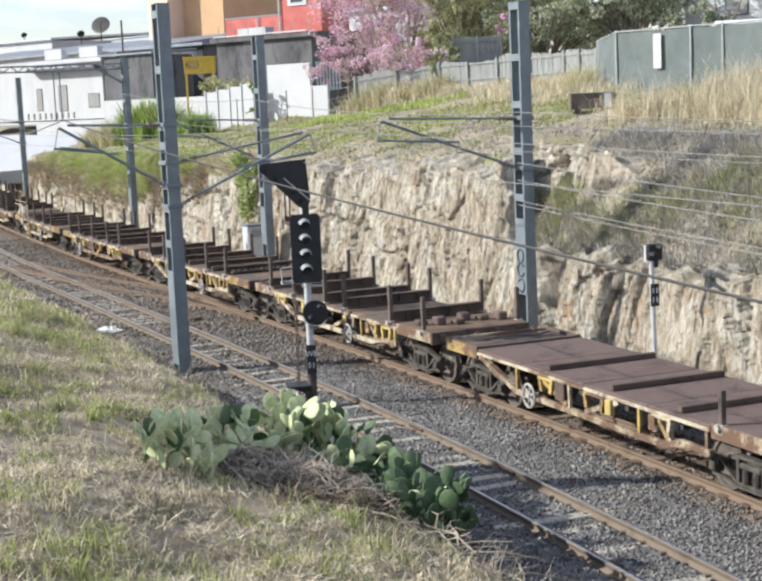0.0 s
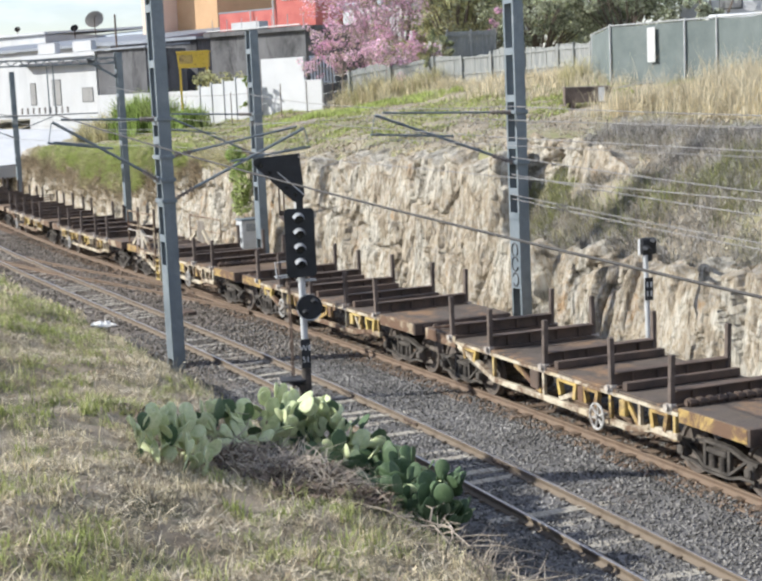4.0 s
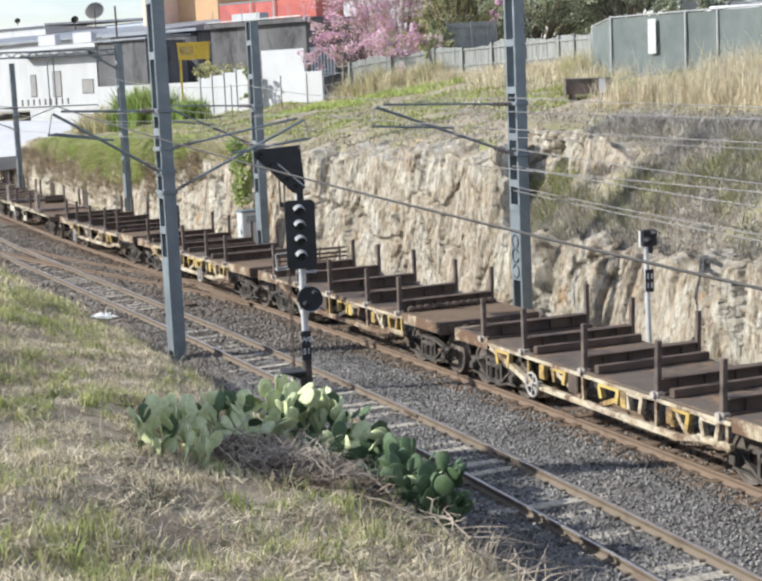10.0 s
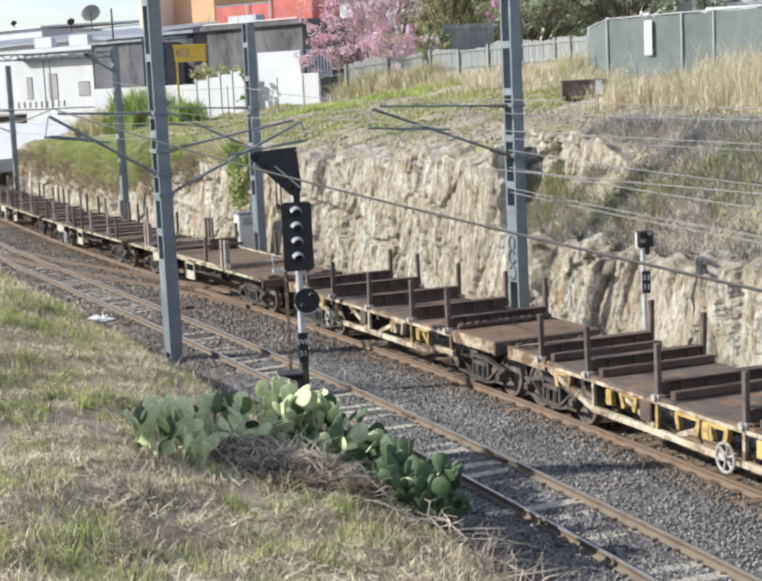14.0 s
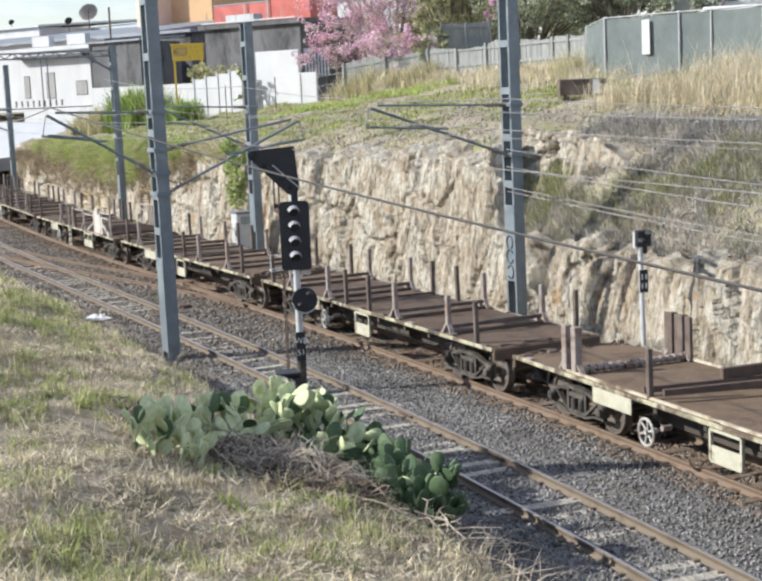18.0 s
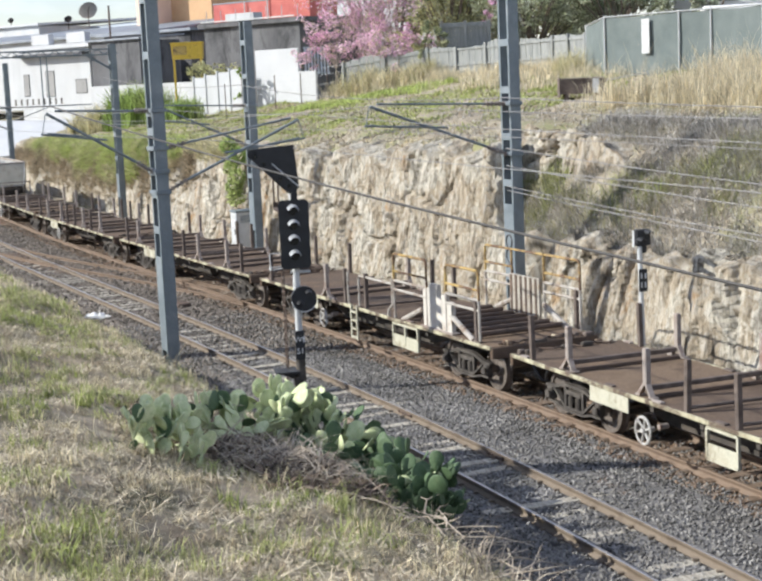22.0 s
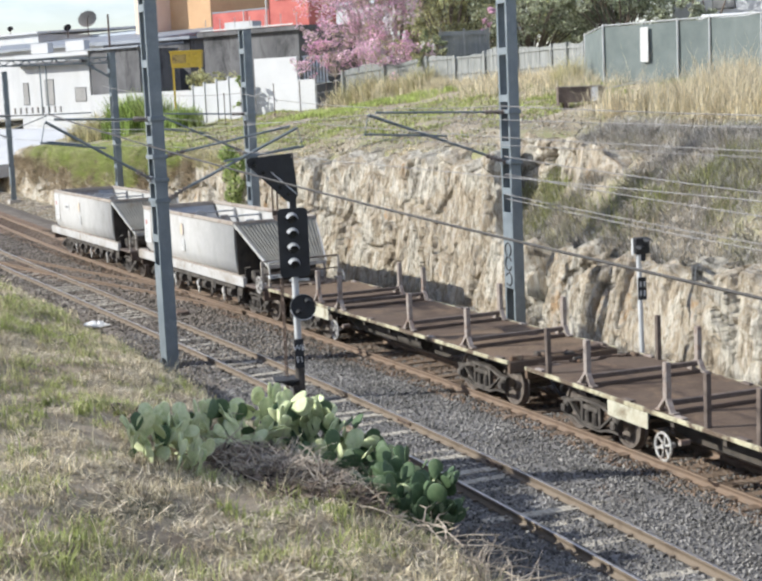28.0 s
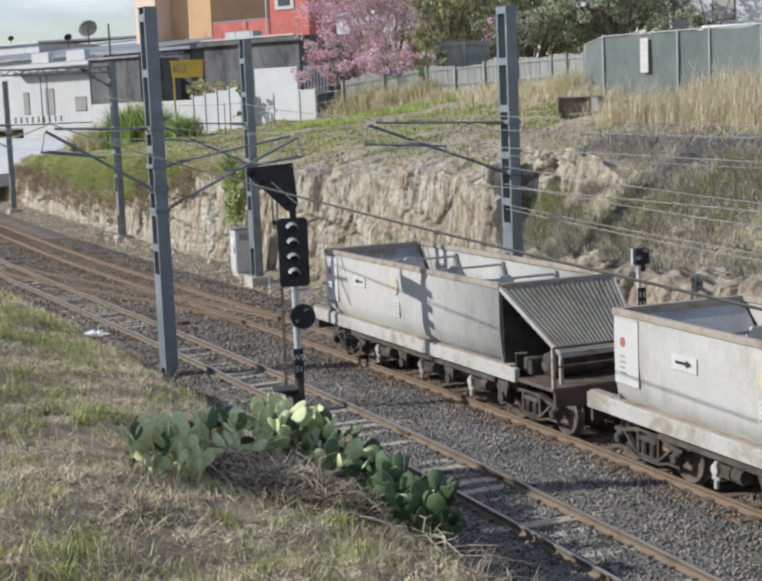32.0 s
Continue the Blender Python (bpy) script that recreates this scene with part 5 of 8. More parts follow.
        part("red_dot", Shape().tube((-4.76, o * 1.275, 2.24), (-4.76, o * 1.297, 2.24), .085, n=14), RED_MARK, w)
        fine = Shape()
        for k in range(4):
            fine.box(-4.86, -4.66 - .04 * (k % 2), o * 1.297 - .003, o * 1.297 + .003, 1.72 + .09 * k, 1.75 + .09 * k)
        part("plate_bar", fine, GREY_INK, w)
        part("light_panel", Shape().box(x0 + .03, -4.3, o * 1.288 - .004, o * 1.288 + .004, 1.55, 2.6), HOPPER_NEW, w, "freshly painted paler end panel")
        part("side_seam", Shape().box(-4.3, -4.285, o * 1.286 - .006, o * 1.286 + .006, 1.55, 2.64), RIM, w)
    return w


GREY_INK = mat("grey_stencil", [(0.22, 0.22, 0.22), (0.3, 0.3, 0.3)], 6, 40, 0.6, bump=0)
FADED_MARK = mat("faded_yellow_marking", [(0.52, 0.44, 0.27), (0.55, 0.48, 0.32)], 6, 40, 0.6, bump=0)
HOPPER_NEW = mat("paler_hopper_paint", [(0.48, 0.485, 0.475), (0.54, 0.54, 0.53)], 0.9, 30, 0.6, bump=0.05)
RED_MARK = mat("red_marking", [(0.34, 0.10, 0.09), (0.42, 0.15, 0.13)], 6, 40, 0.6, bump=0.0)
FADED_RED = mat("worn_off_red_marking", [(0.44, 0.36, 0.33), (0.48, 0.41, 0.38)], 6, 40, 0.6, bump=0.0)

# ---- coupling the train together: each wagon and its place along the train ----
TRAIN = []


def couple(w, u):
    TRAIN.append((w, u))


couple(truss_flat("flat_wagon", "rust-brown flat wagon with cream truss sides", seed=20), 6.1)
couple(truss_flat("flat_wagon", "flat wagon with a red-oxide deck and cream truss sides", red=True, brake_x=-1.75, seed=1), -5.75)
_plain = "flat wagon with rusty deck plates and brown posts"
_w1 = truss_flat("flat_wagon", _plain + ", cream truss", brake_x=1.3, seed=2, posts=(-4.4, -2.65, -0.45, 0.8, 3.5))
for y in (-1.17, 1.17):
    post(_w1, 5.2, y, 1.13, 1.95, POST)
for k in range(6):
    x, y = 4.5 + .2 * (k % 3), -.9 + .36 * k
    part("end_chock", Shape().box(x - .14, x + .14, y - .12, y + .12, 1.22, 1.34 + .06 * (k % 2), .03), DECK_RED if k % 2 else BEAM, _w1, "red-oxide chock on the end platform")
couple(_w1, -17.75)
couple(truss_flat("flat_wagon", _plain + ", yellow side brackets", brake_x=1.6, seed=3), -29.53)
couple(truss_flat("flat_wagon", _plain + ", yellow side brackets", brake_x=-2.2, seed=4), -41.4)
_w4 = truss_flat("flat_wagon", "flat wagon with rusty handrails, braced guide plate and yellow steps", brake_x=1.65, seed=5, posts=(-0.4, 1.95, 3.68))
walkway_truss(_w4)
couple(_w4, -53.35)
couple(truss_flat("flat_wagon", _plain + ", yellow side brackets", brake_x=-2.1, seed=6), -65.33)
_w6 = truss_flat("flat_wagon", "flat wagon with a pipe guard across its rear end", brake_x=-2.05, seed=7)
for k in range(5):
    part("guard_pipe", Shape().tube((-4.75, -1.1, 1.28 + .12 * k), (-4.75 + .1 * (k % 2), 1.1, 1.28 + .12 * k), .028, n=6), BEAM, _w6)
for y in (-.9, -.3, .3, .9):
    part("guard_upright", Shape().tube((-4.7, y, 1.15), (-4.7, y, 1.82), .03, n=6), BEAM, _w6)
couple(_w6, -77.35)
couple(truss_flat("flat_wagon", _plain + ", spoked brake wheel", brake_x=1.55, seed=8), -89.3)
couple(truss_flat("flat_wagon", _plain + ", cream truss", brake_x=-2.6, seed=9), -101.15)
_flat = "long brown-decked flat wagon with splayed pale posts"
couple(long_flat("long_flat_wagon", "long flat wagon with chipped white guide plates on a brown deck", 1, 31), -115.4)
couple(long_flat("long_flat_wagon", _flat, 0, 32), -129.45)
couple(long_flat("long_flat_wagon", _flat, 0, 33), -143.47)
couple(long_flat("long_flat_wagon", "long flat wagon with white and yellow handrails and guide frame", 2, 34), -157.5)
couple(long_flat("long_flat_wagon", _flat, 0, 35, rack=False), -171.47)
couple(long_flat("long_flat_wagon", _flat, 0, 36, (-4.45, -1.95, 1.85, 4.5), (-5.8, -0.8, 0.5, 3.1), False), -185.45)
couple(long_flat("long_flat_wagon", "long brown-decked flat wagon with splayed posts only", 0, 37, (-3.2, -1.8, 2.1, 4.8), (), False), -199.35)
couple(hopper_wagon("hopper_wagon", "dusty pale grey ballast hopper with a ribbed end canopy", 41), -212.05)
couple(hopper_wagon("hopper_wagon", "dusty pale grey ballast hopper at the tail of the train", 42), -224.95)


# ---- overhead line: masts, arms, wires ----
def mast(s, l, height, battens, solid, foot, label, base_z=-0.3, tag=False):
    """Two channels joined by batten plates, on a concrete foot. Local x runs along the line, y across it."""
    m = base("line_mast", label, "railway mast", at(s, l, base_z), group="overhead line masts")
    for d in (-1, 1):
        x = d * 0.26
        out = [(x, -.15), (x - d * .075, -.15), (x - d * .075, -.138), (x - d * .015, -.138), (x - d * .015, .138), (x - d * .075, .138), (x - d * .075, .15), (x, .15)]
        sh = Shape().plate([(px, py, 0) for px, py in out], (0, 0, height))
        part("channel", sh, MAST, m)
    for y in (-0.157, 0.149):
        for z in battens:
            part("batten_plate", Shape().box(-0.25, 0.25, y, y + 0.008, z - 0.09, z + 0.09, 0.002), MAST, m)
        part("stiffening_plate", Shape().box(-0.25, 0.25, y, y + 0.008, solid[0], solid[1], 0.002), MAST, m)
    part("cap_plate", Shape().box(-0.27, 0.27, -0.16, 0.16, height, height + 0.012), MAST, m)
    if foot:
        sh = Shape().box(-0.45, 0.45, -0.38, 0.38, -0.5, 0.16, 0.03)
        part("concrete_foot", sh, CONC, m)
    else:
        sh = Shape().box(-0.32, 0.32, -0.2, 0.2, -0.3, 0.02, 0.01)
        part("foot_plate", sh, CONC, m)
    for d in (-1, 1):
        part("foot_gusset", Shape().plate([(d * .26, -.155, 0), (d * .26, -.155, .45), (d * .05, -.155, 0)], (0, -.012, 0)), MAST, m)
    if tag:
        cx, cz = 0.0, 1.9
        for k, (dz, r, a0, a1) in enumerate(((0.42, .15, -1.0, 4.2), (0.05, .16, .5, 5.9), (-.36, .15, -2.4, 2.6))):
            pts = [(cx + r * math.cos(a0 + (a1 - a0) * q / 12), -0.165, cz + dz + r * 1.15 * math.sin(a0 + (a1 - a0) * q / 12)) for q in range(13)]
            part("painted_scrawl", Shape().path(pts, 0.022, 5), BLACK, m, "black sprayed loop on the plate")
    return m


def insulator(sh, p, q, n=5):
    p, q = Vector(p), Vector(q)
    for k in range(n):
        a = p.lerp(q, (k + .2) / n)
        b = p.lerp(q, (k + .65) / n)
        sh.tube(a, b, 0.075, 0.05, 10)
    sh.tube(p, q, 0.03, n=8)


def cantilever(m, l_tip, z_top, z_tip, z_low, side):
    """A swinging arm on a mast: stay tube, raking tube, insulators and the steady arm. y is measured from the mast."""
    y0 = side * 0.16
    yt = l_tip
    part("arm_bracket", Shape().box(-.30, .30, -.19, .19, z_top - .05, z_top + .05, .01), MAST, m)
    part("arm_bracket", Shape().box(-.30, .30, -.19, .19, z_low - .05, z_low + .05, .01), MAST, m)
    yi = y0 + (yt - y0) * 0.16
    for zz in (z_top, z_low):
        ins = Shape()
        insulator(ins, (0, y0, zz), (0, yi, zz + (z_tip - zz) * .16))
        part("insulator", ins, PORCELAIN, m)
    part("stay_tube", Shape().tube((0, yi, z_top + (z_tip - z_top) * .16), (0, yt - side * .1, z_tip), 0.028, n=8), MAST, m)
    part("raking_tube", Shape().tube((0, yi, z_low + (z_tip - z_low) * .16), (0, yt + side * .1, z_tip - .05), 0.036, n=8), MAST, m)
    ym = y0 + (yt - y0) * .45
    zm = z_low + (z_tip - z_low) * .45
    reg = Shape().tube((0, ym, zm + .12), (0, yt + side * .25, z_tip - .52), 0.026, n=8)
    reg.tube((0, yt + side * .1, z_tip - .5), (0, yt - side * .75, z_tip - .62), 0.016, n=6)
    reg.tube((0, yt + side * .22, z_tip - .52), (0, yt + side * .12, z_tip - .06), 0.012, n=6)
    part("steady_arm", reg, MAST, m)


m1 = mast(-18.65, -4.96, 9.14, (3.45, 4.3, 4.85, 5.8, 6.25, 7.6, 8.9), (0.5, 2.8), False, "blue-grey galvanised mast of paired channels beside the near track", base_z=-0.44)
cantilever(m1, 3.55, 5.4, 5.95, 4.35, 1)
cantilever(m1, -2.5, 6.3, 6.4, 4.85, -1)
m2 = mast(-17.66, 4.21, 8.85, (3.85, 5.05, 6.25, 7.45, 8.75), (1.3, 3.3), False, "blue-grey galvanised mast with a sprayed plate before the rock face", tag=True)
cantilever(m2, -3.9, 5.9, 6.05, 4.6, -1)
m4 = mast(-35.0, 3.55, 8.75, (3.2, 4.4, 5.6, 6.8, 8.0), (1.2, 2.6), True, "blue-grey mast on a concrete foot beside the equipment cabinet", base_z=-0.1)
cantilever(m4, -3.3, 5.75, 5.9, 4.3, -1)
m5 = mast(-57.55, 4.45, 8.9, (3.2, 4.4, 5.6, 6.8, 8.0), (1.2, 2.4), True, "grey mast carrying a gantry beam across the tracks", base_z=-0.15)
m6 = mast(-85.7, 3.6, 8.8, (3.2, 4.4, 5.6, 6.8, 8.0), (1.2, 2.4), True, "distant grey mast beside the tracks", base_z=-0.2)
cantilever(m6, -3.5, 5.8, 5.9, 4.4, -1)
gb = Shape().box(-.12, .12, -10.2, .1, 8.35, 8.42).box(-.12, .12, -10.2, .1, 8.62, 8.69)
for k in range(15):
    y = -10.2 + .7 * k
    gb.bar((0, y, 8.4), (0, y + .35, 8.66), .05, .05).bar((0, y + .35, 8.66), (0, y + .7, 8.4), .05, .05)
part("gantry_beam", gb, MAST, m5)
part("knee_brace", Shape().bar((0, 0, 7.6), (0, -1.3, 8.38), .10, .10), MAST, m5)
for y in (-3.3, -3.6, -7.3, -7.6):
    part("dropper_tube", Shape().tube((0, y, 8.35), (0, y, 5.9), .035, n=7), MAST, m5)
for k in range(9):
    gi = Shape()
    insulator(gi, (0, -2.7 - .28 * k, 6.05), (0, -2.7 - .28 * k, 6.35), 3)
    part("insulator", gi, PORCELAIN, m5)
part("steady_arm", Shape().tube((0, -1.2, 5.95), (0, -6.8, 5.98), .03, n=7).tube((0, -3.4, 5.9), (0, -5.0, 5.35), .025, n=7), MAST, m5)


def wire(pts, r, sag=0.0, label="dark overhead wire strung along the railway"):
    """A hanging wire through the given places, each span sagging."""
    sh = Shape()
    way = [Vector(pts[0])]
    for a, b in zip(pts[:-1], pts[1:]):
        a, b = Vector(a), Vector(b)
        for k in range(1, 15):
            t = k / 14
            way.append(a.lerp(b, t) - Vector((0, 0, sag * 4 * t * (1 - t))))
    vs = []
    for k, p in enumerate(way):
        d = (way[min(k + 1, len(way) - 1)] - way[max(k - 1, 0)]).normalized()
        u = d.cross(Vector((0, 0, 1))).normalized()
        w = u.cross(d)
        vs += [p + (u * math.cos(q * 1.2566) + w * math.sin(q * 1.2566)) * r for q in range(5)]
    sh.add(vs, [(5 * k + q, 5 * k + (q + 1) % 5, 5 * k + 5 + (q + 1) % 5, 5 * k + 5 + q) for k in range(len(way) - 1) for q in range(5)])
    return thing("overhead_wire", sh, CABLE if "thick" in label else WIRE, label, "wire", group="overhead wires")


def lp(s, l, z):
    return tuple(line(s, l, z))


E_ = 34.0
for l, zz, r in ((0.25, 5.72, .010), (0.25, 5.12, .009)):
    wire([lp(-130, l, zz + .2), lp(-85.7, l, zz), lp(-57.5, l, zz), lp(-35, l, zz - .02), lp(-17.66, l, zz), lp(E_, l, zz)], r * .8, 0.22 if zz > 5.5 else 0.03)
for l, zz, r in ((-1.45, 5.62, .010), (-3.4, 5.05, .009)):
    wire([lp(-120, l, zz), lp(-57.5, l, zz), lp(-18.65, l, zz), lp(E_, l, zz)], r * .8, 0.3 if zz > 5.5 else 0.05)
for zz, z2 in ((4.45, 4.2), (4.0, 3.75), (3.47, 3.2), (3.36, 3.05)):
    wire([lp(-17.66, 4.03, zz), lp(22.0, 4.1, z2)], .013, 0.42, "pale cable slung beside the cutting")
wire([lp(-57.5, 3.9, 7.1), lp(-35, 3.2, 6.4), lp(-17.66, 4.05, 5.75), lp(22, 4.1, 5.6)], .012, 0.25)
wire([lp(-57.5, -2.6, 6.2), (-7.5, 34.05, 6.08), (3.0, 11.4, 4.55), (9.0, -2.0, 4.6)], .016, 0.12, "thick dark cable crossing before the cutting")


# ---- signals and trackside boxes ----
def text_mesh(body, size, material):
    cu = bpy.data.curves.new("letters", "FONT")
    cu.body, cu.size, cu.align_x, cu.align_y, cu.extrude = body, size, "CENTER", "CENTER", 0.002
    tmp = bpy.data.objects.new("letters", cu)
    scene.collection.objects.link(tmp)
    me = bpy.data.meshes.new_from_object(tmp.evaluated_get(bpy.context.evaluated_depsgraph_get()))
    bpy.data.objects.remove(tmp)
    me.materials.clear()
    me.materials.append(material)
    return me


def hood(x, y, z, r, depth):
    """A visor: the upper part of a tube reaching forward over a lens."""
    sh = Shape()
    n = 10
    vs, fs = [], []
    for t in (0, 0.006):
        for dx in (0, depth):
            for k in range(n + 1):
                a = math.radians(12 + 150 * k / n)
                rr = r + t - (0.02 if dx else 0)
                vs.append((x + dx * (1 if dx else 0), y + rr * math.cos(a), z + rr * math.sin(a) - (0.02 if dx else 0)))
    m = n + 1
    for k in range(n):
        fs += [(k, k + 1, m + k + 1, m + k), (2 * m + k, 3 * m + k, 3 * m + k + 1, 2 * m + k + 1), (m + k, m + k + 1, 3 * m + k + 1, 3 * m + k)]
    return sh.add(vs, fs)


LENS = mat("dark_lens_glass", [(0.01, 0.012, 0.012), (0.02, 0.022, 0.02)], 4, 20, 0.12, bump=0, spec=0.6)
GREY_POST = mat("pale_grey_post_paint", [(0.45, 0.46, 0.46), (0.56, 0.57, 0.57)], 4, 40, 0.5, bump=0.05, stain=(0.32, 0.30, 0.27), stain_at=.64)
# Visors are coloured pale for the sunlight falling on them.
HOOD = mat("sunlit_pale_visor", [(0.30, 0.31, 0.32), (0.40, 0.41, 0.42)], 5, 40, 0.5, bump=0.05)

sig = base("railway_signal", "tall black four-lamp railway signal with a slanted route indicator", "railway signal", at(-12.85, -3.78, -0.3, -14))
part("post", Shape().tube((0, 0, 0), (0, 0, 1.15), .10, n=16), BOGIE, sig)
part("post", Shape().tube((0, 0, 1.15), (0, 0, 4.5), .075, n=16), GREY_POST, sig)
part("foot", Shape().box(-.3, .3, -.3, .3, -.25, .06, .03), CONC, sig)
# the lamp board with rounded corners
bd = []
w2, z0, z1, rc = .315, 2.82, 4.26, .09
for cx, cz, a0 in ((w2 - rc, z1 - rc, 0), (-w2 + rc, z1 - rc, 90), (-w2 + rc, z0 + rc, 180), (w2 - rc, z0 + rc, 270)):
    for k in range(5):
        a = math.radians(a0 + 22.5 * k)
        bd.append((.10, cx + rc * math.cos(a), cz + rc * math.sin(a)))
head = part("lamp_board", Shape().plate(bd, (.03, 0, 0)).box(-.08, .10, -.24, .24, 2.9, 4.2, .02), BLACK, sig, "black board with four hooded lamps")
for k in range(4):
    z = 3.10 + .315 * k
    part("lens", Shape().tube((.13, -.02, z), (.145, -.02, z), .10, n=18), LENS, head)
    part("visor", hood(.13, -.02, z, .125, .26), HOOD, head)
ind = part("route_indicator", Shape().plate([(.10, -.82, 5.34), (.10, .07, 5.40), (.10, .14, 4.52), (.10, .02, 4.36), (.10, -.12, 4.42), (.10, -.86, 5.18)], (.04, 0, 0)), BLACK, sig, "slanted black route indicator")
part("lamp_arm", Shape().bar((.155, -.80, 5.24), (.155, .06, 4.44), .03, .19).tube((.14, -.80, 5.24), (.17, -.80, 5.24), .095, n=14), BLACK, ind, "raised black arm carrying the row of lamps")
part("indicator_rod", Shape().tube((.185, -.40, 5.03), (.185, .12, 4.545), .014, n=7), GREY_POST, ind)
for k in range(5):
    part("indicator_lamp", Shape().tube((.172, -.74 + .17 * k, 5.185 - .158 * k), (.20, -.74 + .17 * k, 5.185 - .158 * k), .042, n=12), LENS, ind)
part("indicator_bracket", Shape().box(-.05, .1, -.04, .1, 4.2, 4.7), BLACK, sig)
disc = part("shunt_signal", Shape().tube((.08, .12, 2.18), (.20, .12, 2.18), .27, n=22), BLACK, sig, "round black shunting signal below the main lamps")
part("visor", hood(.20, .03, 2.08, .075, .14), BLACK, disc)
part("visor", hood(.20, .22, 2.30, .075, .14), BLACK, disc)
part("rim", Shape().path([(.21, .12 + .27 * math.cos(q * .4 + 3.3), 2.18 + .27 * math.sin(q * .4 + 3.3)) for q in range(7)], .014, 5), GREY_POST, disc)
part("lamp_bracket", Shape().path([(0, -.12, 2.74), (.05, .3, 2.74)], .03).path([(.02, 0, 2.5), (.06, .15, 2.3)], .03), GREY_POST, sig)
plate = part("number_plate", Shape().box(.085, .10, -.10, .10, .88, 1.50, .004), BLACK, sig, "black plate with white letters")
part("plate_writing", text_mesh("WE", .17, SIGN_WHITE), None, plate, at=pose(.104, 0, 1.31, 90, 0, 90))
part("plate_writing", text_mesh("51", .17, SIGN_WHITE), None, plate, at=pose(.104, 0, 1.06, 90, 0, 90))
lad = Shape()
for x in (-.20, -.56):
    lad.tube((x, -.24, 0), (x, -.24, 2.8), .017, n=6)
for k in range(9):
    lad.tube((-.56, -.24, .25 + .29 * k), (-.20, -.24, .25 + .29 * k), .014, n=5)
part("ladder", lad, BEAM, sig, "thin dark access ladder")
part("service_platform", Shape().box(-1.05, .02, -.30, .26, 3.98, 4.04, .006).box(-1.05, -1.0, -.30, .26, 4.04, 4.14), BEAM, sig, "small grated platform behind the lamp board")
for x in (-1.02, -.06):
    part("platform_rail", Shape().tube((x, -.28, 4.04), (x, -.28, 4.95), .02, n=6), BEAM, sig)
part("platform_rail", Shape().tube((-1.02, -.28, 4.93), (-.06, -.28, 4.93), .02, n=6), BEAM, sig)
part("ladder_hoop", Shape().path([(-.2, -.24, 2.8), (-.2, -.5, 2.78), (-.2, -.52, 3.12), (-.2, -.2, 3.14)], .016, 6).path([(-.56, -.24, 2.8), (-.56, -.5, 2.78), (-.2, -.5, 2.78)], .016, 6), GREY_POST, sig, "bent handrail beside the lamp board")
part("foot_platform", Shape().box(-.3, .25, -.55, -.05, .62, .66).plate([(0, -.5, .62), (0, -.08, .62), (0, -.08, .42)], (.03, 0, 0)), BLACK, sig)
part("bell_box", Shape().box(-.1, .1, -.16, -.06, .30, .52, .01), BOGIE, sig)

sg2 = base("shunt_signal_post", "small black shunting signal on a slim pale post", "railway signal", at(-11.05, 3.62, -0.25, -10))
part("post", Shape().tube((0, 0, 0), (0.02, -.06, 2.75), .055, n=12), GREY_POST, sg2)
hd = part("signal_head", Shape().box(-.08, .1, -.17, .18, 2.76, 3.12, .03).tube((.1, -.07, 2.86), (.12, -.07, 2.86), .07).tube((.1, .1, 3.02), (.12, .1, 3.02), .07), BLACK, sg2)
part("visor", hood(.1, -.07, 2.88, .09, .2), BLACK, hd)
part("visor", hood(.1, .1, 3.03, .09, .2), BLACK, hd)
# Thin strip added for the pale left edge of the black head.
part("side_panel", Shape().box(-.06, .03, -.195, -.175, 2.74, 3.1, .005), GREY_POST, hd)
part("head_bracket", Shape().box(-.06, .06, -.1, .1, 2.6, 2.78, .02), BLACK, sg2)
pl = part("number_plate", Shape().box(.06, .075, -.11, .09, 1.75, 2.25, .004), BLACK, sg2)
for k, (z, y) in enumerate(((2.1, -.05), (2.1, .04), (1.9, -.05), (1.9, .04))):
    part("plate_bar", Shape().box(.076, .08, y - .02, y + .02, z - .06, z + .06), GREY_POST, pl)
part("cable", Shape().path([(.02, .02, .1), (.15, .3, .02), (.1, .6, -.02)], .02), BLACK, sg2)

cab = base("equipment_cabinet", "pale grey steel equipment cabinet beside a mast", "cabinet", at(-38.0, 4.2, -0.2))
part("body", Shape().box(-.32, .32, -.45, .45, .12, 1.75, .015), GREY_POST, cab)
part("roof", Shape().box(-.38, .38, -.5, .5, 1.75, 1.82, .015), MAST, cab)
part("plinth", Shape().box(-.3, .3, -.4, .4, -.2, .12), CONC, cab)
dr = part("door", Shape().box(-.28, .28, -.47, -.45, .2, 1.68, .006), GREY_POST, cab)
part("handle", Shape().box(.18, .22, -.50, -.47, .9, 1.1), BLACK, dr)
part("notice", Shape().box(-.12, .06, -.478, -.47, 1.2, 1.45), SIGN_WHITE, dr)
for k in range(5):
    part("vent_slat", Shape().box(.32, .335, -.3, .3, 1.35 + .06 * k, 1.38 + .06 * k), MAST, cab)

TROUGH_Z = gz(7.05, 50.0) + .12
bx = base("steel_trough", "rusty brown steel trough with pale marking on the grass slope", "trough", pose(7.05, 50.0, TROUGH_Z, 0, 0, -2))
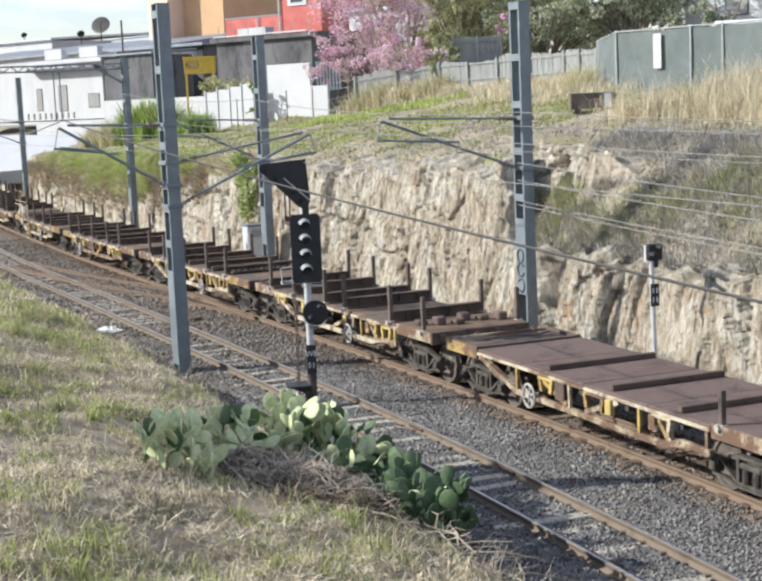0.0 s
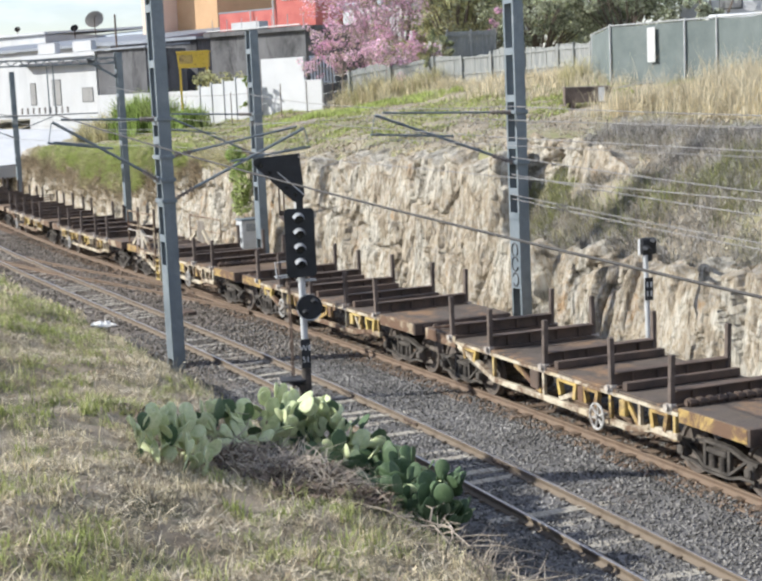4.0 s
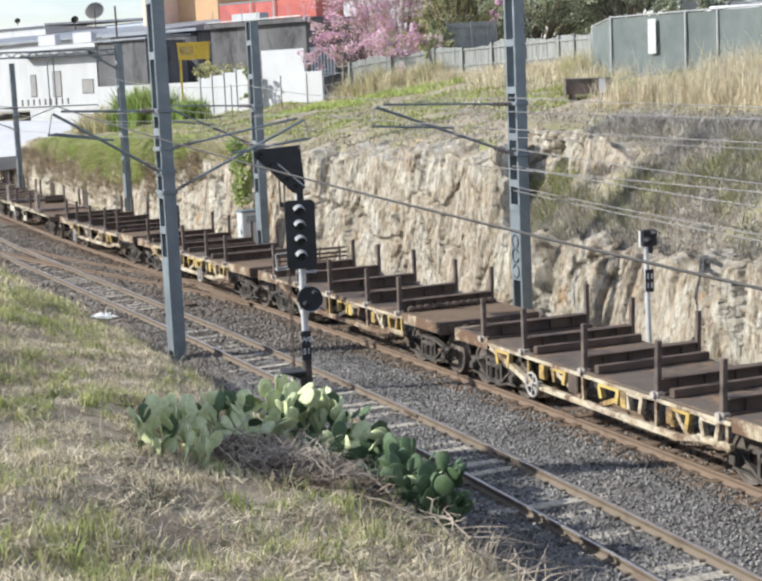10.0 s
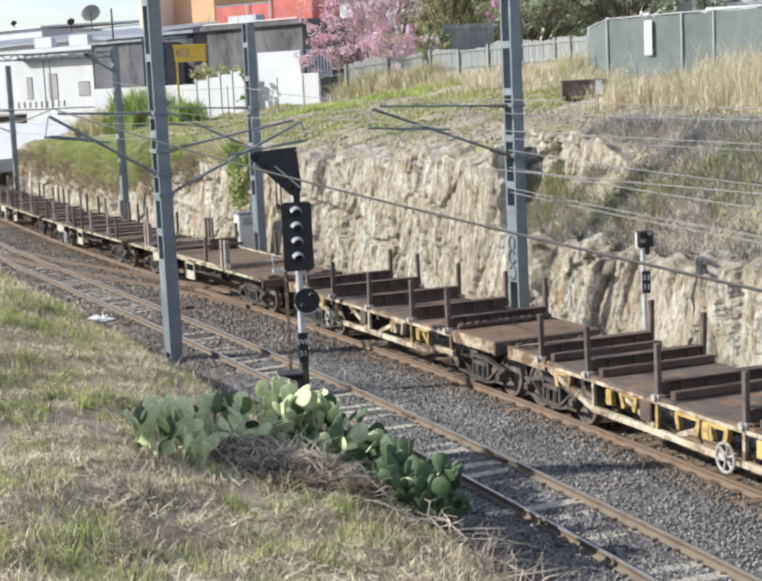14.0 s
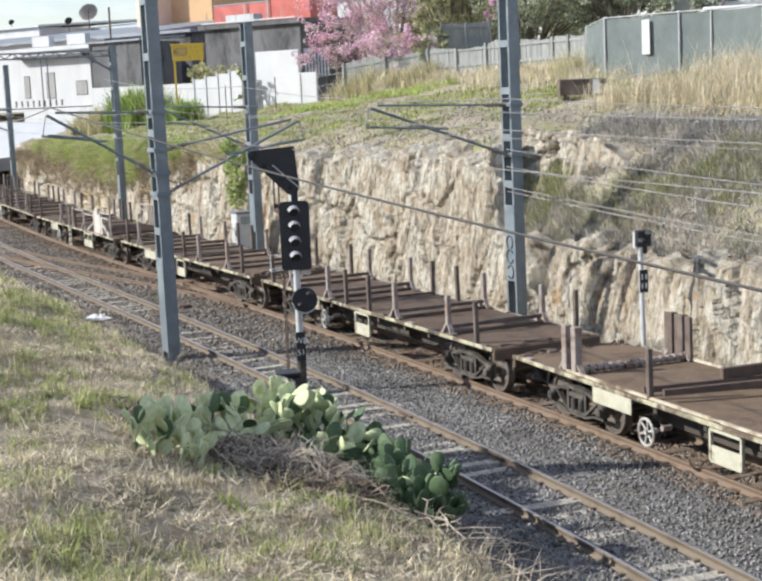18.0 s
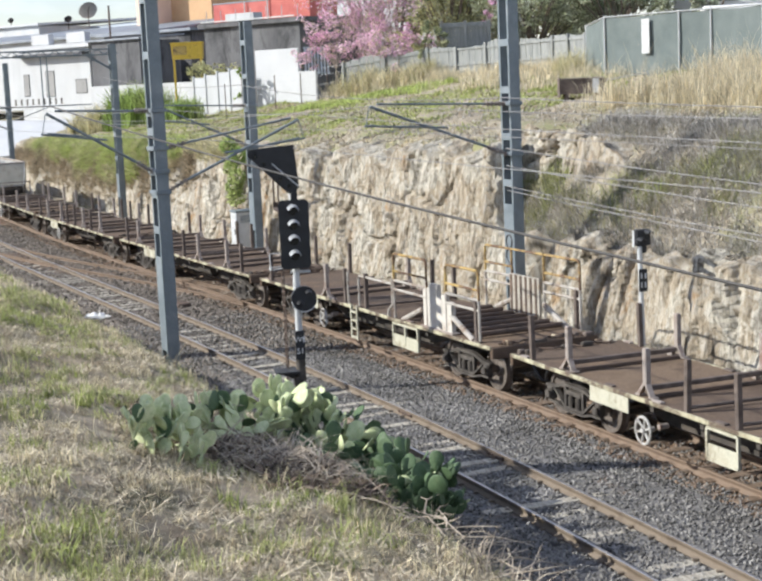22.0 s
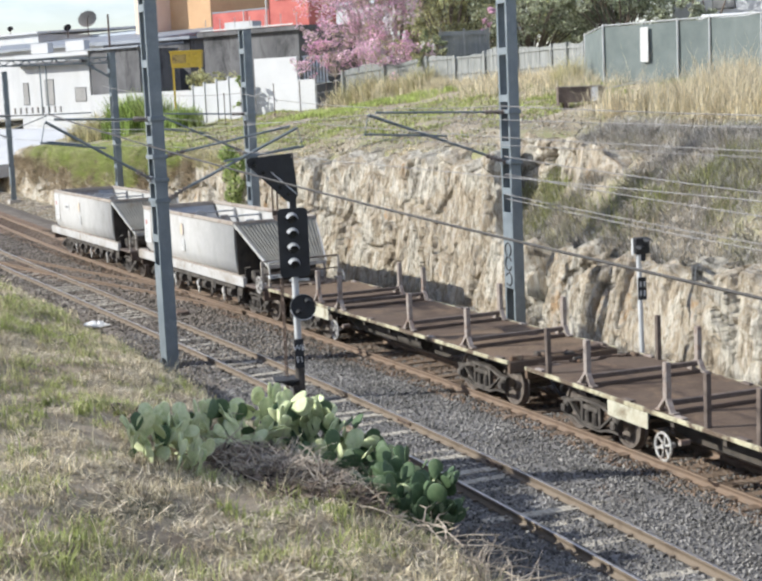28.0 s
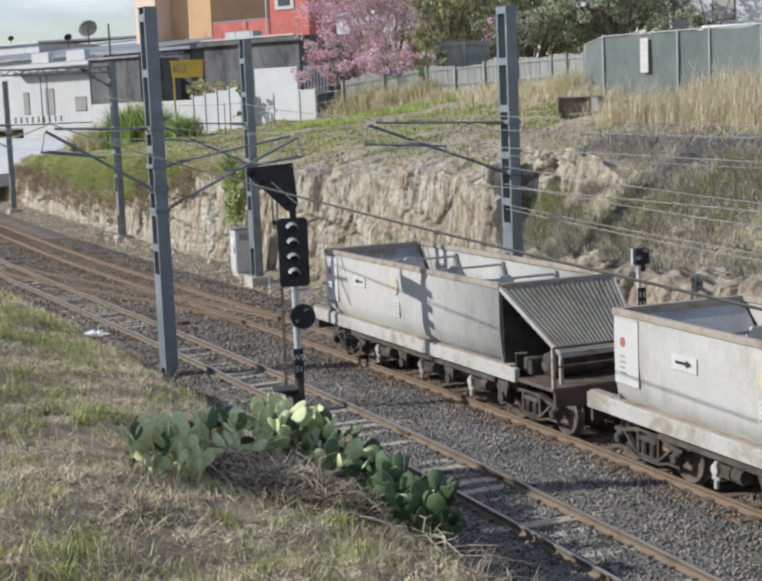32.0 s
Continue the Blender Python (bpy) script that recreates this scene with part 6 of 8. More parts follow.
for nm, a in (("side", (-.75, .75, -.35, -.31, 0, .52)), ("side", (-.75, .75, .31, .35, 0, .52)), ("end", (-.79, -.75, -.36, .36, -.1, .56)), ("end", (.75, .79, -.36, .36, -.1, .5)), ("floor", (-.75, .75, -.31, .31, 0, .04)), ("skid", (-.6, -.45, -.34, .34, -.25, -.002)), ("skid", (.45, .6, -.34, .34, -.25, -.002))):
    part(nm, Shape().box(*a, .006), POST, bx)
part("marking", Shape().box(.33, .55, -.357, -.35, .02, .5), SIGN_WHITE, bx)
part("rail_bar", Shape().bar((.79, -.2, .42), (2.3, .4, .62), .06, .06), GREY_POST, bx)
part("rim_strip", Shape().box(-.76, .76, -.37, -.30, .52, .55, .005), CONC, bx)

# lineside litter, fishplates, the point machine at the crossover
_r = random.Random(8)
bag = Shape()
vs = []
for i in range(6):
    for k in range(8):
        a = 2 * math.pi * k / 8
        rr = .36 * math.sin(math.pi * (i + .35) / 6.2) * _r.uniform(.6, 1.25)
        vs.append((rr * math.cos(a) * 1.25, rr * math.sin(a) * .7, .02 + .17 * (1 - i / 5.0) * _r.uniform(.45, 1.5)))
bag.add(vs, [(i * 8 + k, i * 8 + (k + 1) % 8, (i + 1) * 8 + (k + 1) % 8, (i + 1) * 8 + k) for i in range(5) for k in range(8)])
ob = thing("plastic_bag", bag, SIGN_WHITE, "crumpled white plastic bag lying beside the near track", "litter")
_bs, _bl = -26.2, -4.85
ob.matrix_basis = at(_bs, _bl, float(surface(_bs, _bl)), 40)
for s, l in ((-5.7, -2.885), (-9.5, -2.885), (-11.2, -4.01), (-31, -0.566)):
    f = thing("rail_joint", Shape().box(-.3, .3, -.045, .045, -.11, -.035, .01).box(-.24, -.2, -.06, .06, -.09, -.05).box(-.08, -.04, -.06, .06, -.09, -.05).box(.06, .1, -.06, .06, -.09, -.05).box(.2, .24, -.06, .06, -.09, -.05), BEAM, "bolted rail joint plates on the near track", "rail joint", group="rail joints")
    f.matrix_basis = at(s, l, 0)
pm = base("point_machine", "low dark point machine beside the crossover", "point machine", at(-26.8, -2.15, -0.18))
part("casing", Shape().box(-.45, .45, -.2, .2, 0, .16, .03), BEAM, pm)
part("drive_rod", Shape().tube((.3, .2, .06), (.3, 2.4, .04), .02, n=6), RAIL, pm)


# ---- fences, buildings and trees beyond the cutting ----
TIMBER = mat("weathered_grey_paling", [(0.19, 0.20, 0.195), (0.26, 0.27, 0.26), (0.32, 0.325, 0.31)], 1.5, 30, 0.9, bump=0.3, stretch=(4, 4, 0.6))
SHADE = mat("dark_green_shade_cloth", [(0.11, 0.135, 0.132), (0.16, 0.185, 0.18)], 1.2, 60, 0.9, bump=0.3)
STEEL = mat("galvanised_tube", [(0.42, 0.43, 0.43), (0.52, 0.53, 0.53)], 3, 40, 0.45, 0.5, bump=0)
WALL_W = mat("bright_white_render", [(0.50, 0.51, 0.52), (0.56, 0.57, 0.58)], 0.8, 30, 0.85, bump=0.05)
WALL_W2 = mat("streaked_white_render", [(0.46, 0.47, 0.475), (0.56, 0.57, 0.575)], 0.7, 30, 0.85, bump=0.05, stretch=(1, 1, 0.25), stain=(0.50, 0.50, 0.49), stain_at=.6)
WALL_G = mat("sooty_grey_wall", [(0.075, 0.076, 0.08), (0.125, 0.125, 0.13), (0.165, 0.165, 0.17)], 0.6, 30, 0.9, bump=0.1, stretch=(1, 1, 0.4), stain=(0.04, 0.04, 0.043), stain_at=.58)
ROOF_G = mat("grey_sheet_roof", [(0.20, 0.22, 0.25), (0.27, 0.29, 0.32)], 0.8, 30, 0.6, 0.2, bump=0.05)
ROOF_B = mat("pale_blue_sheet_roof", [(0.42, 0.48, 0.54), (0.50, 0.55, 0.60)], 0.8, 30, 0.5, 0.2, bump=0.05)
# Red, tan and peach walls are lightened to stand for distance haze.
BRICK_R = mat("red_painted_wall", [(0.46, 0.13, 0.11), (0.54, 0.17, 0.145)], 0.6, 30, 0.85, bump=0.05, stain=(0.42, 0.11, 0.10))
TAN = mat("orange_tan_wall", [(0.50, 0.32, 0.18), (0.58, 0.38, 0.22)], 0.5, 30, 0.85, bump=0.05)
PINKWALL = mat("pale_peach_wall", [(0.66, 0.52, 0.42), (0.72, 0.58, 0.47)], 0.5, 30, 0.85, bump=0.05)
GLASS = mat("dark_window_glass", [(0.03, 0.035, 0.04), (0.05, 0.055, 0.06)], 0.5, 20, 0.08, bump=0, spec=0.6)
PALE_GLASS = mat("pale_grey_glass", [(0.24, 0.24, 0.235), (0.34, 0.335, 0.325)], 0.8, 20, 0.3, bump=0)


def paling_fence(pts, h):
    """Timber fence seen from its rail side: posts, three rails, upright palings."""
    f = base("paling_fence", "weathered grey timber paling fence along the top of the slope", "fence")
    rng = random.Random(4)
    pal = Shape().box(-.068, .068, -.008, .008, 0, 1, .0).mesh("paling", TIMBER)
    run_ = 0
    for (x0, y0), (x1, y1) in zip(pts[:-1], pts[1:]):
        d = math.hypot(x1 - x0, y1 - y0)
        turn = math.degrees(math.atan2(y1 - y0, x1 - x0))
        n = max(1, round(d / 2.3))
        for k in range(n + 1):
            t = k / n
            x, y = x0 + (x1 - x0) * t, y0 + (y1 - y0) * t
            part("fence_post", Shape().box(-.055, .055, -.12, -.02, -.4, h + .03, .006), TIMBER, f, at=pose(x, y, gz(x, y), 0, 0, turn))
        for zf in (.18, .52, .90):
            z0, z1 = gz(x0, y0) + h * zf, gz(x1, y1) + h * zf
            nx, ny = -(y1 - y0) / d, (x1 - x0) / d
            part("fence_rail", Shape().bar((x0 - nx * .04, y0 - ny * .04, z0), (x1 - nx * .04, y1 - ny * .04, z1), .045, .085), TIMBER, f)
        m = int(d / .142)
        for k in range(m):
            t = (k + .5) / m
            x, y = x0 + (x1 - x0) * t, y0 + (y1 - y0) * t
            ob = part("paling", pal, None, f, at=pose(x, y, gz(x, y) - .1 + rng.uniform(-.02, .02), 0, rng.uniform(-.8, .8), turn) @ Matrix.Diagonal((1, 1, h + .08, 1)))
    return f


paling_fence([(-1.5, 76.0), (2.75, 73.0), (5.4, 70.0), (8.1, 66.0), (9.0, 62.0)], 1.95)
back = base("tall_paling_fence", "taller grey timber fence standing behind the first", "fence")
for k in range(17):
    x = 3.5 + .143 * k
    part("paling", Shape().box(-.068, .068, -.01, .01, 0, 9.1 - gz(x, 74.2)), TIMBER, back, at=pose(x, 74.2, gz(x, 74.2) - .05))
for z in (6.6, 7.8, 8.8):
    part("fence_rail", Shape().box(3.4, 6.05, 74.1, 74.16, z, z + .09), TIMBER, back)
for x in (3.5, 4.7, 5.9):
    part("fence_post", Shape().box(x - .05, x + .05, 74.02, 74.12, 5.6, 9.15), TIMBER, back)

mesh_fence = base("mesh_fence", "galvanised pipe fence hung with dark green shade cloth", "fence")
fp = [(8.95, 61.8), (8.97, 57.0), (11.22, 54.0), (12.16, 53.0), (13.5, 51.0), (15.6, 48.6)]
for k, ((x0, y0), (x1, y1)) in enumerate(zip(fp[:-1], fp[1:])):
    t0, t1 = 8.20 if k == 0 else 8.36, 8.36
    z0, z1 = gz(x0, y0), gz(x1, y1)
    part("top_rail", Shape().tube((x0, y0, t0), (x1, y1, t1), .03, n=7), STEEL, mesh_fence)
    sh = Shape()
    n = 10
    vs = []
    for q in range(n + 1):
        t = q / n
        x, y = x0 + (x1 - x0) * t, y0 + (y1 - y0) * t
        b = .02 * math.sin(q * 2.1 + k)
        vs += [(x + b, y + .06, z0 + (z1 - z0) * t - .05), (x - b, y + .09 + b, (z0 + t0) / 2 + (z1 + t1 - z0 - t0) / 2 * t), (x, y + .06, t0 + (t1 - t0) * t - .02 - .05 * abs(math.sin(t * math.pi)))]
    o = len(vs)
    vs += [(x, y + .012, z) for x, y, z in vs]
    fs = []
    for q in range(n):
        for r in range(2):
            a = 3 * q + r
            fs += [(a, a + 3, a + 4, a + 1), (o + a, o + a + 1, o + a + 4, o + a + 3)]
    part("shade_cloth", sh.add(vs, fs), SHADE, mesh_fence)
for (x, y), tp in zip(fp, (8.25, 8.42, 8.42, 8.42, 8.42, 8.42)):
    part("fence_post", Shape().tube((x, y, gz(x, y) - .3), (x, y, tp), .04, n=8), STEEL, mesh_fence)
bn = base("fence_banner", "faded white banner tied to the mesh fence", "banner", pose(10.22, 55.2, 6.9, 0, 0, -52))
part("cloth", Shape().box(-.19, .19, -.015, .0, 0, 1.28), GREY_POST, bn)
for k, z in enumerate((1.1, .86, .62, .3)):
    part("print_bar", Shape().box(-.12, .12 - .05 * (k % 2), -.02, -.016, z - .06, z + .03), STEEL, bn)

wf = base("wire_fence", "thin wire fence on steel droppers before the grass", "fence")
for k in range(9):
    x, y = -8.5 + 1.5 * k, 84.0 - 1.1 * k
    part("dropper", Shape().tube((x, y, gz(x, y) - .2), (x, y, gz(x, y) + 1.9), .03, n=6), BEAM, wf)
    if k:
        px, py = x - 1.5, y + 1.1
        for zz in (.5, 1.0, 1.5, 1.85):
            part("strand", Shape().tube((px, py, gz(px, py) + zz), (x, y, gz(x, y) + zz), .008, n=4), STEEL, wf)


TURN = -38.0


def house(name, label, x0, x1, y0, y1, z0, z1, wall, roof, over=0.15, rise=0.15, windows=(), slab=0.25):
    """A flat or low-roofed block: walls, an overhanging roof, framed windows in its front."""
    mx, my = (x0 + x1) / 2, y0
    h = base(name, label, "building", pose(mx, my, 0, 0, 0, TURN))
    k = 1 / math.cos(radians(TURN))
    x0, x1, y0, y1 = (x0 - mx) * k, (x1 - mx) * k, 0.0, y1 - y0
    windows = [((a - mx) * k, (b - mx) * k, c, d) for a, b, c, d in windows]
    t = .2
    part("front_wall", Shape().box(x0, x1, y0, y0 + t, z0, z1), wall, h)
    part("back_wall", Shape().box(x0, x1, y1 - t, y1, z0, z1), wall, h)
    part("side_wall", Shape().box(x0, x0 + t, y0 + t, y1 - t, z0, z1), wall, h)
    part("side_wall", Shape().box(x1 - t, x1, y0 + t, y1 - t, z0, z1), wall, h)
    r = Shape()
    r.add([(x0 - over, y0 - over, z1 + .004), (x1 + over, y0 - over, z1 + .004), (x1 + over, y1 + over, z1 + rise), (x0 - over, y1 + over, z1 + rise),
           (x0 - over, y0 - over, z1 + slab), (x1 + over, y0 - over, z1 + slab), (x1 + over, y1 + over, z1 + rise + slab), (x0 - over, y1 + over, z1 + rise + slab)],
          [(3, 2, 1, 0), (4, 5, 6, 7), (0, 1, 5, 4), (1, 2, 6, 5), (2, 3, 7, 6), (3, 0, 4, 7)])
    part("roof", r, roof, h)
    for (a, b, c, d) in windows:
        w = part("window", Shape().box(a, b, y0 - .04, y0 - .003, c, d), WALL_G, h)
        part("pane", Shape().box(a + .06, b - .06, y0 - .05, y0 - .041, c + .06, d - .06), PALE_GLASS, w)
    return h


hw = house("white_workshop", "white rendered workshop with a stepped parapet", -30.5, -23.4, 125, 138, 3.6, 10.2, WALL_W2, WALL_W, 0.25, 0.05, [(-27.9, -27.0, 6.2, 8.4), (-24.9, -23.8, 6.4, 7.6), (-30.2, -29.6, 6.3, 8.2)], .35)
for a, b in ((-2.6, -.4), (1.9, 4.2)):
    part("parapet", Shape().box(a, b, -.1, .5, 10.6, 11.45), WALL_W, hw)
part("canopy", Shape().box(-4.4, 4.5, -.8, -.03, 9.6, 9.85), WALL_G, hw)
house("dark_shed", "sooty grey shed with a flat metal roof", -24.1, -15.5, 130, 140, 5.0, 11.3, WALL_G, ROOF_G, .5, .2)
fs = base("dark_lean_to", "dark grey lean-to shed beside the white workshop", "building", pose(-20.9, 120.2, 0, 0, 0, TURN))
part("front_wall", Shape().box(-2.9, 2.9, 0, .2, 6.9, 10.5), WALL_G, fs)
part("side_wall", Shape().box(2.7, 2.9, .2, 4.5, 6.9, 10.45), WALL_G, fs)
part("side_wall", Shape().box(-2.9, -2.7, .2, 4.5, 6.9, 10.45), WALL_G, fs)
part("roof", Shape().plate([(-3.1, -.3, 10.51), (3.2, -.3, 10.51), (3.2, 4.8, 10.8), (-3.1, 4.8, 10.8)], (0, 0, .14)), ROOF_G, fs)
yw = thing("white_yard_wall", Shape().box(-6.0, 6.0, 0, .2, 4.0, 6.9, .02), WALL_W2, "streaked white wall in front of the dark shed", "wall", kind="structure")
yw.matrix_basis = pose(-18.6, 117.5, 0, 0, 0, TURN)
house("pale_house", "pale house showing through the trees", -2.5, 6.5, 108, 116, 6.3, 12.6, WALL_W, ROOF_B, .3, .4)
house("long_dark_roof_building", "long low building with a dark grey sheet roof", -48, -19.5, 146, 160, 5.0, 11.6, WALL_W2, ROOF_G, .5, 1.5)
house("blue_roofed_warehouse", "warehouse with a pale blue sheet roof", -36.0, -14.0, 164, 182, 6, 13.6, WALL_W2, ROOF_B, .6, 1.6)
house("white_roofed_warehouse", "low warehouse with a bright white roof", -60, -36.5, 172, 190, 6, 14.0, WALL_W2, WALL_W, .4, .9)
house("tan_tower_block", "tan and peach rendered block", -21.8, -16.0, 152, 165, 6, 24, TAN, TAN, .05, .1)
house("peach_annex", "pale peach annex beside the tan block", -24.2, -21.85, 152.5, 164, 6, 22, PINKWALL, PINKWALL, .05, .1)
hr = house("red_building", "red painted building with a tall block and a rooftop window", -14.5, -9.0, 135, 146, 6, 13.9, BRICK_R, ROOF_G, .05, .1, [], .12)
part("tall_block", Shape().box(3.55, 8.2, -.05, 11, 6, 18.5), BRICK_R, hr)
wnd = part("window", Shape().box(4.4, 6.6, -.15, -.055, 14.6, 16.8), WALL_W, hr)
part("pane", Shape().box(4.8, 6.2, -.19, -.152, 14.9, 16.6), GLASS, wnd)
part("drain_pipe", Shape().tube((3.4, -.2, 11.5), (3.4, -.2, 18), .08, n=7), STEEL, hr)
part("drain_pipe", Shape().tube((.6, -.2, 12.2), (.6, -.2, 14.0), .06, n=7), STEEL, hr)
hd2 = house("dark_flat_building", "low dark grey building with a flat overhanging roof", -12.5, -5.1, 108, 118, 5.0, 10.75, WALL_G, WALL_G, .35, .1, [], .35)
part("roof_edge", Shape().box(-4.6, 4.6, -.45, -.36, 11.14, 11.22), STEEL, hd2)
part("gutter_box", Shape().box(-3.4, -.6, 1, 2, 11.2, 11.75), WALL_W2, hd2)
for k in range(7):
    part("roof_rail_post", Shape().tube((-4.5 + 1.5 * k, .1, 11.1), (-4.5 + 1.5 * k, .1, 12.0), .03, n=5), STEEL, hd2)
sk = base("yellow_skip_loader", "bright yellow machine hopper standing in the yard", "machine", pose(-13.05, 104, 0))
part("bin", Shape().plate([(-1.05, 0, 8.45), (1.05, 0, 8.45), (1.1, 0, 9.55), (-1.1, 0, 9.5)], (0, 1.0, 0)), BRIGHT, sk)
part("panel", Shape().box(-.95, .0, -.03, -.005, 8.75, 9.35), YELLOW, sk)
part("rim", Shape().box(-1.15, 1.15, -.06, 1.06, 9.52, 9.62, .01), BRIGHT, sk)
for x in (-.95, .95):
    part("leg", Shape().box(x - .07, x + .07, .1, .25, 5.2, 8.46), BRIGHT, sk)
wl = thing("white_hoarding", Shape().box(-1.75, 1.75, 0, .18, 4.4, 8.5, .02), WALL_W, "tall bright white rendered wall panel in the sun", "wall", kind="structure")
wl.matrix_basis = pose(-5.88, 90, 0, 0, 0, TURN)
wl2 = thing("low_white_wall", Shape().box(-.68, .68, 0, .18, 4.6, 7.1, .02), WALL_W2, "lower white wall beside the panel", "wall", kind="structure")
wl2.matrix_basis = pose(-3.97, 88.4, 0, 0, 0, TURN)
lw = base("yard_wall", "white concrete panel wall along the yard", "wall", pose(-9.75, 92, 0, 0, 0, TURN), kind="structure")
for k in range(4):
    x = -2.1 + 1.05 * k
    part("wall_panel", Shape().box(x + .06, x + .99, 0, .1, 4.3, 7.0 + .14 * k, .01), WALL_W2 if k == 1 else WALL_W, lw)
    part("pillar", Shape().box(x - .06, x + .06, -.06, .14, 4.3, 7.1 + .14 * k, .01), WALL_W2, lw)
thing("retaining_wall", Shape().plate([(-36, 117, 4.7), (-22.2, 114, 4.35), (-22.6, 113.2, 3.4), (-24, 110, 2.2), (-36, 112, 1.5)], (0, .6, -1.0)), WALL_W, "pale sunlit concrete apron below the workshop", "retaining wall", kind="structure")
gt = base("louvred_gate", "pale green louvred screen beside the white wall", "screen")
for k in range(8):
    part("slat", Shape().box(-4.3 + .2 * k, -4.18 + .2 * k, 93, 93.04, 6.9, 8.6), ROOF_B, gt)
for z in (6.95, 8.55):
    part("screen_rail", Shape().box(-4.35, -2.7, 93.04, 93.09, z, z + .08), ROOF_B, gt)
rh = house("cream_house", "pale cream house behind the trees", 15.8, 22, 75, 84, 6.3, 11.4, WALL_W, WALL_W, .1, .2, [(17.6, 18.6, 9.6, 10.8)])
van = base("white_van", "white van roof showing over the mesh fence", "van", pose(14.9, 58.2, 6.35, 0, 0, -10))
part("body", Shape().box(-1.9, 2.2, -.9, .9, .45, 2.3, .12), SIGN_WHITE, van)
for x in (-1.2, 1.4):
    for y in (-.85, .7):
        part("wheel", Shape().tube((x, y, .34), (x, y + .18, .34), .34, n=16), BLACK, van)
part("side_window", Shape().box(-1.5, .9, -.915, -.9, 1.35, 1.95), GLASS, van)
for nm, lab, x, y, z, r in (("satellite_dish", "large pale satellite dish on a roof", -31.0, 163, 15.4, 1.05), ("satellite_dish", "small dark satellite dish on a roof", -30.6, 150, 13.9, .4), ("satellite_dish", "small dark satellite dish on a roof", -42.2, 174, 15.25, .35)):
    d = base(nm, lab, "satellite dish", pose(x, y, z), group="roof dishes")
    sh = Shape()
    n = 18
    vs = [(0, 0.3 * r, 0)] + [(q * r / 3 * math.cos(2 * math.pi * k / n), .3 * r * (1 - (q / 3) ** 2), q * r / 3 * math.sin(2 * math.pi * k / n)) for q in (1, 2, 3) for k in range(n)]
    fs = [(0, 1 + k, 1 + (k + 1) % n) for k in range(n)] + [(1 + (q - 1) * n + k, 1 + (q - 1) * n + (k + 1) % n, 1 + q * n + (k + 1) % n, 1 + q * n + k) for q in (1, 2) for k in range(n)]
    part("bowl", sh.add(vs, fs), STEEL if r > .5 else BLACK, d, at=pose(0, 0, 0, 35, 0, 30))
    part("stand", Shape().tube((0, 0, 0), (0, .1, -r * 1.1 - .6), .06, n=6).bar((0, 0, 0), (.3, -.6 * r, .3 * r), .04, .04), BEAM, d)
part("aerial", Shape().tube((3.9, 3, 10.3), (3.9, 3, 13.6), .08, n=6), BEAM, hw)


# ---- trees ----
BARK = mat("grey_brown_bark", [(0.13, 0.10, 0.08), (0.22, 0.18, 0.15)], 4, 40, 0.9, bump=0.4)
BLOSSOM = mat("pink_blossom", [(0.62, 0.33, 0.48), (0.74, 0.49, 0.62), (0.82, 0.68, 0.75)], 0.6, 20, 0.8, bump=0, rand=.25, island=True, through=.35)
PALE_BARK = mat("pale_grey_bark", [(0.30, 0.25, 0.21), (0.42, 0.36, 0.31)], 4, 40, 0.9, bump=0.3)
# Olive, dull and grey-green leaf tones are lifted pale for distance haze.
OLIVE = mat("olive_leaves", [(0.38, 0.38, 0.19), (0.48, 0.47, 0.26), (0.54, 0.50, 0.32)], 0.6, 20, 0.7, bump=0, rand=.32, island=True, through=.45)
DARKLEAF = mat("dull_green_leaves", [(0.23, 0.265, 0.155), (0.32, 0.35, 0.22), (0.40, 0.415, 0.29)], 0.6, 20, 0.65, bump=0, rand=.32, island=True, through=.45)
GREYLEAF = mat("grey_green_leaves", [(0.31, 0.335, 0.24), (0.42, 0.445, 0.33), (0.51, 0.52, 0.42)], 0.6, 20, 0.7, bump=0, rand=.32, island=True, through=.45)
BUSHLEAF = mat("fresh_green_leaves", [(0.21, 0.29, 0.08), (0.31, 0.40, 0.13), (0.41, 0.46, 0.20)], 0.6, 20, 0.6, bump=0, rand=.3, island=True, through=.45)


def leaf_mesh(name, centres, radii, count, size, material, rng, flat=.8):
    """Many small folded leaves scattered through clumps."""
    w = np.array([r ** 2 for r in radii])
    w = w / w.sum()
    pick = rng.choice(len(centres), count, p=w)
    d = rng.normal(size=(count, 3))
    d /= np.linalg.norm(d, axis=1)[:, None]
    rad = np.array(radii)[pick] * rng.uniform(.35, 1.0, count) ** .6
    P = np.array(centres)[pick] + d * rad[:, None] * [1, 1, flat]
    a = rng.normal(size=(count, 3))
    a /= np.linalg.norm(a, axis=1)[:, None]
    b = np.cross(a, rng.normal(size=(count, 3)))
    b /= np.linalg.norm(b, axis=1)[:, None]
    sz = size * rng.uniform(.55, 1.3, count)[:, None]
    V = np.stack([P - a * sz, P + b * sz * .45, P + a * sz, P - b * sz * .45 + np.cross(a, b) * sz * .25], 1).reshape(-1, 3)
    k = np.arange(count)[:, None] * 4
    F = np.concatenate([k + [0, 1, 2], k + [0, 2, 3]])
    return raw_mesh(name, V, F, material)


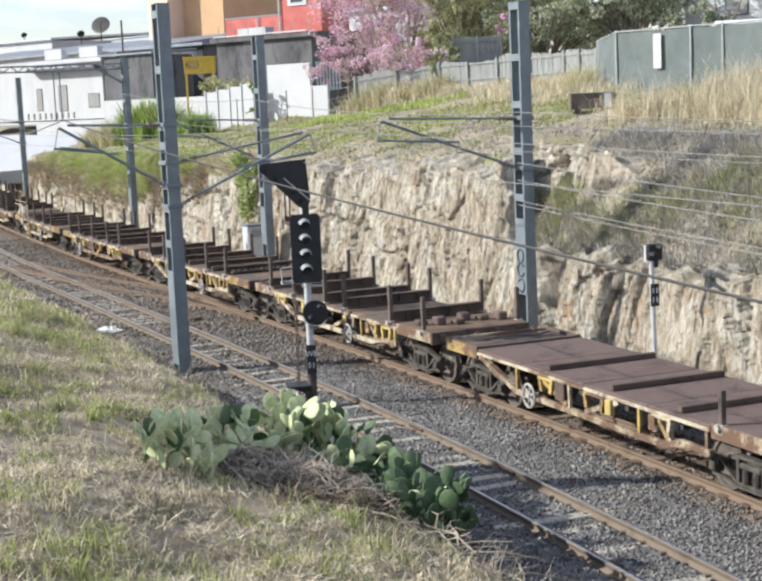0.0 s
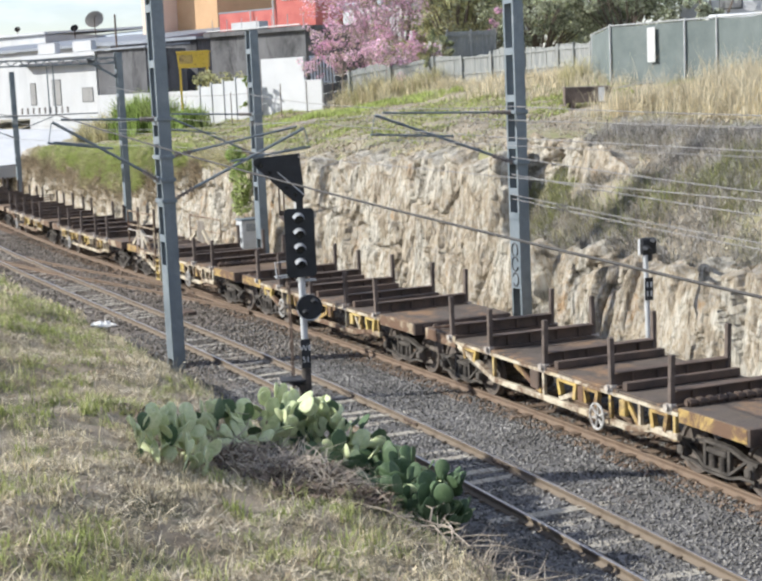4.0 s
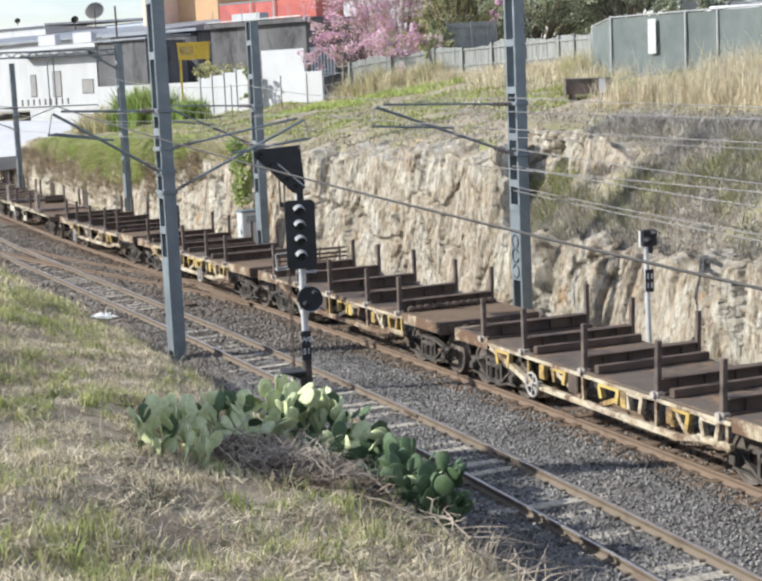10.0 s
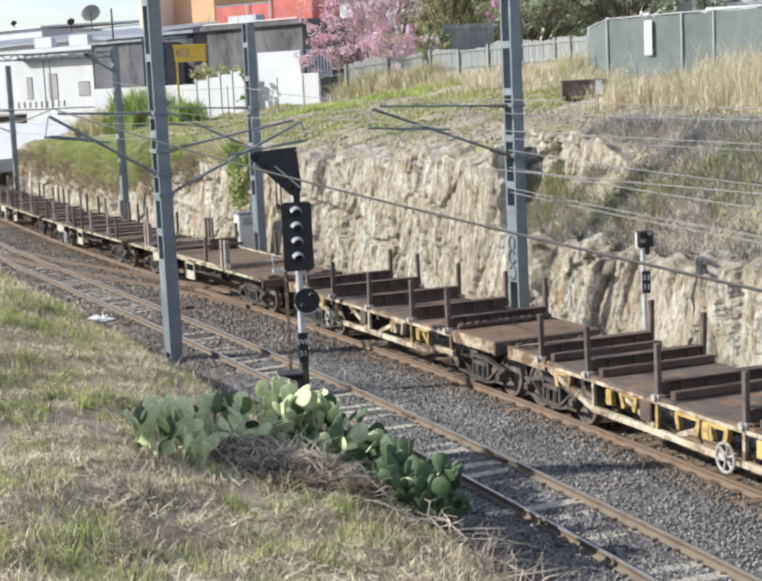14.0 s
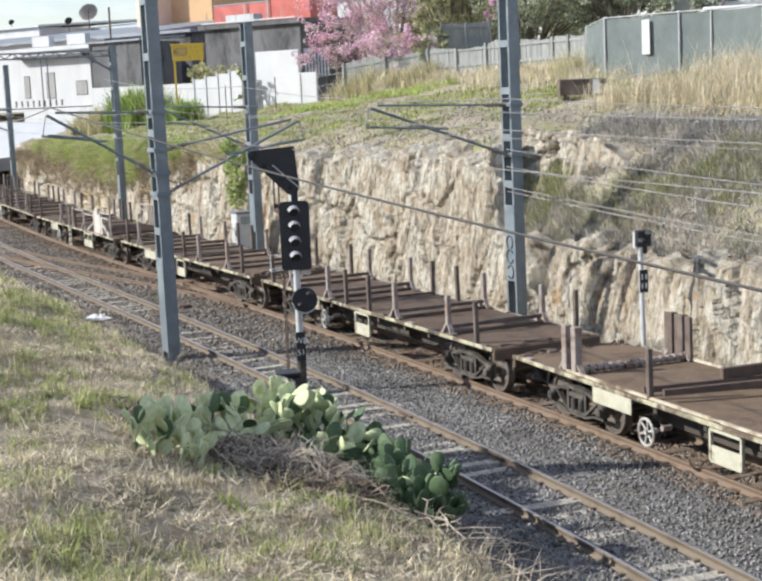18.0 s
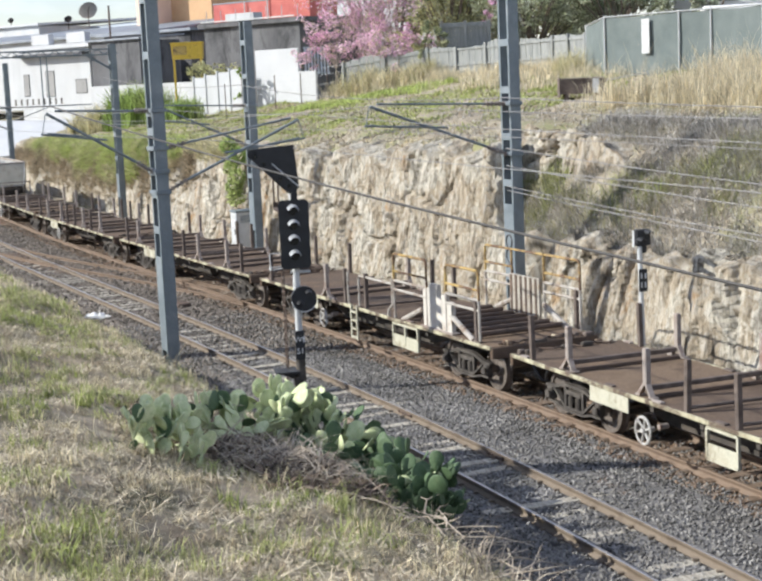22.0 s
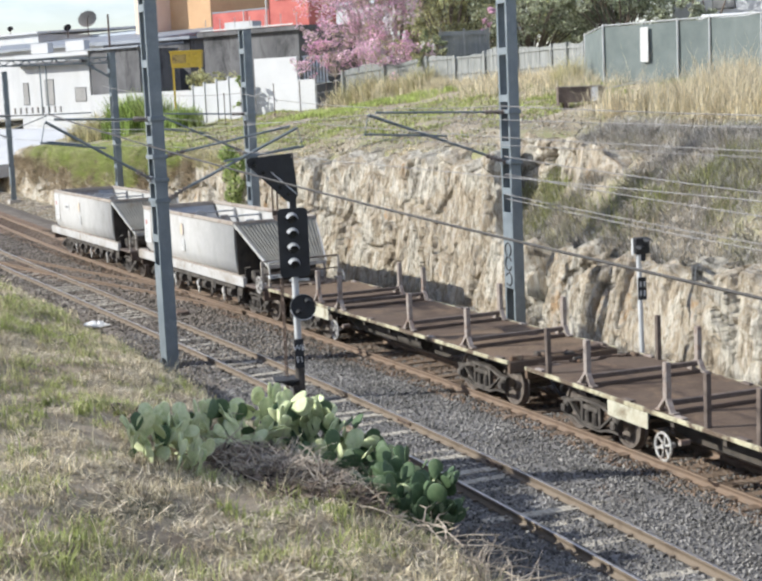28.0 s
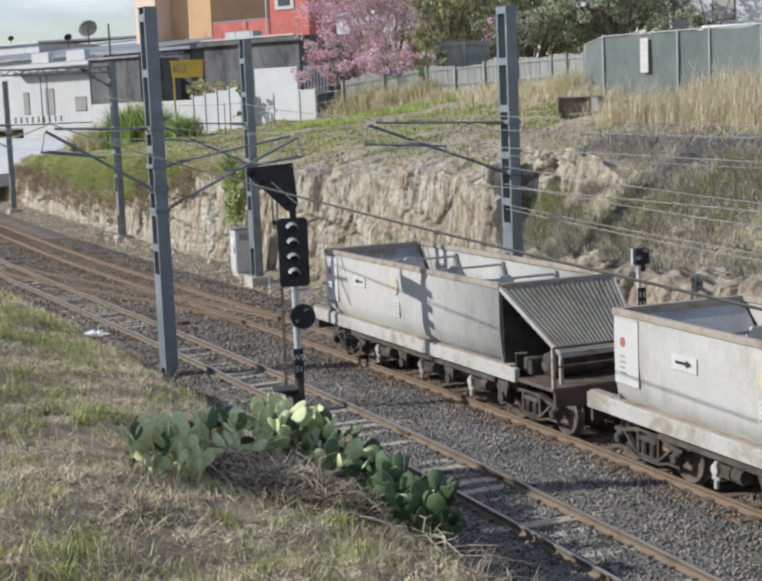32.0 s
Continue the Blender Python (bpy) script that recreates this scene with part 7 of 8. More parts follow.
def tree(name, label, x, y, z, height, spread, clumps, leaves, size, leafmat, seed, lean=(0, 0), bare=0.35, extra=None, limb=1.0, bark=None):
    rng = np.random.default_rng(seed)
    t = base(name, label, "tree")
    wood = Shape()
    top = Vector((x + lean[0], y + lean[1], z + height * bare))
    wood.tube((x, y, z - .3), top, .16 * limb, .11 * limb, 9)
    cs, rs = [], []
    for k in range(clumps):
        a = 2 * math.pi * k / clumps + rng.uniform(-.5, .5)
        q = rng.uniform(.35, 1.0)
        c = Vector((x + lean[0] + spread * q * math.cos(a), y + lean[1] + spread * .7 * q * math.sin(a), z + height * rng.uniform(bare + .08, .96)))
        mid = top.lerp(c, .5) + Vector((rng.uniform(-.2, .2), rng.uniform(-.2, .2), .25))
        wood.tube(top, mid, .07 * limb, .045 * limb, 6)
        wood.tube(mid, c, .045 * limb, .012, 6)
        for q2 in range(3):
            e = c + Vector(rng.normal(size=3)) * spread * .17
            wood.tube(mid.lerp(c, .6), e, .016, .006, 5)
            cs.append(tuple(e))
            rs.append(spread * rng.uniform(.10, .2))
        cs.append(tuple(c))
        rs.append(spread * rng.uniform(.15, .3))
    part("trunk", wood, bark or BARK, t)
    part("crown", leaf_mesh("crown", cs, rs, leaves, size, leafmat, rng), None, t)
    if extra:
        part("crown_leaves", leaf_mesh("crown_leaves", cs, rs, extra[1], size * .9, extra[0], rng), None, t)
    return t


def bush(name, label, places, leaves, size, leafmat, seed):
    rng = np.random.default_rng(seed)
    b = base(name, label, "bush")
    wood = Shape()
    for (c, r) in places:
        for k in range(4):
            e = Vector(c) + Vector(rng.normal(size=3)) * r * .5
            wood.tube(Vector(c) - Vector((0, 0, r * .9)), e, .018, .006, 5)
    part("stems", wood, BARK, b)
    part("foliage", leaf_mesh("foliage", [c for c, r in places], [r for c, r in places], leaves, size, leafmat, rng, 1.0), None, b)


tree("blossom_tree", "tree in pink blossom with few leaves over the fence", -.2, 79.5, 6.0, 6.6, 3.2, 34, 9500, .07, BLOSSOM, 11, bare=.22, extra=(OLIVE, 2200), limb=.35, bark=PALE_BARK)
tree("blossom_tree", "smaller pink blossom branches before the wall", -2.0, 80.5, 6.0, 4.4, 1.9, 16, 3600, .07, BLOSSOM, 12, bare=.25, extra=(OLIVE, 900), limb=.35, bark=PALE_BARK)
tree("blossom_tree", "low pink blossom branches against the paling fence", 1.2, 75.6, 5.7, 3.9, 1.9, 16, 4500, .07, BLOSSOM, 23, bare=.3, extra=(OLIVE, 1500), limb=.3, bark=PALE_BARK)
tree("blossom_sapling", "small pink blossom sapling by the fence", 6.2, 77.5, 6.3, 4.3, .6, 5, 900, .075, BLOSSOM, 13, bare=.55, limb=.4, bark=PALE_BARK)
tree("bare_shrub", "dark twiggy shrub growing up the fence", 3.0, 73.4, 5.5, 3.6, .75, 14, 2600, .07, DARKLEAF, 27, bare=.1, extra=(OLIVE, 900), limb=.35)
tree("olive_tree", "loose olive-leaved tree behind the paling fence", 4.4, 82, 6.1, 8.2, 3.2, 26, 10000, .11, OLIVE, 14, bare=.1, extra=(GREYLEAF, 4000))
tree("gum_tree", "grey-green gum tree behind the fence", 8.6, 79, 6.2, 8.0, 3.4, 30, 11000, .11, GREYLEAF, 15, bare=.1, extra=(DARKLEAF, 5000))
tree("gum_tree", "spreading grey-green gum tree beyond the mesh fence", 12.8, 76, 6.3, 7.4, 3.4, 30, 11000, .11, GREYLEAF, 16, bare=.1, extra=(DARKLEAF, 7000))
tree("olive_tree", "dull green tree beyond the yard", 7.0, 92, 6.3, 10.5, 4.4, 26, 13000, .15, OLIVE, 17, bare=.1, extra=(DARKLEAF, 4000))
tree("olive_tree", "loose dull green tree beside the red building", 1.5, 98, 6.3, 9.0, 3.2, 20, 8000, .15, OLIVE, 22, bare=.1)
tree("gum_tree", "dull green tree far behind the mesh fence", 14.0, 95, 6.3, 10.0, 4.2, 24, 11000, .15, DARKLEAF, 24, bare=.1, extra=(GREYLEAF, 4000))
tree("shrub_tree", "loose shrub in front of the cream house", 15.4, 68, 6.4, 4.6, 1.6, 10, 2600, .12, GREYLEAF, 18, bare=.2)
tree("garden_shrub", "leafy shrub against the white wall", -7.9, 90.5, 4.9, 2.6, .6, 6, 900, .1, BUSHLEAF, 20, bare=.2)
tree("garden_shrub", "dry brushwood heap on the yard wall", -10.6, 96, 6.0, 1.9, 1.8, 10, 1500, .1, OLIVE, 21, bare=.2)


bush("climbing_bush", "bright green climber on the rock face behind a mast", [(tuple(line(-40.9 + .12 * k * (-1) ** k, 4.95, 1.9 + .42 * k)), .40) for k in range(6)], 2200, .08, BUSHLEAF, 31)
# A spreading tree added on the bank, out of view; its one leafy bough keeps the sun off the lower cactus and the
# ballast beside it.
_t = base("bank_tree", "unseen tree added on the bank, its long leafy bough casting shade", "tree")
_tz = gz(-9.6, 21.4)
_bough = [(-9.0, 17.7 + .45 * k, 5.42 + .06 * math.sin(k * 1.7) - .012 * k + (.22 if k > 10 else 0)) for k in range(15)]
_wood = Shape().tube((-9.6, 21.4, _tz - .3), (-9.3, 21.5, 5.2), .16, .09, 9)
for a, b in zip(_bough[:-1], _bough[1:]):
    _wood.tube(a, b, .04, .04, 6)
_wood.tube((-9.3, 21.5, 5.2), _bough[8], .09, .06, 7).tube(_bough[12], (-9.0, 22.85, 7.3), .06, .04, 7)
part("trunk", _wood, BARK, _t)
part("crown", leaf_mesh("crown", _bough + [(-9.0, 22.9, 6.3), (-9.0, 22.9, 6.75), (-9.0, 22.85, 7.2)], [.36] * 11 + [.5] * 4 + [.30, .24, .2], 36000, .10, DARKLEAF, np.random.default_rng(41)), None, _t)


# ---- grass, scrub, stones ----
def mottle(s, l, freq, seed):
    """Smooth patchy noise over the ground, 0 to 1, in three octaves."""
    out, amp = np.zeros(np.shape(s)), 0.5
    x, y = np.asarray(s, float) * freq + seed * 17.3, np.asarray(l, float) * freq + seed * 9.1
    for k in range(3):
        i, j = np.floor(x), np.floor(y)
        u, v = x - i, y - j
        u, v = u * u * (3 - 2 * u), v * v * (3 - 2 * v)

        def h(a, b):
            return np.abs(np.sin(a * 127.1 + b * 311.7 + seed * 5.7) * 43758.5453) % 1
        out = out + amp * ((h(i, j) * (1 - u) + h(i + 1, j) * u) * (1 - v) + (h(i, j + 1) * (1 - u) + h(i + 1, j + 1) * u) * v)
        x, y, amp = x * 2.1 + 3.7, y * 2.1 + 1.3, amp * .5
    return out / .875


def near_edge(s, l):
    edge = np.interp(s, [-60, -30, -16, -6, 10], [-4.75, -4.8, -5.4, -5.8, -6.1])
    return l < edge - .15 * np.sin(s * 3.1) * np.sin(s * 1.3)


def grass(name, label, count, s_rng, l_rng, height, width, material, seed, keep=None, lean=(.2, .8), bend=.8, tuft=12, spread=.06, lift=0.0, by=1.0, wind=0.0):
    """Tufts of single bent blades, each a tapering strip rooted on the ground."""
    rng = np.random.default_rng(seed)
    m = max(1, count // tuft)
    cs = s_rng[0] + (s_rng[1] - s_rng[0]) * rng.uniform(0, 1, m) ** by
    cl = rng.uniform(*l_rng, m)
    if keep is not None:
        ok = keep(cs, cl) + rng.normal(0, .05, m) > 0
        cs, cl = cs[ok], cl[ok]
    m = len(cs)
    k = np.repeat(np.arange(m), rng.integers(max(1, tuft // 2), tuft * 3 // 2 + 1, m))
    n = len(k)
    s, l = cs[k] + rng.normal(0, spread, n), cl[k] + rng.normal(0, spread, n)
    root = line(s, l, surface(s, l) - .015 + lift * rng.uniform(0, 1, n))
    h = height * rng.uniform(.5, 1.35, m)[k] * rng.uniform(.5, 1.2, n)
    a = rng.uniform(0, 2 * np.pi, n) + wind
    tilt = rng.uniform(*lean, n) + rng.normal(0, .15, m)[k]
    far = np.clip(tilt + bend * rng.uniform(.3, 1.3, n), -2.2, 2.2)

    def way(t):
        return np.stack([np.cos(a) * np.sin(t), np.sin(a) * np.sin(t), np.cos(t)], 1)
    b = a + rng.uniform(-.7, .7, n)
    side = np.stack([-np.sin(b), np.cos(b), np.zeros(n)], 1) * (width * rng.uniform(.6, 1.4, n))[:, None]
    mid = root + way(tilt) * (h * .5)[:, None]
    tip = mid + way(far) * (h * .55)[:, None]
    V = np.stack([root - side, root + side, mid - side * .8, mid + side * .8, tip], 1).reshape(-1, 3)
    q = np.arange(n)[:, None] * 5
    F = np.concatenate([q + [0, 1, 3], q + [0, 3, 2], q + [2, 3, 4]])
    return tagged(new(name, raw_mesh(name, V, F, material)), label, "grass", kind="stuff")


def patch(freq, level, seed, edge=True):
    """Keeps tufts where the patchy noise is above a level."""
    def keep(s, l):
        f = mottle(s, l, freq, seed) - level
        return np.where(near_edge(s, l), f, -1) if edge else f
    return keep


LUSH = [(3.2, -12.0, 1.0), (2.3, -11.5, .6), (2.6, -9.4, .45), (1.2, -9.5, .3), (-9.0, -10.3, 1.1), (-6.4, -9.9, .7), (-5.0, -9.6, .5), (-22.5, -7.9, 2.5), (-16.5, -8.6, 1.6), (-29, -7.2, 2.5), (-4.5, -10.9, .5), (.2, -11.8, .4), (-36, -7.6, 3)]
# Places where the dry tufts are thinned and darker ground shows.
SPARSE_AT = [(-1.0, -10.1, .55), (-2.4, -10.6, .5), (-3.2, -10.0, .45), (-.2, -8.9, .5), (.6, -10.9, .4), (-7.5, -9.2, .6), (-13, -8.2, .8), (1.6, -8.6, .4), (-6.0, -11.2, .6), (-1.8, -10.3, .6), (-4.2, -10.3, .7), (-5.4, -10.6, .5), (1.9, -10.2, .5), (-10.5, -9.2, .8)]


def near(places, s, l):
    f = np.full(np.shape(s), -1.0)
    for a, b, r in places:
        f = np.maximum(f, 1 - np.hypot((s - a), (l - b) * 1.5) / (r * 1.5))
    return f


def lush(level, seed):
    def keep(s, l):
        return np.where(near_edge(s, l), np.maximum(near(LUSH, s, l) * .9 - .22, -.17) + (mottle(s, l, 1.3, seed) - level), -1)
    return keep


def off_sparse(freq, level, seed):
    def keep(s, l):
        f = mottle(s, l, freq, seed) - level - .5 * np.clip(near(SPARSE_AT, s, l), 0, 1) - .35 * np.clip(near(LUSH, s, l), 0, 1)
        return np.where(near_edge(s, l), f, -1)
    return keep


grass("matted_grass", "grey dead grass lying matted on the near bank", 105000, (9.5, -24), (-12.9, -5.5), .21, .0055, MATTED, 1, off_sparse(1.0, .22, 1), (1.0, 1.6), .35, 6, .09, .05, 1.35)
grass("dry_grass", "short tufts of pale dry grass on the near bank", 85000, (9.5, -24), (-12.9, -5.5), .17, .0055, STRAW, 2, off_sparse(1.1, .46, 2), (.0, 1.15), 1.0, 16, .07, 0, 1.3)
grass("russet_grass", "brown dead grass tufts on the near bank", 60000, (9.5, -24), (-12.9, -5.5), .16, .005, RUSSET, 3, patch(.9, .40, 3), (.3, 1.35), .9, 14, .08, .02, 1.3)
grass("standing_straw", "thin standing straw stalks on the near bank", 9000, (9.5, -30), (-12.9, -5.3), .38, .0032, STRAW, 4, patch(.7, .52, 4), (.05, .55), .5, 6, .06, 0, 1.2)
grass("green_grass", "patches of fresh green grass on the near bank", 60000, (9.5, -24), (-12.9, -5.9), .23, .0065, GREEN, 5, lush(.40, 5), (.0, .8), .9, 18, .08, 0, 1.25)
grass("matted_grass", "dead grass matted along the far part of the bank", 30000, (-20, -75), (-12.5, -4.4), .26, .011, MATTED, 6, patch(.6, .2, 6), (.7, 1.5), .4, 8, .15)
grass("dry_grass", "dry grass tufts along the far part of the bank", 26000, (-18, -75), (-12.5, -4.4), .24, .010, STRAW, 7, patch(.5, .45, 7), (.0, 1.0), 1.0, 14, .12)
grass("green_grass", "green grass patches along the far part of the bank", 22000, (-15, -60), (-12, -4.6), .26, .012, GREEN, 8, lush(.45, 8), (.0, .8), .8, 16, .14)
grass("ragged_edge_grass", "dry tufts hanging over the ballast edge", 9000, (3, -60), (-6.6, -4.7), .30, .008, STRAW, 9, patch(1.0, .50, 9), (.1, 1.0), 1.0, 16, .09)


def off_trough(freq, level, seed):
    p = patch(freq, level, seed, False)
    return lambda s, l: p(s, l) - 1.0 * (np.hypot(s - TROUGH_AT[0], l - TROUGH_AT[1]) < 3.1) - np.clip((-23.5 - s) * .25, 0, .45)


TROUGH_AT = (-26.4, 12.8)
for _k, (_c, _h, _w) in enumerate(((17000, 1.15, .010), (13000, .8, .010), (6000, 1.45, .007))):
    grass("tall_dry_grass", "tall golden dry grass before the mesh fence", _c, (-30.5, -8), (10.6, 17.4), _h, _w, TALL, 20 + _k, off_trough(.45, .34 + .05 * _k, 20 + _k), (.0, .55), .9, 22, .16)
grass("tall_dry_grass", "dry yellow grass along the paling fence", 9000, (-58, -30), (15.2, 19.6), .75, .011, TALL, 24, patch(.6, .44, 24, False), (.0, .5), .8, 18, .16)
grass("slope_grass", "short green grass on the slope above the rock face", 52000, (-78, -27), (7.6, 18.5), .20, .020, GREEN, 25, patch(.35, .42, 25, False), (.1, 1.0), .6, 14, .2)
grass("slope_grass", "thin dry grass on the slope above the rock face", 30000, (-75, -16), (6.4, 17.5), .15, .013, RUSSET, 26, patch(.5, .30, 26, False), (.3, 1.4), .6, 12, .2)


def green_band(s, l):
    mid = np.interp(s, [-21, -19, -17.4, -15.5, -13.7, -12, -10, -5, 2], [6.55, 6.35, 6.3, 6.9, 7.4, 8.2, 8.7, 9.3, 9.6])
    return .40 - np.abs(l - mid) * np.interp(s, [-17, -14], [.5, .42]) + (mottle(s, l, .9, 30) - .5) * .7


def below_ledge(s, l):
    return np.where((s < -17) & (l > 6.6) & (l < 8.4), -.12, .5) + (mottle(s, l, 1.1, 31) - .5)


grass("scrub_grass", "olive scrub grass hanging on the slope", 46000, (-21.3, 4), (5.4, 10.2), .40, .009, SCRUB, 30, green_band, (.0, .9), .8, 20, .14)
grass("green_scrub", "greener tussocks on the slope", 20000, (-21.3, 4), (5.4, 10.2), .42, .009, GREEN_SCRUB, 31, lambda s, l: green_band(s, l) - .10, (.0, .7), .8, 24, .12)
grass("dead_scrub", "grey dead brush covering the slope", 130000, (-21.2, 4), (4.6, 9.6), .38, .007, TWIG_DARK, 32, below_ledge, (.2, 1.3), .7, 18, .15)
grass("dead_scrub", "pale straw among the brush on the slope", 9000, (-18.8, 4), (4.9, 12.5), .34, .008, RUSSET, 33, below_ledge, (.2, 1.2), .7, 14, .15)
grass("rim_brush", "grey brush growing over the rim of the low rock face", 16000, (-20.0, 4), (4.85, 5.75), .36, .007, TWIG_DARK, 40, None, (.2, 1.3), .7, 16, .14, .30)
grass("slope_litter", "grey dead grass and litter on the bare slope", 13000, (-34, -14), (6.3, 11.0), .15, .011, TWIG_DARK, 39, patch(.7, .30, 39, False), (.5, 1.5), .5, 12, .18)
grass("rim_scrub", "dead grass hanging over the rim of the rock face", 9000, (-60, -18.5), (5.6, 7.0), .22, .011, STRAW, 34, patch(.9, .42, 34, False), (.3, 1.3), .8, 12, .12)
grass("track_weeds", "sparse dry weeds at the foot of the cutting", 3000, (-60, 2), (3.3, 4.6), .22, .009, STRAW, 35, patch(.8, .55, 35, False), (.1, .9), .6, 12, .1)
grass("dead_stalks", "pale dead stalks standing at the edge of the bank", 420, (5.0, -.2), (-7.2, -5.8), .6, .006, TWIG, 36, None, (.1, 1.0), .4, 8, .16)


def hanging_grass(name, label, count, s_rng, low, high, height, width, material, seed):
    """Blades rooted on the cutting's face and rim between two heights, bending outward and down."""
    rng = np.random.default_rng(seed)
    m = count // 14
    cs = rng.uniform(*s_rng, m)
    top, bot = np.interp(cs, *high), np.interp(cs, *low)
    cz = bot + (top - bot) * rng.uniform(0, 1, m) ** .75
    ok = mottle(cs, cz * 1.3, .45, seed) + .55 * (cz - bot) / (top - bot) + rng.normal(0, .10, m) > .74
    cs, cz = cs[ok], cz[ok]
    k = np.repeat(np.arange(len(cs)), rng.integers(8, 20, len(cs)))
    n = len(k)
    s_, z_ = cs[k] + rng.normal(0, .14, n), cz[k] + rng.normal(0, .10, n)
    face = 5.0 + .75 * np.clip((z_ + .45) / (cut_top(s_) + .45), 0, 1) + np.where(z_ > cut_top(s_) - .15, rng.uniform(0, 1.5, n), 0)
    root = line(s_, face - .05, np.minimum(z_, cut_top(s_) + .15))
    h = height * rng.uniform(.5, 1.4, n)
    out = -line(s_, np.ones(n), 0) + line(s_, np.zeros(n), 0)
    a = rng.normal(0, .6, (n, 3)) * [1, 1, .3]
    d1 = out * rng.uniform(.2, .8, n)[:, None] + a * .6 + [0, 0, .8]
    d2 = out * .5 + a * .8 + np.array([0, 0, -.35])
    d1 /= np.linalg.norm(d1, axis=1)[:, None]
    d2 /= np.linalg.norm(d2, axis=1)[:, None]
    side = np.cross(d1, rng.normal(size=(n, 3)))
    side *= (width * rng.uniform(.6, 1.4, n) / np.linalg.norm(side, axis=1))[:, None]
    mid = root + d1 * (h * .55)[:, None]
    tip = mid + d2 * (h * .55)[:, None]
    V = np.stack([root - side, root + side, mid - side * .8, mid + side * .8, tip], 1).reshape(-1, 3)
    q = np.arange(n)[:, None] * 5
    F = np.concatenate([q + [0, 1, 3], q + [0, 3, 2], q + [2, 3, 4]])
    tagged(new(name, raw_mesh(name, V, F, material)), label, "grass", kind="stuff")


GRASS_TOP = ([-86, -78, -60, -50], [3.2, 3.6, 3.95, 4.0])
hanging_grass("bank_grass", "green grass spilling over the rim of the rock face", 60000, (-88, -50), ([-88, -78, -67, -58, -50], [2.6, 1.9, 1.3, 1.7, 3.0]), GRASS_TOP, .42, .013, BANK_GREEN, 61)
hanging_grass("bank_grass", "yellowing grass among the green on the rim", 30000, (-92, -44), ([-92, -78, -67, -58, -44], [2.2, 1.6, 1.0, 1.5, 3.2]), GRASS_TOP, .44, .014, REED, 62)
hanging_grass("bank_grass", "dead brown grass hanging down the far rock face", 30000, (-112, -48), ([-112, -90, -67, -48], [-.2, -.1, 0, 1.2]), ([-112, -86, -78, -60, -48], [2.2, 2.6, 2.8, 3.2, 3.4]), .40, .013, RUSSET, 63)


def reeds(name, label, pts, wide, count, height, width, material, seed, clump=18):
    """Tall stalks standing in a band along a line of world places."""
    rng = np.random.default_rng(seed)
    px, py = np.array(pts).T
    m = count // clump
    u = rng.uniform(0, len(pts) - 1, m)
    cx_ = np.interp(u, np.arange(len(pts)), px) + rng.normal(0, wide * .35, m)
    cy_ = np.interp(u, np.arange(len(pts)), py) + rng.normal(0, wide * .35, m)
    cz_ = np.array([gz(a, b) for a, b in zip(cx_, cy_)])
    ch = height * rng.uniform(.45, 1.2, m)
    k = np.repeat(np.arange(m), clump)
    n = len(k)
    root = np.stack([cx_[k] + rng.normal(0, .12, n), cy_[k] + rng.normal(0, .12, n), cz_[k] - .05], 1)
    a = rng.uniform(0, 2 * np.pi, n)
    t1, t2 = rng.uniform(.0, .28, n), rng.uniform(.2, 1.1, n)
    h = ch[k] * rng.uniform(.55, 1.1, n)

    def way(t):
        return np.stack([np.cos(a) * np.sin(t), np.sin(a) * np.sin(t), np.cos(t)], 1)
    b = rng.uniform(0, 2 * np.pi, n)
    side = np.stack([np.cos(b), np.sin(b), np.zeros(n)], 1) * (width * rng.uniform(.6, 1.4, n))[:, None]
    mid = root + way(t1) * (h * .6)[:, None]
    tip = mid + way(t2) * (h * .45)[:, None]
    V = np.stack([root - side, root + side, mid - side * .9, mid + side * .9, tip], 1).reshape(-1, 3)
    q = np.arange(n)[:, None] * 5
    F = np.concatenate([q + [0, 1, 3], q + [0, 3, 2], q + [2, 3, 4]])
    tagged(new(name, raw_mesh(name, V, F, material)), label, "grass", kind="stuff")


REED_AT = [(-1.5, 76.6), (0.2, 75.2), (1.8, 73.9), (3.2, 72.6)]
reeds("reeds", "tall olive reeds and vines standing before the fence", REED_AT, 1.2, 9000, 1.55, .014, REED, 71)
reeds("reeds", "straw-coloured stalks among the reeds", REED_AT, 1.4, 6000, 1.4, .012, TALL, 72)
reeds("yard_scrub", "ragged green scrub growing before the yard wall", [(-16.8, 95.5), (-15.2, 94.5), (-13.6, 93.5)], 1.1, 5200, 2.5, .032, BUSHLEAF, 29)
reeds("yard_scrub", "low green scrub along the foot of the yard wall", [(-13.2, 90.5), (-10.8, 89.5)], .8, 2600, 1.3, .03, BUSHLEAF, 19)
reeds("yard_scrub", "dry yellow scrub before the white wall", [(-20.2, 98.0), (-18.4, 97.0), (-16.8, 96.4)], .9, 2400, 1.8, .028, REED, 30)
reeds("slope_grass", "fresh green grass below the reeds", [(-5.0, 73.6), (-2.0, 71.8), (1.5, 70.2), (4.0, 69.0)], 2.0, 16000, .34, .02, BANK_GREEN, 73)
reeds("tall_dry_grass", "dry yellow grass at the foot of the paling fence", [(3.0, 71.6), (5.3, 69.0), (7.6, 65.4), (8.6, 61.5)], 1.0, 9000, .95, .013, TALL, 74)
reeds("tall_dry_grass", "pale green tussock at the corner of the mesh fence", [(7.6, 60.6), (8.3, 59.6)], .6, 700, 1.3, .012, REED, 75)


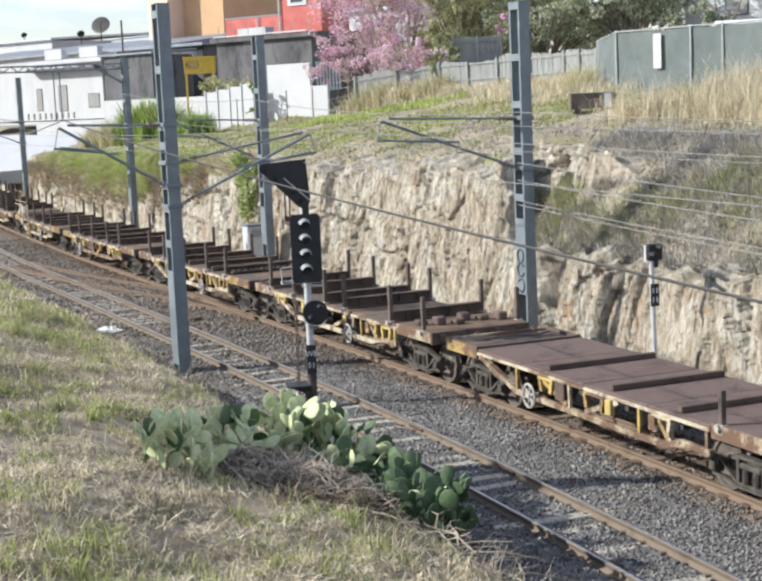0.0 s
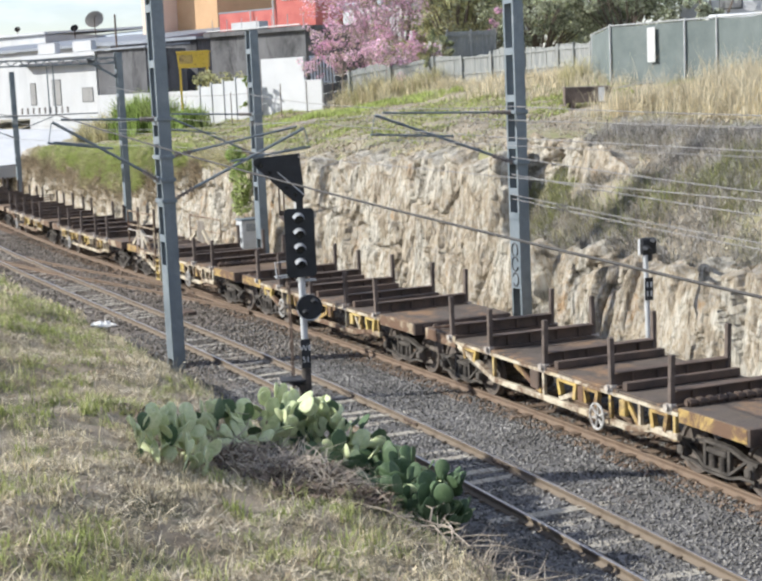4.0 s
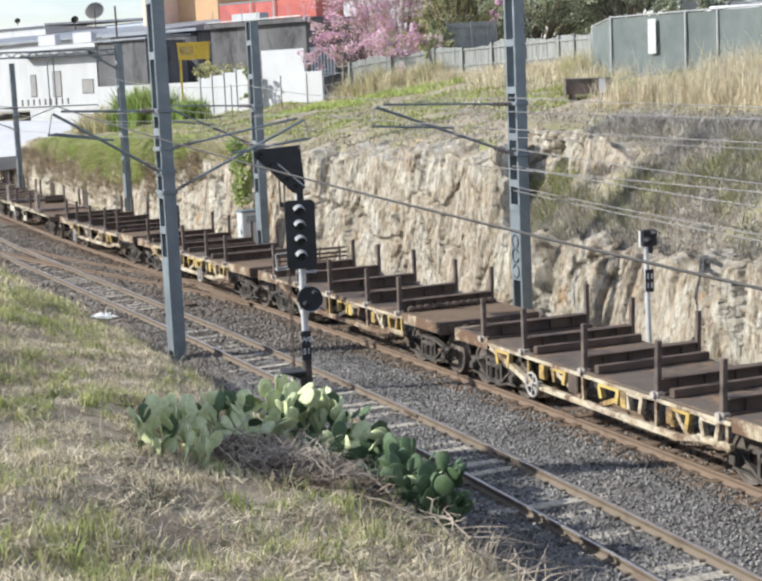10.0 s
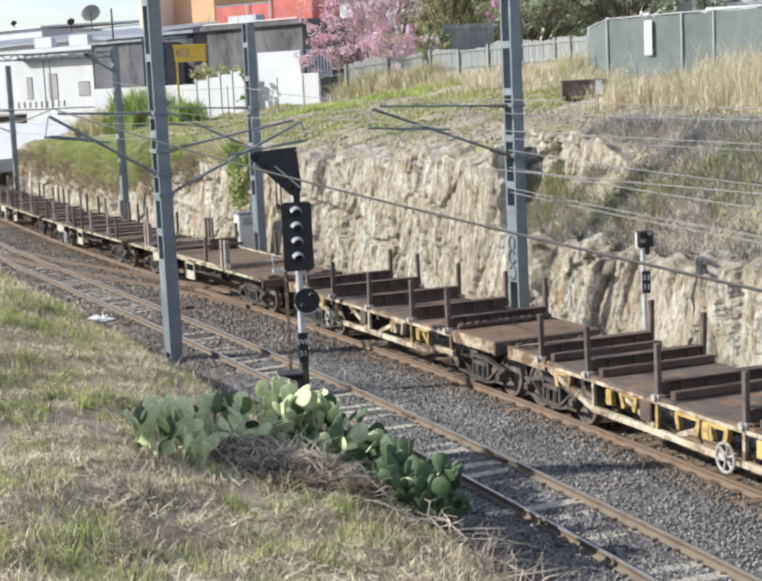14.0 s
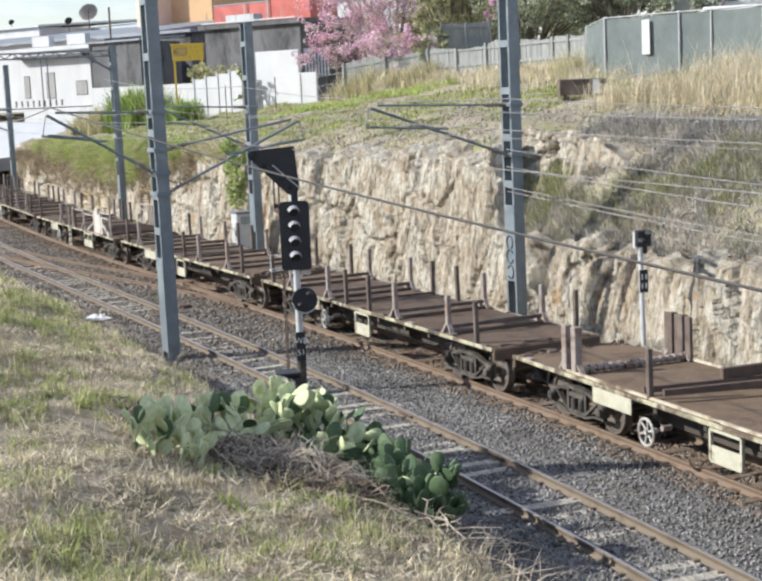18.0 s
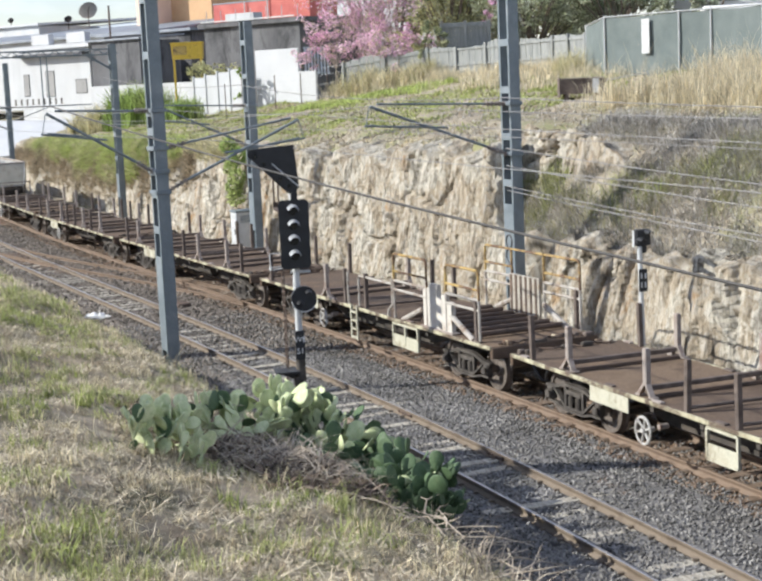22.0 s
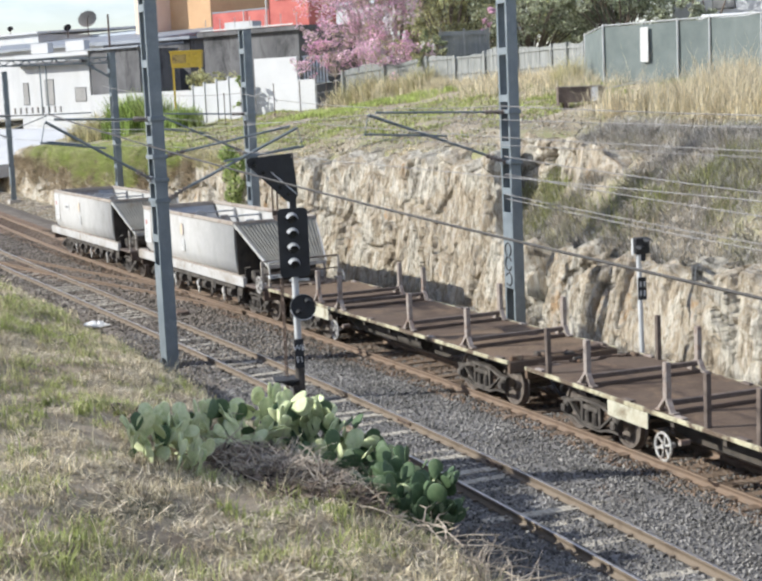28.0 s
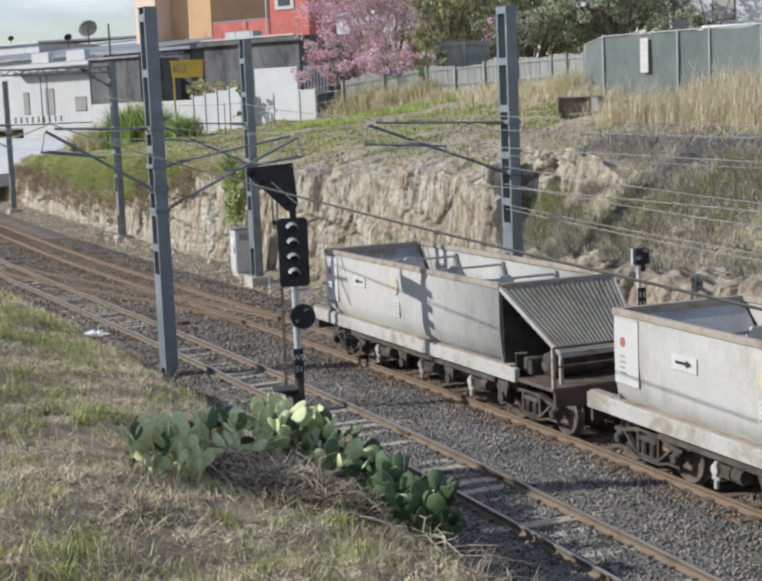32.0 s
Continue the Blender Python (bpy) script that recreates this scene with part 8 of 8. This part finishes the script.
def heap(s, l):
    return .5 - np.abs(l + 7.35 - .19 * (s - .6)) * .8


grass("dead_brush", "grey heap of dead brushwood under the cactus", 5200, (-.7, -5.4), (-9.2, -6.5), .5, .007, TWIG, 37, heap, (1.15, 1.75), .4, 7, .12, .26)
grass("dead_brush", "brown rotted leaves under the brushwood", 16000, (-.5, -5.4), (-9.2, -6.4), .26, .022, LITTER, 38, heap, (.9, 1.6), .5, 8, .14, .12)


def stones(name, label, s_rng, l_rng, count, size, material, seed, skip=None, by=1.0):
    """Ballast: angular eight-sided stones lying on the bed."""
    rng = np.random.default_rng(seed)
    s = s_rng[0] + (s_rng[1] - s_rng[0]) * rng.uniform(0, 1, count) ** by
    l = rng.uniform(*l_rng, count)
    if skip is not None:
        ok = ~skip(s, l, rng)
        s, l = s[ok], l[ok]
    n = len(s)
    z = ground_z(s, l) + rng.uniform(-.3, .5, n) * size
    C = line(s, l, z)
    axes = np.array([(1, 0, 0), (-1, 0, 0), (0, 1, 0), (0, -1, 0), (0, 0, 1), (0, 0, -1)], float)
    r = size * rng.uniform(.45, 1.25, (n, 6))
    V = C[:, None, :] + axes[None] * r[:, :, None]
    rot = rng.normal(size=(n, 3))
    V = V + rng.normal(0, size * .28, V.shape) + 0 * rot[:, None]
    tri = np.array([(0, 2, 4), (2, 1, 4), (1, 3, 4), (3, 0, 4), (2, 0, 5), (1, 2, 5), (3, 1, 5), (0, 3, 5)])
    F = (np.arange(n)[:, None, None] * 6 + tri[None]).reshape(-1, 3)
    tagged(new(name, raw_mesh(name, V.reshape(-1, 3), F, material)), label, "gravel", kind="stuff")


def clear_rails(s, l, rng):
    """Keeps stones off the rails."""
    out = np.zeros(len(s), bool)
    for c in (-.5665, .5665, -3.45 - .5665, -3.45 + .5665):
        out |= np.abs(l - c) < .085
    return out


stones("ballast_stones", "grey crushed-stone ballast between the tracks", (6.5, -24), (-5.9, 2.6), 78000, .030, STONE, 1, clear_rails, 1.35)
stones("ballast_stones", "dusty brown ballast along the far tracks", (-17, -60), (-5.0, 3.0), 26000, .045, STONE_BROWN, 2, clear_rails, 1.2)
stones("rusty_stones", "rust-stained ballast beside the main rails", (4, -60), (-1.2, -.45), 8000, .034, STONE_RUST, 3, clear_rails)
stones("rusty_stones", "rust-stained ballast in the main track", (4, -60), (-.5, 1.1), 20000, .036, STONE_RUST, 4, clear_rails)
stones("rubble", "small rock rubble at the foot of the cutting", (4, -95), (3.0, 5.0), 14000, .055, ROCK, 5)

stones("slope_rubble", "loose stones strewn on the slope above the rock face", (-60, -9), (6.2, 13.5), 5000, .055, ROCK, 6)

def branches(name, label, s_rng, off, count, length, seed, rise=(.0, .3)):
    """A tangle of bent dead branches, each a part of the heap."""
    rng = random.Random(seed)
    h = base(name, label, "brushwood")
    for k in range(count):
        s = rng.uniform(*s_rng)
        l = off(s) + rng.gauss(0, .28)
        p = Vector(line(s, l, float(surface(s, l)) + rng.uniform(*rise)))
        a, t = rng.uniform(0, 2 * math.pi), rng.uniform(-.25, .45)
        d = Vector((math.cos(a) * math.cos(t), math.sin(a) * math.cos(t), math.sin(t)))
        n = length * rng.uniform(.4, 1.2)
        q = p + d * n * .5 + Vector((rng.uniform(-.06, .06), rng.uniform(-.06, .06), rng.uniform(-.02, .08)))
        e = q + (d + Vector((rng.uniform(-.5, .5), rng.uniform(-.5, .5), rng.uniform(-.5, .2)))) * n * .45
        r = rng.uniform(.006, .013)
        sh = Shape().tube(p, q, r, r * .8, 5).tube(q, e, r * .8, r * .35, 5)
        if rng.random() < .5:
            sh.tube(q, q + Vector((rng.uniform(-.25, .25), rng.uniform(-.25, .25), rng.uniform(-.1, .15))), r * .6, r * .3, 4)
        part("branch", sh, BRANCH, h)


BRANCH = mat("bleached_dead_wood", [(0.26, 0.215, 0.165), (0.42, 0.36, 0.285), (0.54, 0.475, 0.39)], 4, 40, 0.9, bump=0.2, stain=(0.16, 0.125, 0.10), stain_at=.58)
branches("brushwood_heap", "tangled heap of bleached dead branches under the cactus", (-5.2, -.9), lambda s: -7.35 + .19 * (s - .6), 120, .7, 51)
branches("dead_stalk_clump", "bleached dead stalks leaning at the edge of the bank", (-.2, 3.2), lambda s: -6.65, 84, .9, 52, (.0, .3))

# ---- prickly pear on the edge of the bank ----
# Two pad skins: one raised pale for sun, one darkened for shade.
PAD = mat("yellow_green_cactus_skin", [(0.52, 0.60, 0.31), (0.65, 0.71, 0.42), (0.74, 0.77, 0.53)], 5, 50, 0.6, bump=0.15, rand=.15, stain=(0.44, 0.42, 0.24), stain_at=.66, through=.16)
PAD_SHADE = mat("shade_dark_cactus_skin", [(0.055, 0.098, 0.045), (0.10, 0.152, 0.075)], 5, 50, 0.6, bump=0.15, rand=.15, stain=(0.18, 0.18, 0.10), stain_at=.66)


def pad_mesh(name, bend, twist, wide, material):
    """A thick flat pad, narrow at its foot, cupped and a little twisted."""
    n, m = 14, 4
    vs = []
    for j in range(m + 1):
        t = -1 + 2 * j / m
        ring = (0.86, 0.97, 1.0, 0.97, 0.86)[j]
        for k in range(n):
            a = 2 * math.pi * k / n
            z = .5 + .5 * math.sin(a) * ring
            w = (.22 + .30 * math.sin(min(1, z * 1.25) * 1.57)) * wide * ring
            x = w * math.cos(a) * (1 + .05 * math.sin(3 * a + twist * 9))
            vs.append((x, .035 * t + bend * x * x + twist * x * z, max(0, z)))
    fs = [(j * n + k, j * n + (k + 1) % n, (j + 1) * n + (k + 1) % n, (j + 1) * n + k) for j in range(m) for k in range(n)]
    for o, sign in ((0, -1), (m * n, 1)):
        vs.append((0, .035 * sign + sign * .012, .52))
        c = len(vs) - 1
        fs += [(o + k, o + (k + 1) % n, c) for k in range(n)]
    return Shape().add(vs, fs).mesh(name, material, True)


PADS = [pad_mesh("pad", b, t, w, PAD) for b, t, w in ((-.3, .1, .72), (.1, -.2, .64), (.45, .15, .76), (.7, -.1, .68))]
PADS_SHADE = [pad_mesh("pad", b, t, w, PAD_SHADE) for b, t, w in ((.2, .2, .82), (-.5, -.1, .74))]


def cactus(label, spots, seed, size=.30, spread=24, shade_share=.3, stems=2):
    rng = random.Random(seed)
    c = base("prickly_pear", label, "cactus", group="prickly pears on the bank")

    def grow(m, level):
        sc = size * rng.uniform(.7, 1.25)
        # Some pads take the skin darkened for shade.
        pads = PADS_SHADE if rng.random() < shade_share else PADS
        part("pad", pads[rng.randrange(len(pads))], None, c, at=m @ Matrix.Diagonal((sc, sc, sc, 1)))
        if level <= 0:
            return
        for k in range(rng.choice((1, 2, 2, 3))):
            a = rng.uniform(-60, 60)
            r = math.radians(a)
            tip = Matrix.Translation((.33 * sc * math.sin(r), 0, sc * (.5 + .46 * math.cos(r))))
            grow(m @ tip @ pose(0, 0, 0, rng.uniform(-spread, spread), a * .8, rng.uniform(-80, 80)), level - 1)

    for s, l, lev in spots:
        p = line(s, l, float(surface(s, l)) - .03)
        for k in range(stems):
            grow(pose(p[0] + rng.uniform(-.18, .18), p[1] + rng.uniform(-.18, .18), p[2], rng.uniform(-38, 38), rng.uniform(-34, 34), rng.uniform(0, 360)), lev)


cactus("yellow-green prickly pear with oval pads in the sun", [(-2.2, -9.7, 2), (-2.0, -9.45, 1), (-1.9, -9.2, 1), (-2.5, -9.4, 2), (-2.3, -9.1, 1), (-2.9, -9.2, 2), (-2.0, -9.0, 1)], 3, .28, shade_share=.06)
cactus("spreading sunlit prickly pear on the bank", [(-3.4, -8.5, 2), (-3.8, -8.1, 2), (-4.1, -7.7, 3), (-4.4, -7.3, 3), (-4.6, -7.0, 2), (-3.9, -8.4, 2), (-4.7, -6.8, 3), (-4.0, -7.4, 2), (-3.6, -7.9, 2)], 5, .30, shade_share=.06)
cactus("prickly pear hanging down the bank toward the track", [(-5.0, -6.5, 2), (-4.5, -6.6, 3), (-4.2, -6.5, 3), (-3.8, -6.6, 3), (-3.4, -6.6, 2), (-4.4, -6.2, 3), (-3.9, -6.2, 3), (-3.3, -6.3, 2), (-3.0, -6.6, 2)], 7, .30, shade_share=.45)
cactus("prickly pear low on the bank, pads coloured dark for shade", [(-3.6, -6.0, 3), (-3.2, -6.1, 3), (-2.9, -6.35, 2), (-2.6, -6.1, 3), (-2.3, -6.35, 2), (-2.1, -6.1, 3), (-1.8, -6.4, 2), (-1.6, -6.15, 3), (-1.3, -6.45, 2), (-1.1, -6.2, 2), (-.8, -6.4, 2), (-3.0, -5.75, 2), (-2.4, -5.8, 2), (-1.8, -5.85, 2), (-4.1, -5.8, 2)], 9, .30, shade_share=.93)


# ---- what moves ----
def run(t):
    """Metres that the train has gone at t seconds."""
    return 5.457 * t + 0.0615 * t * t - 0.000761 * t ** 3 - 0.3 * max(0.0, 1 - t / 2.2) ** 2


def motions():
    times = [0.5 * k for k in range(65)]
    turns = [0.08 * k for k in range(400)] + [32.0]
    spin = [(t, pose(0, 0, WHEEL_R, 0, math.degrees(run(t) / WHEEL_R))) for t in turns]
    for wagon, u in TRAIN:
        walk(wagon, [(t, at(u + run(t), 0, 0)) for t in times])
        for ob in wagon.children_recursive:
            if ob.name.startswith("wheelset"):
                x = ob.matrix_basis.translation.x
                shift = Matrix.Translation((x, 0, 0))
                walk(ob, [(t, shift @ m) for t, m in spin])


motions()
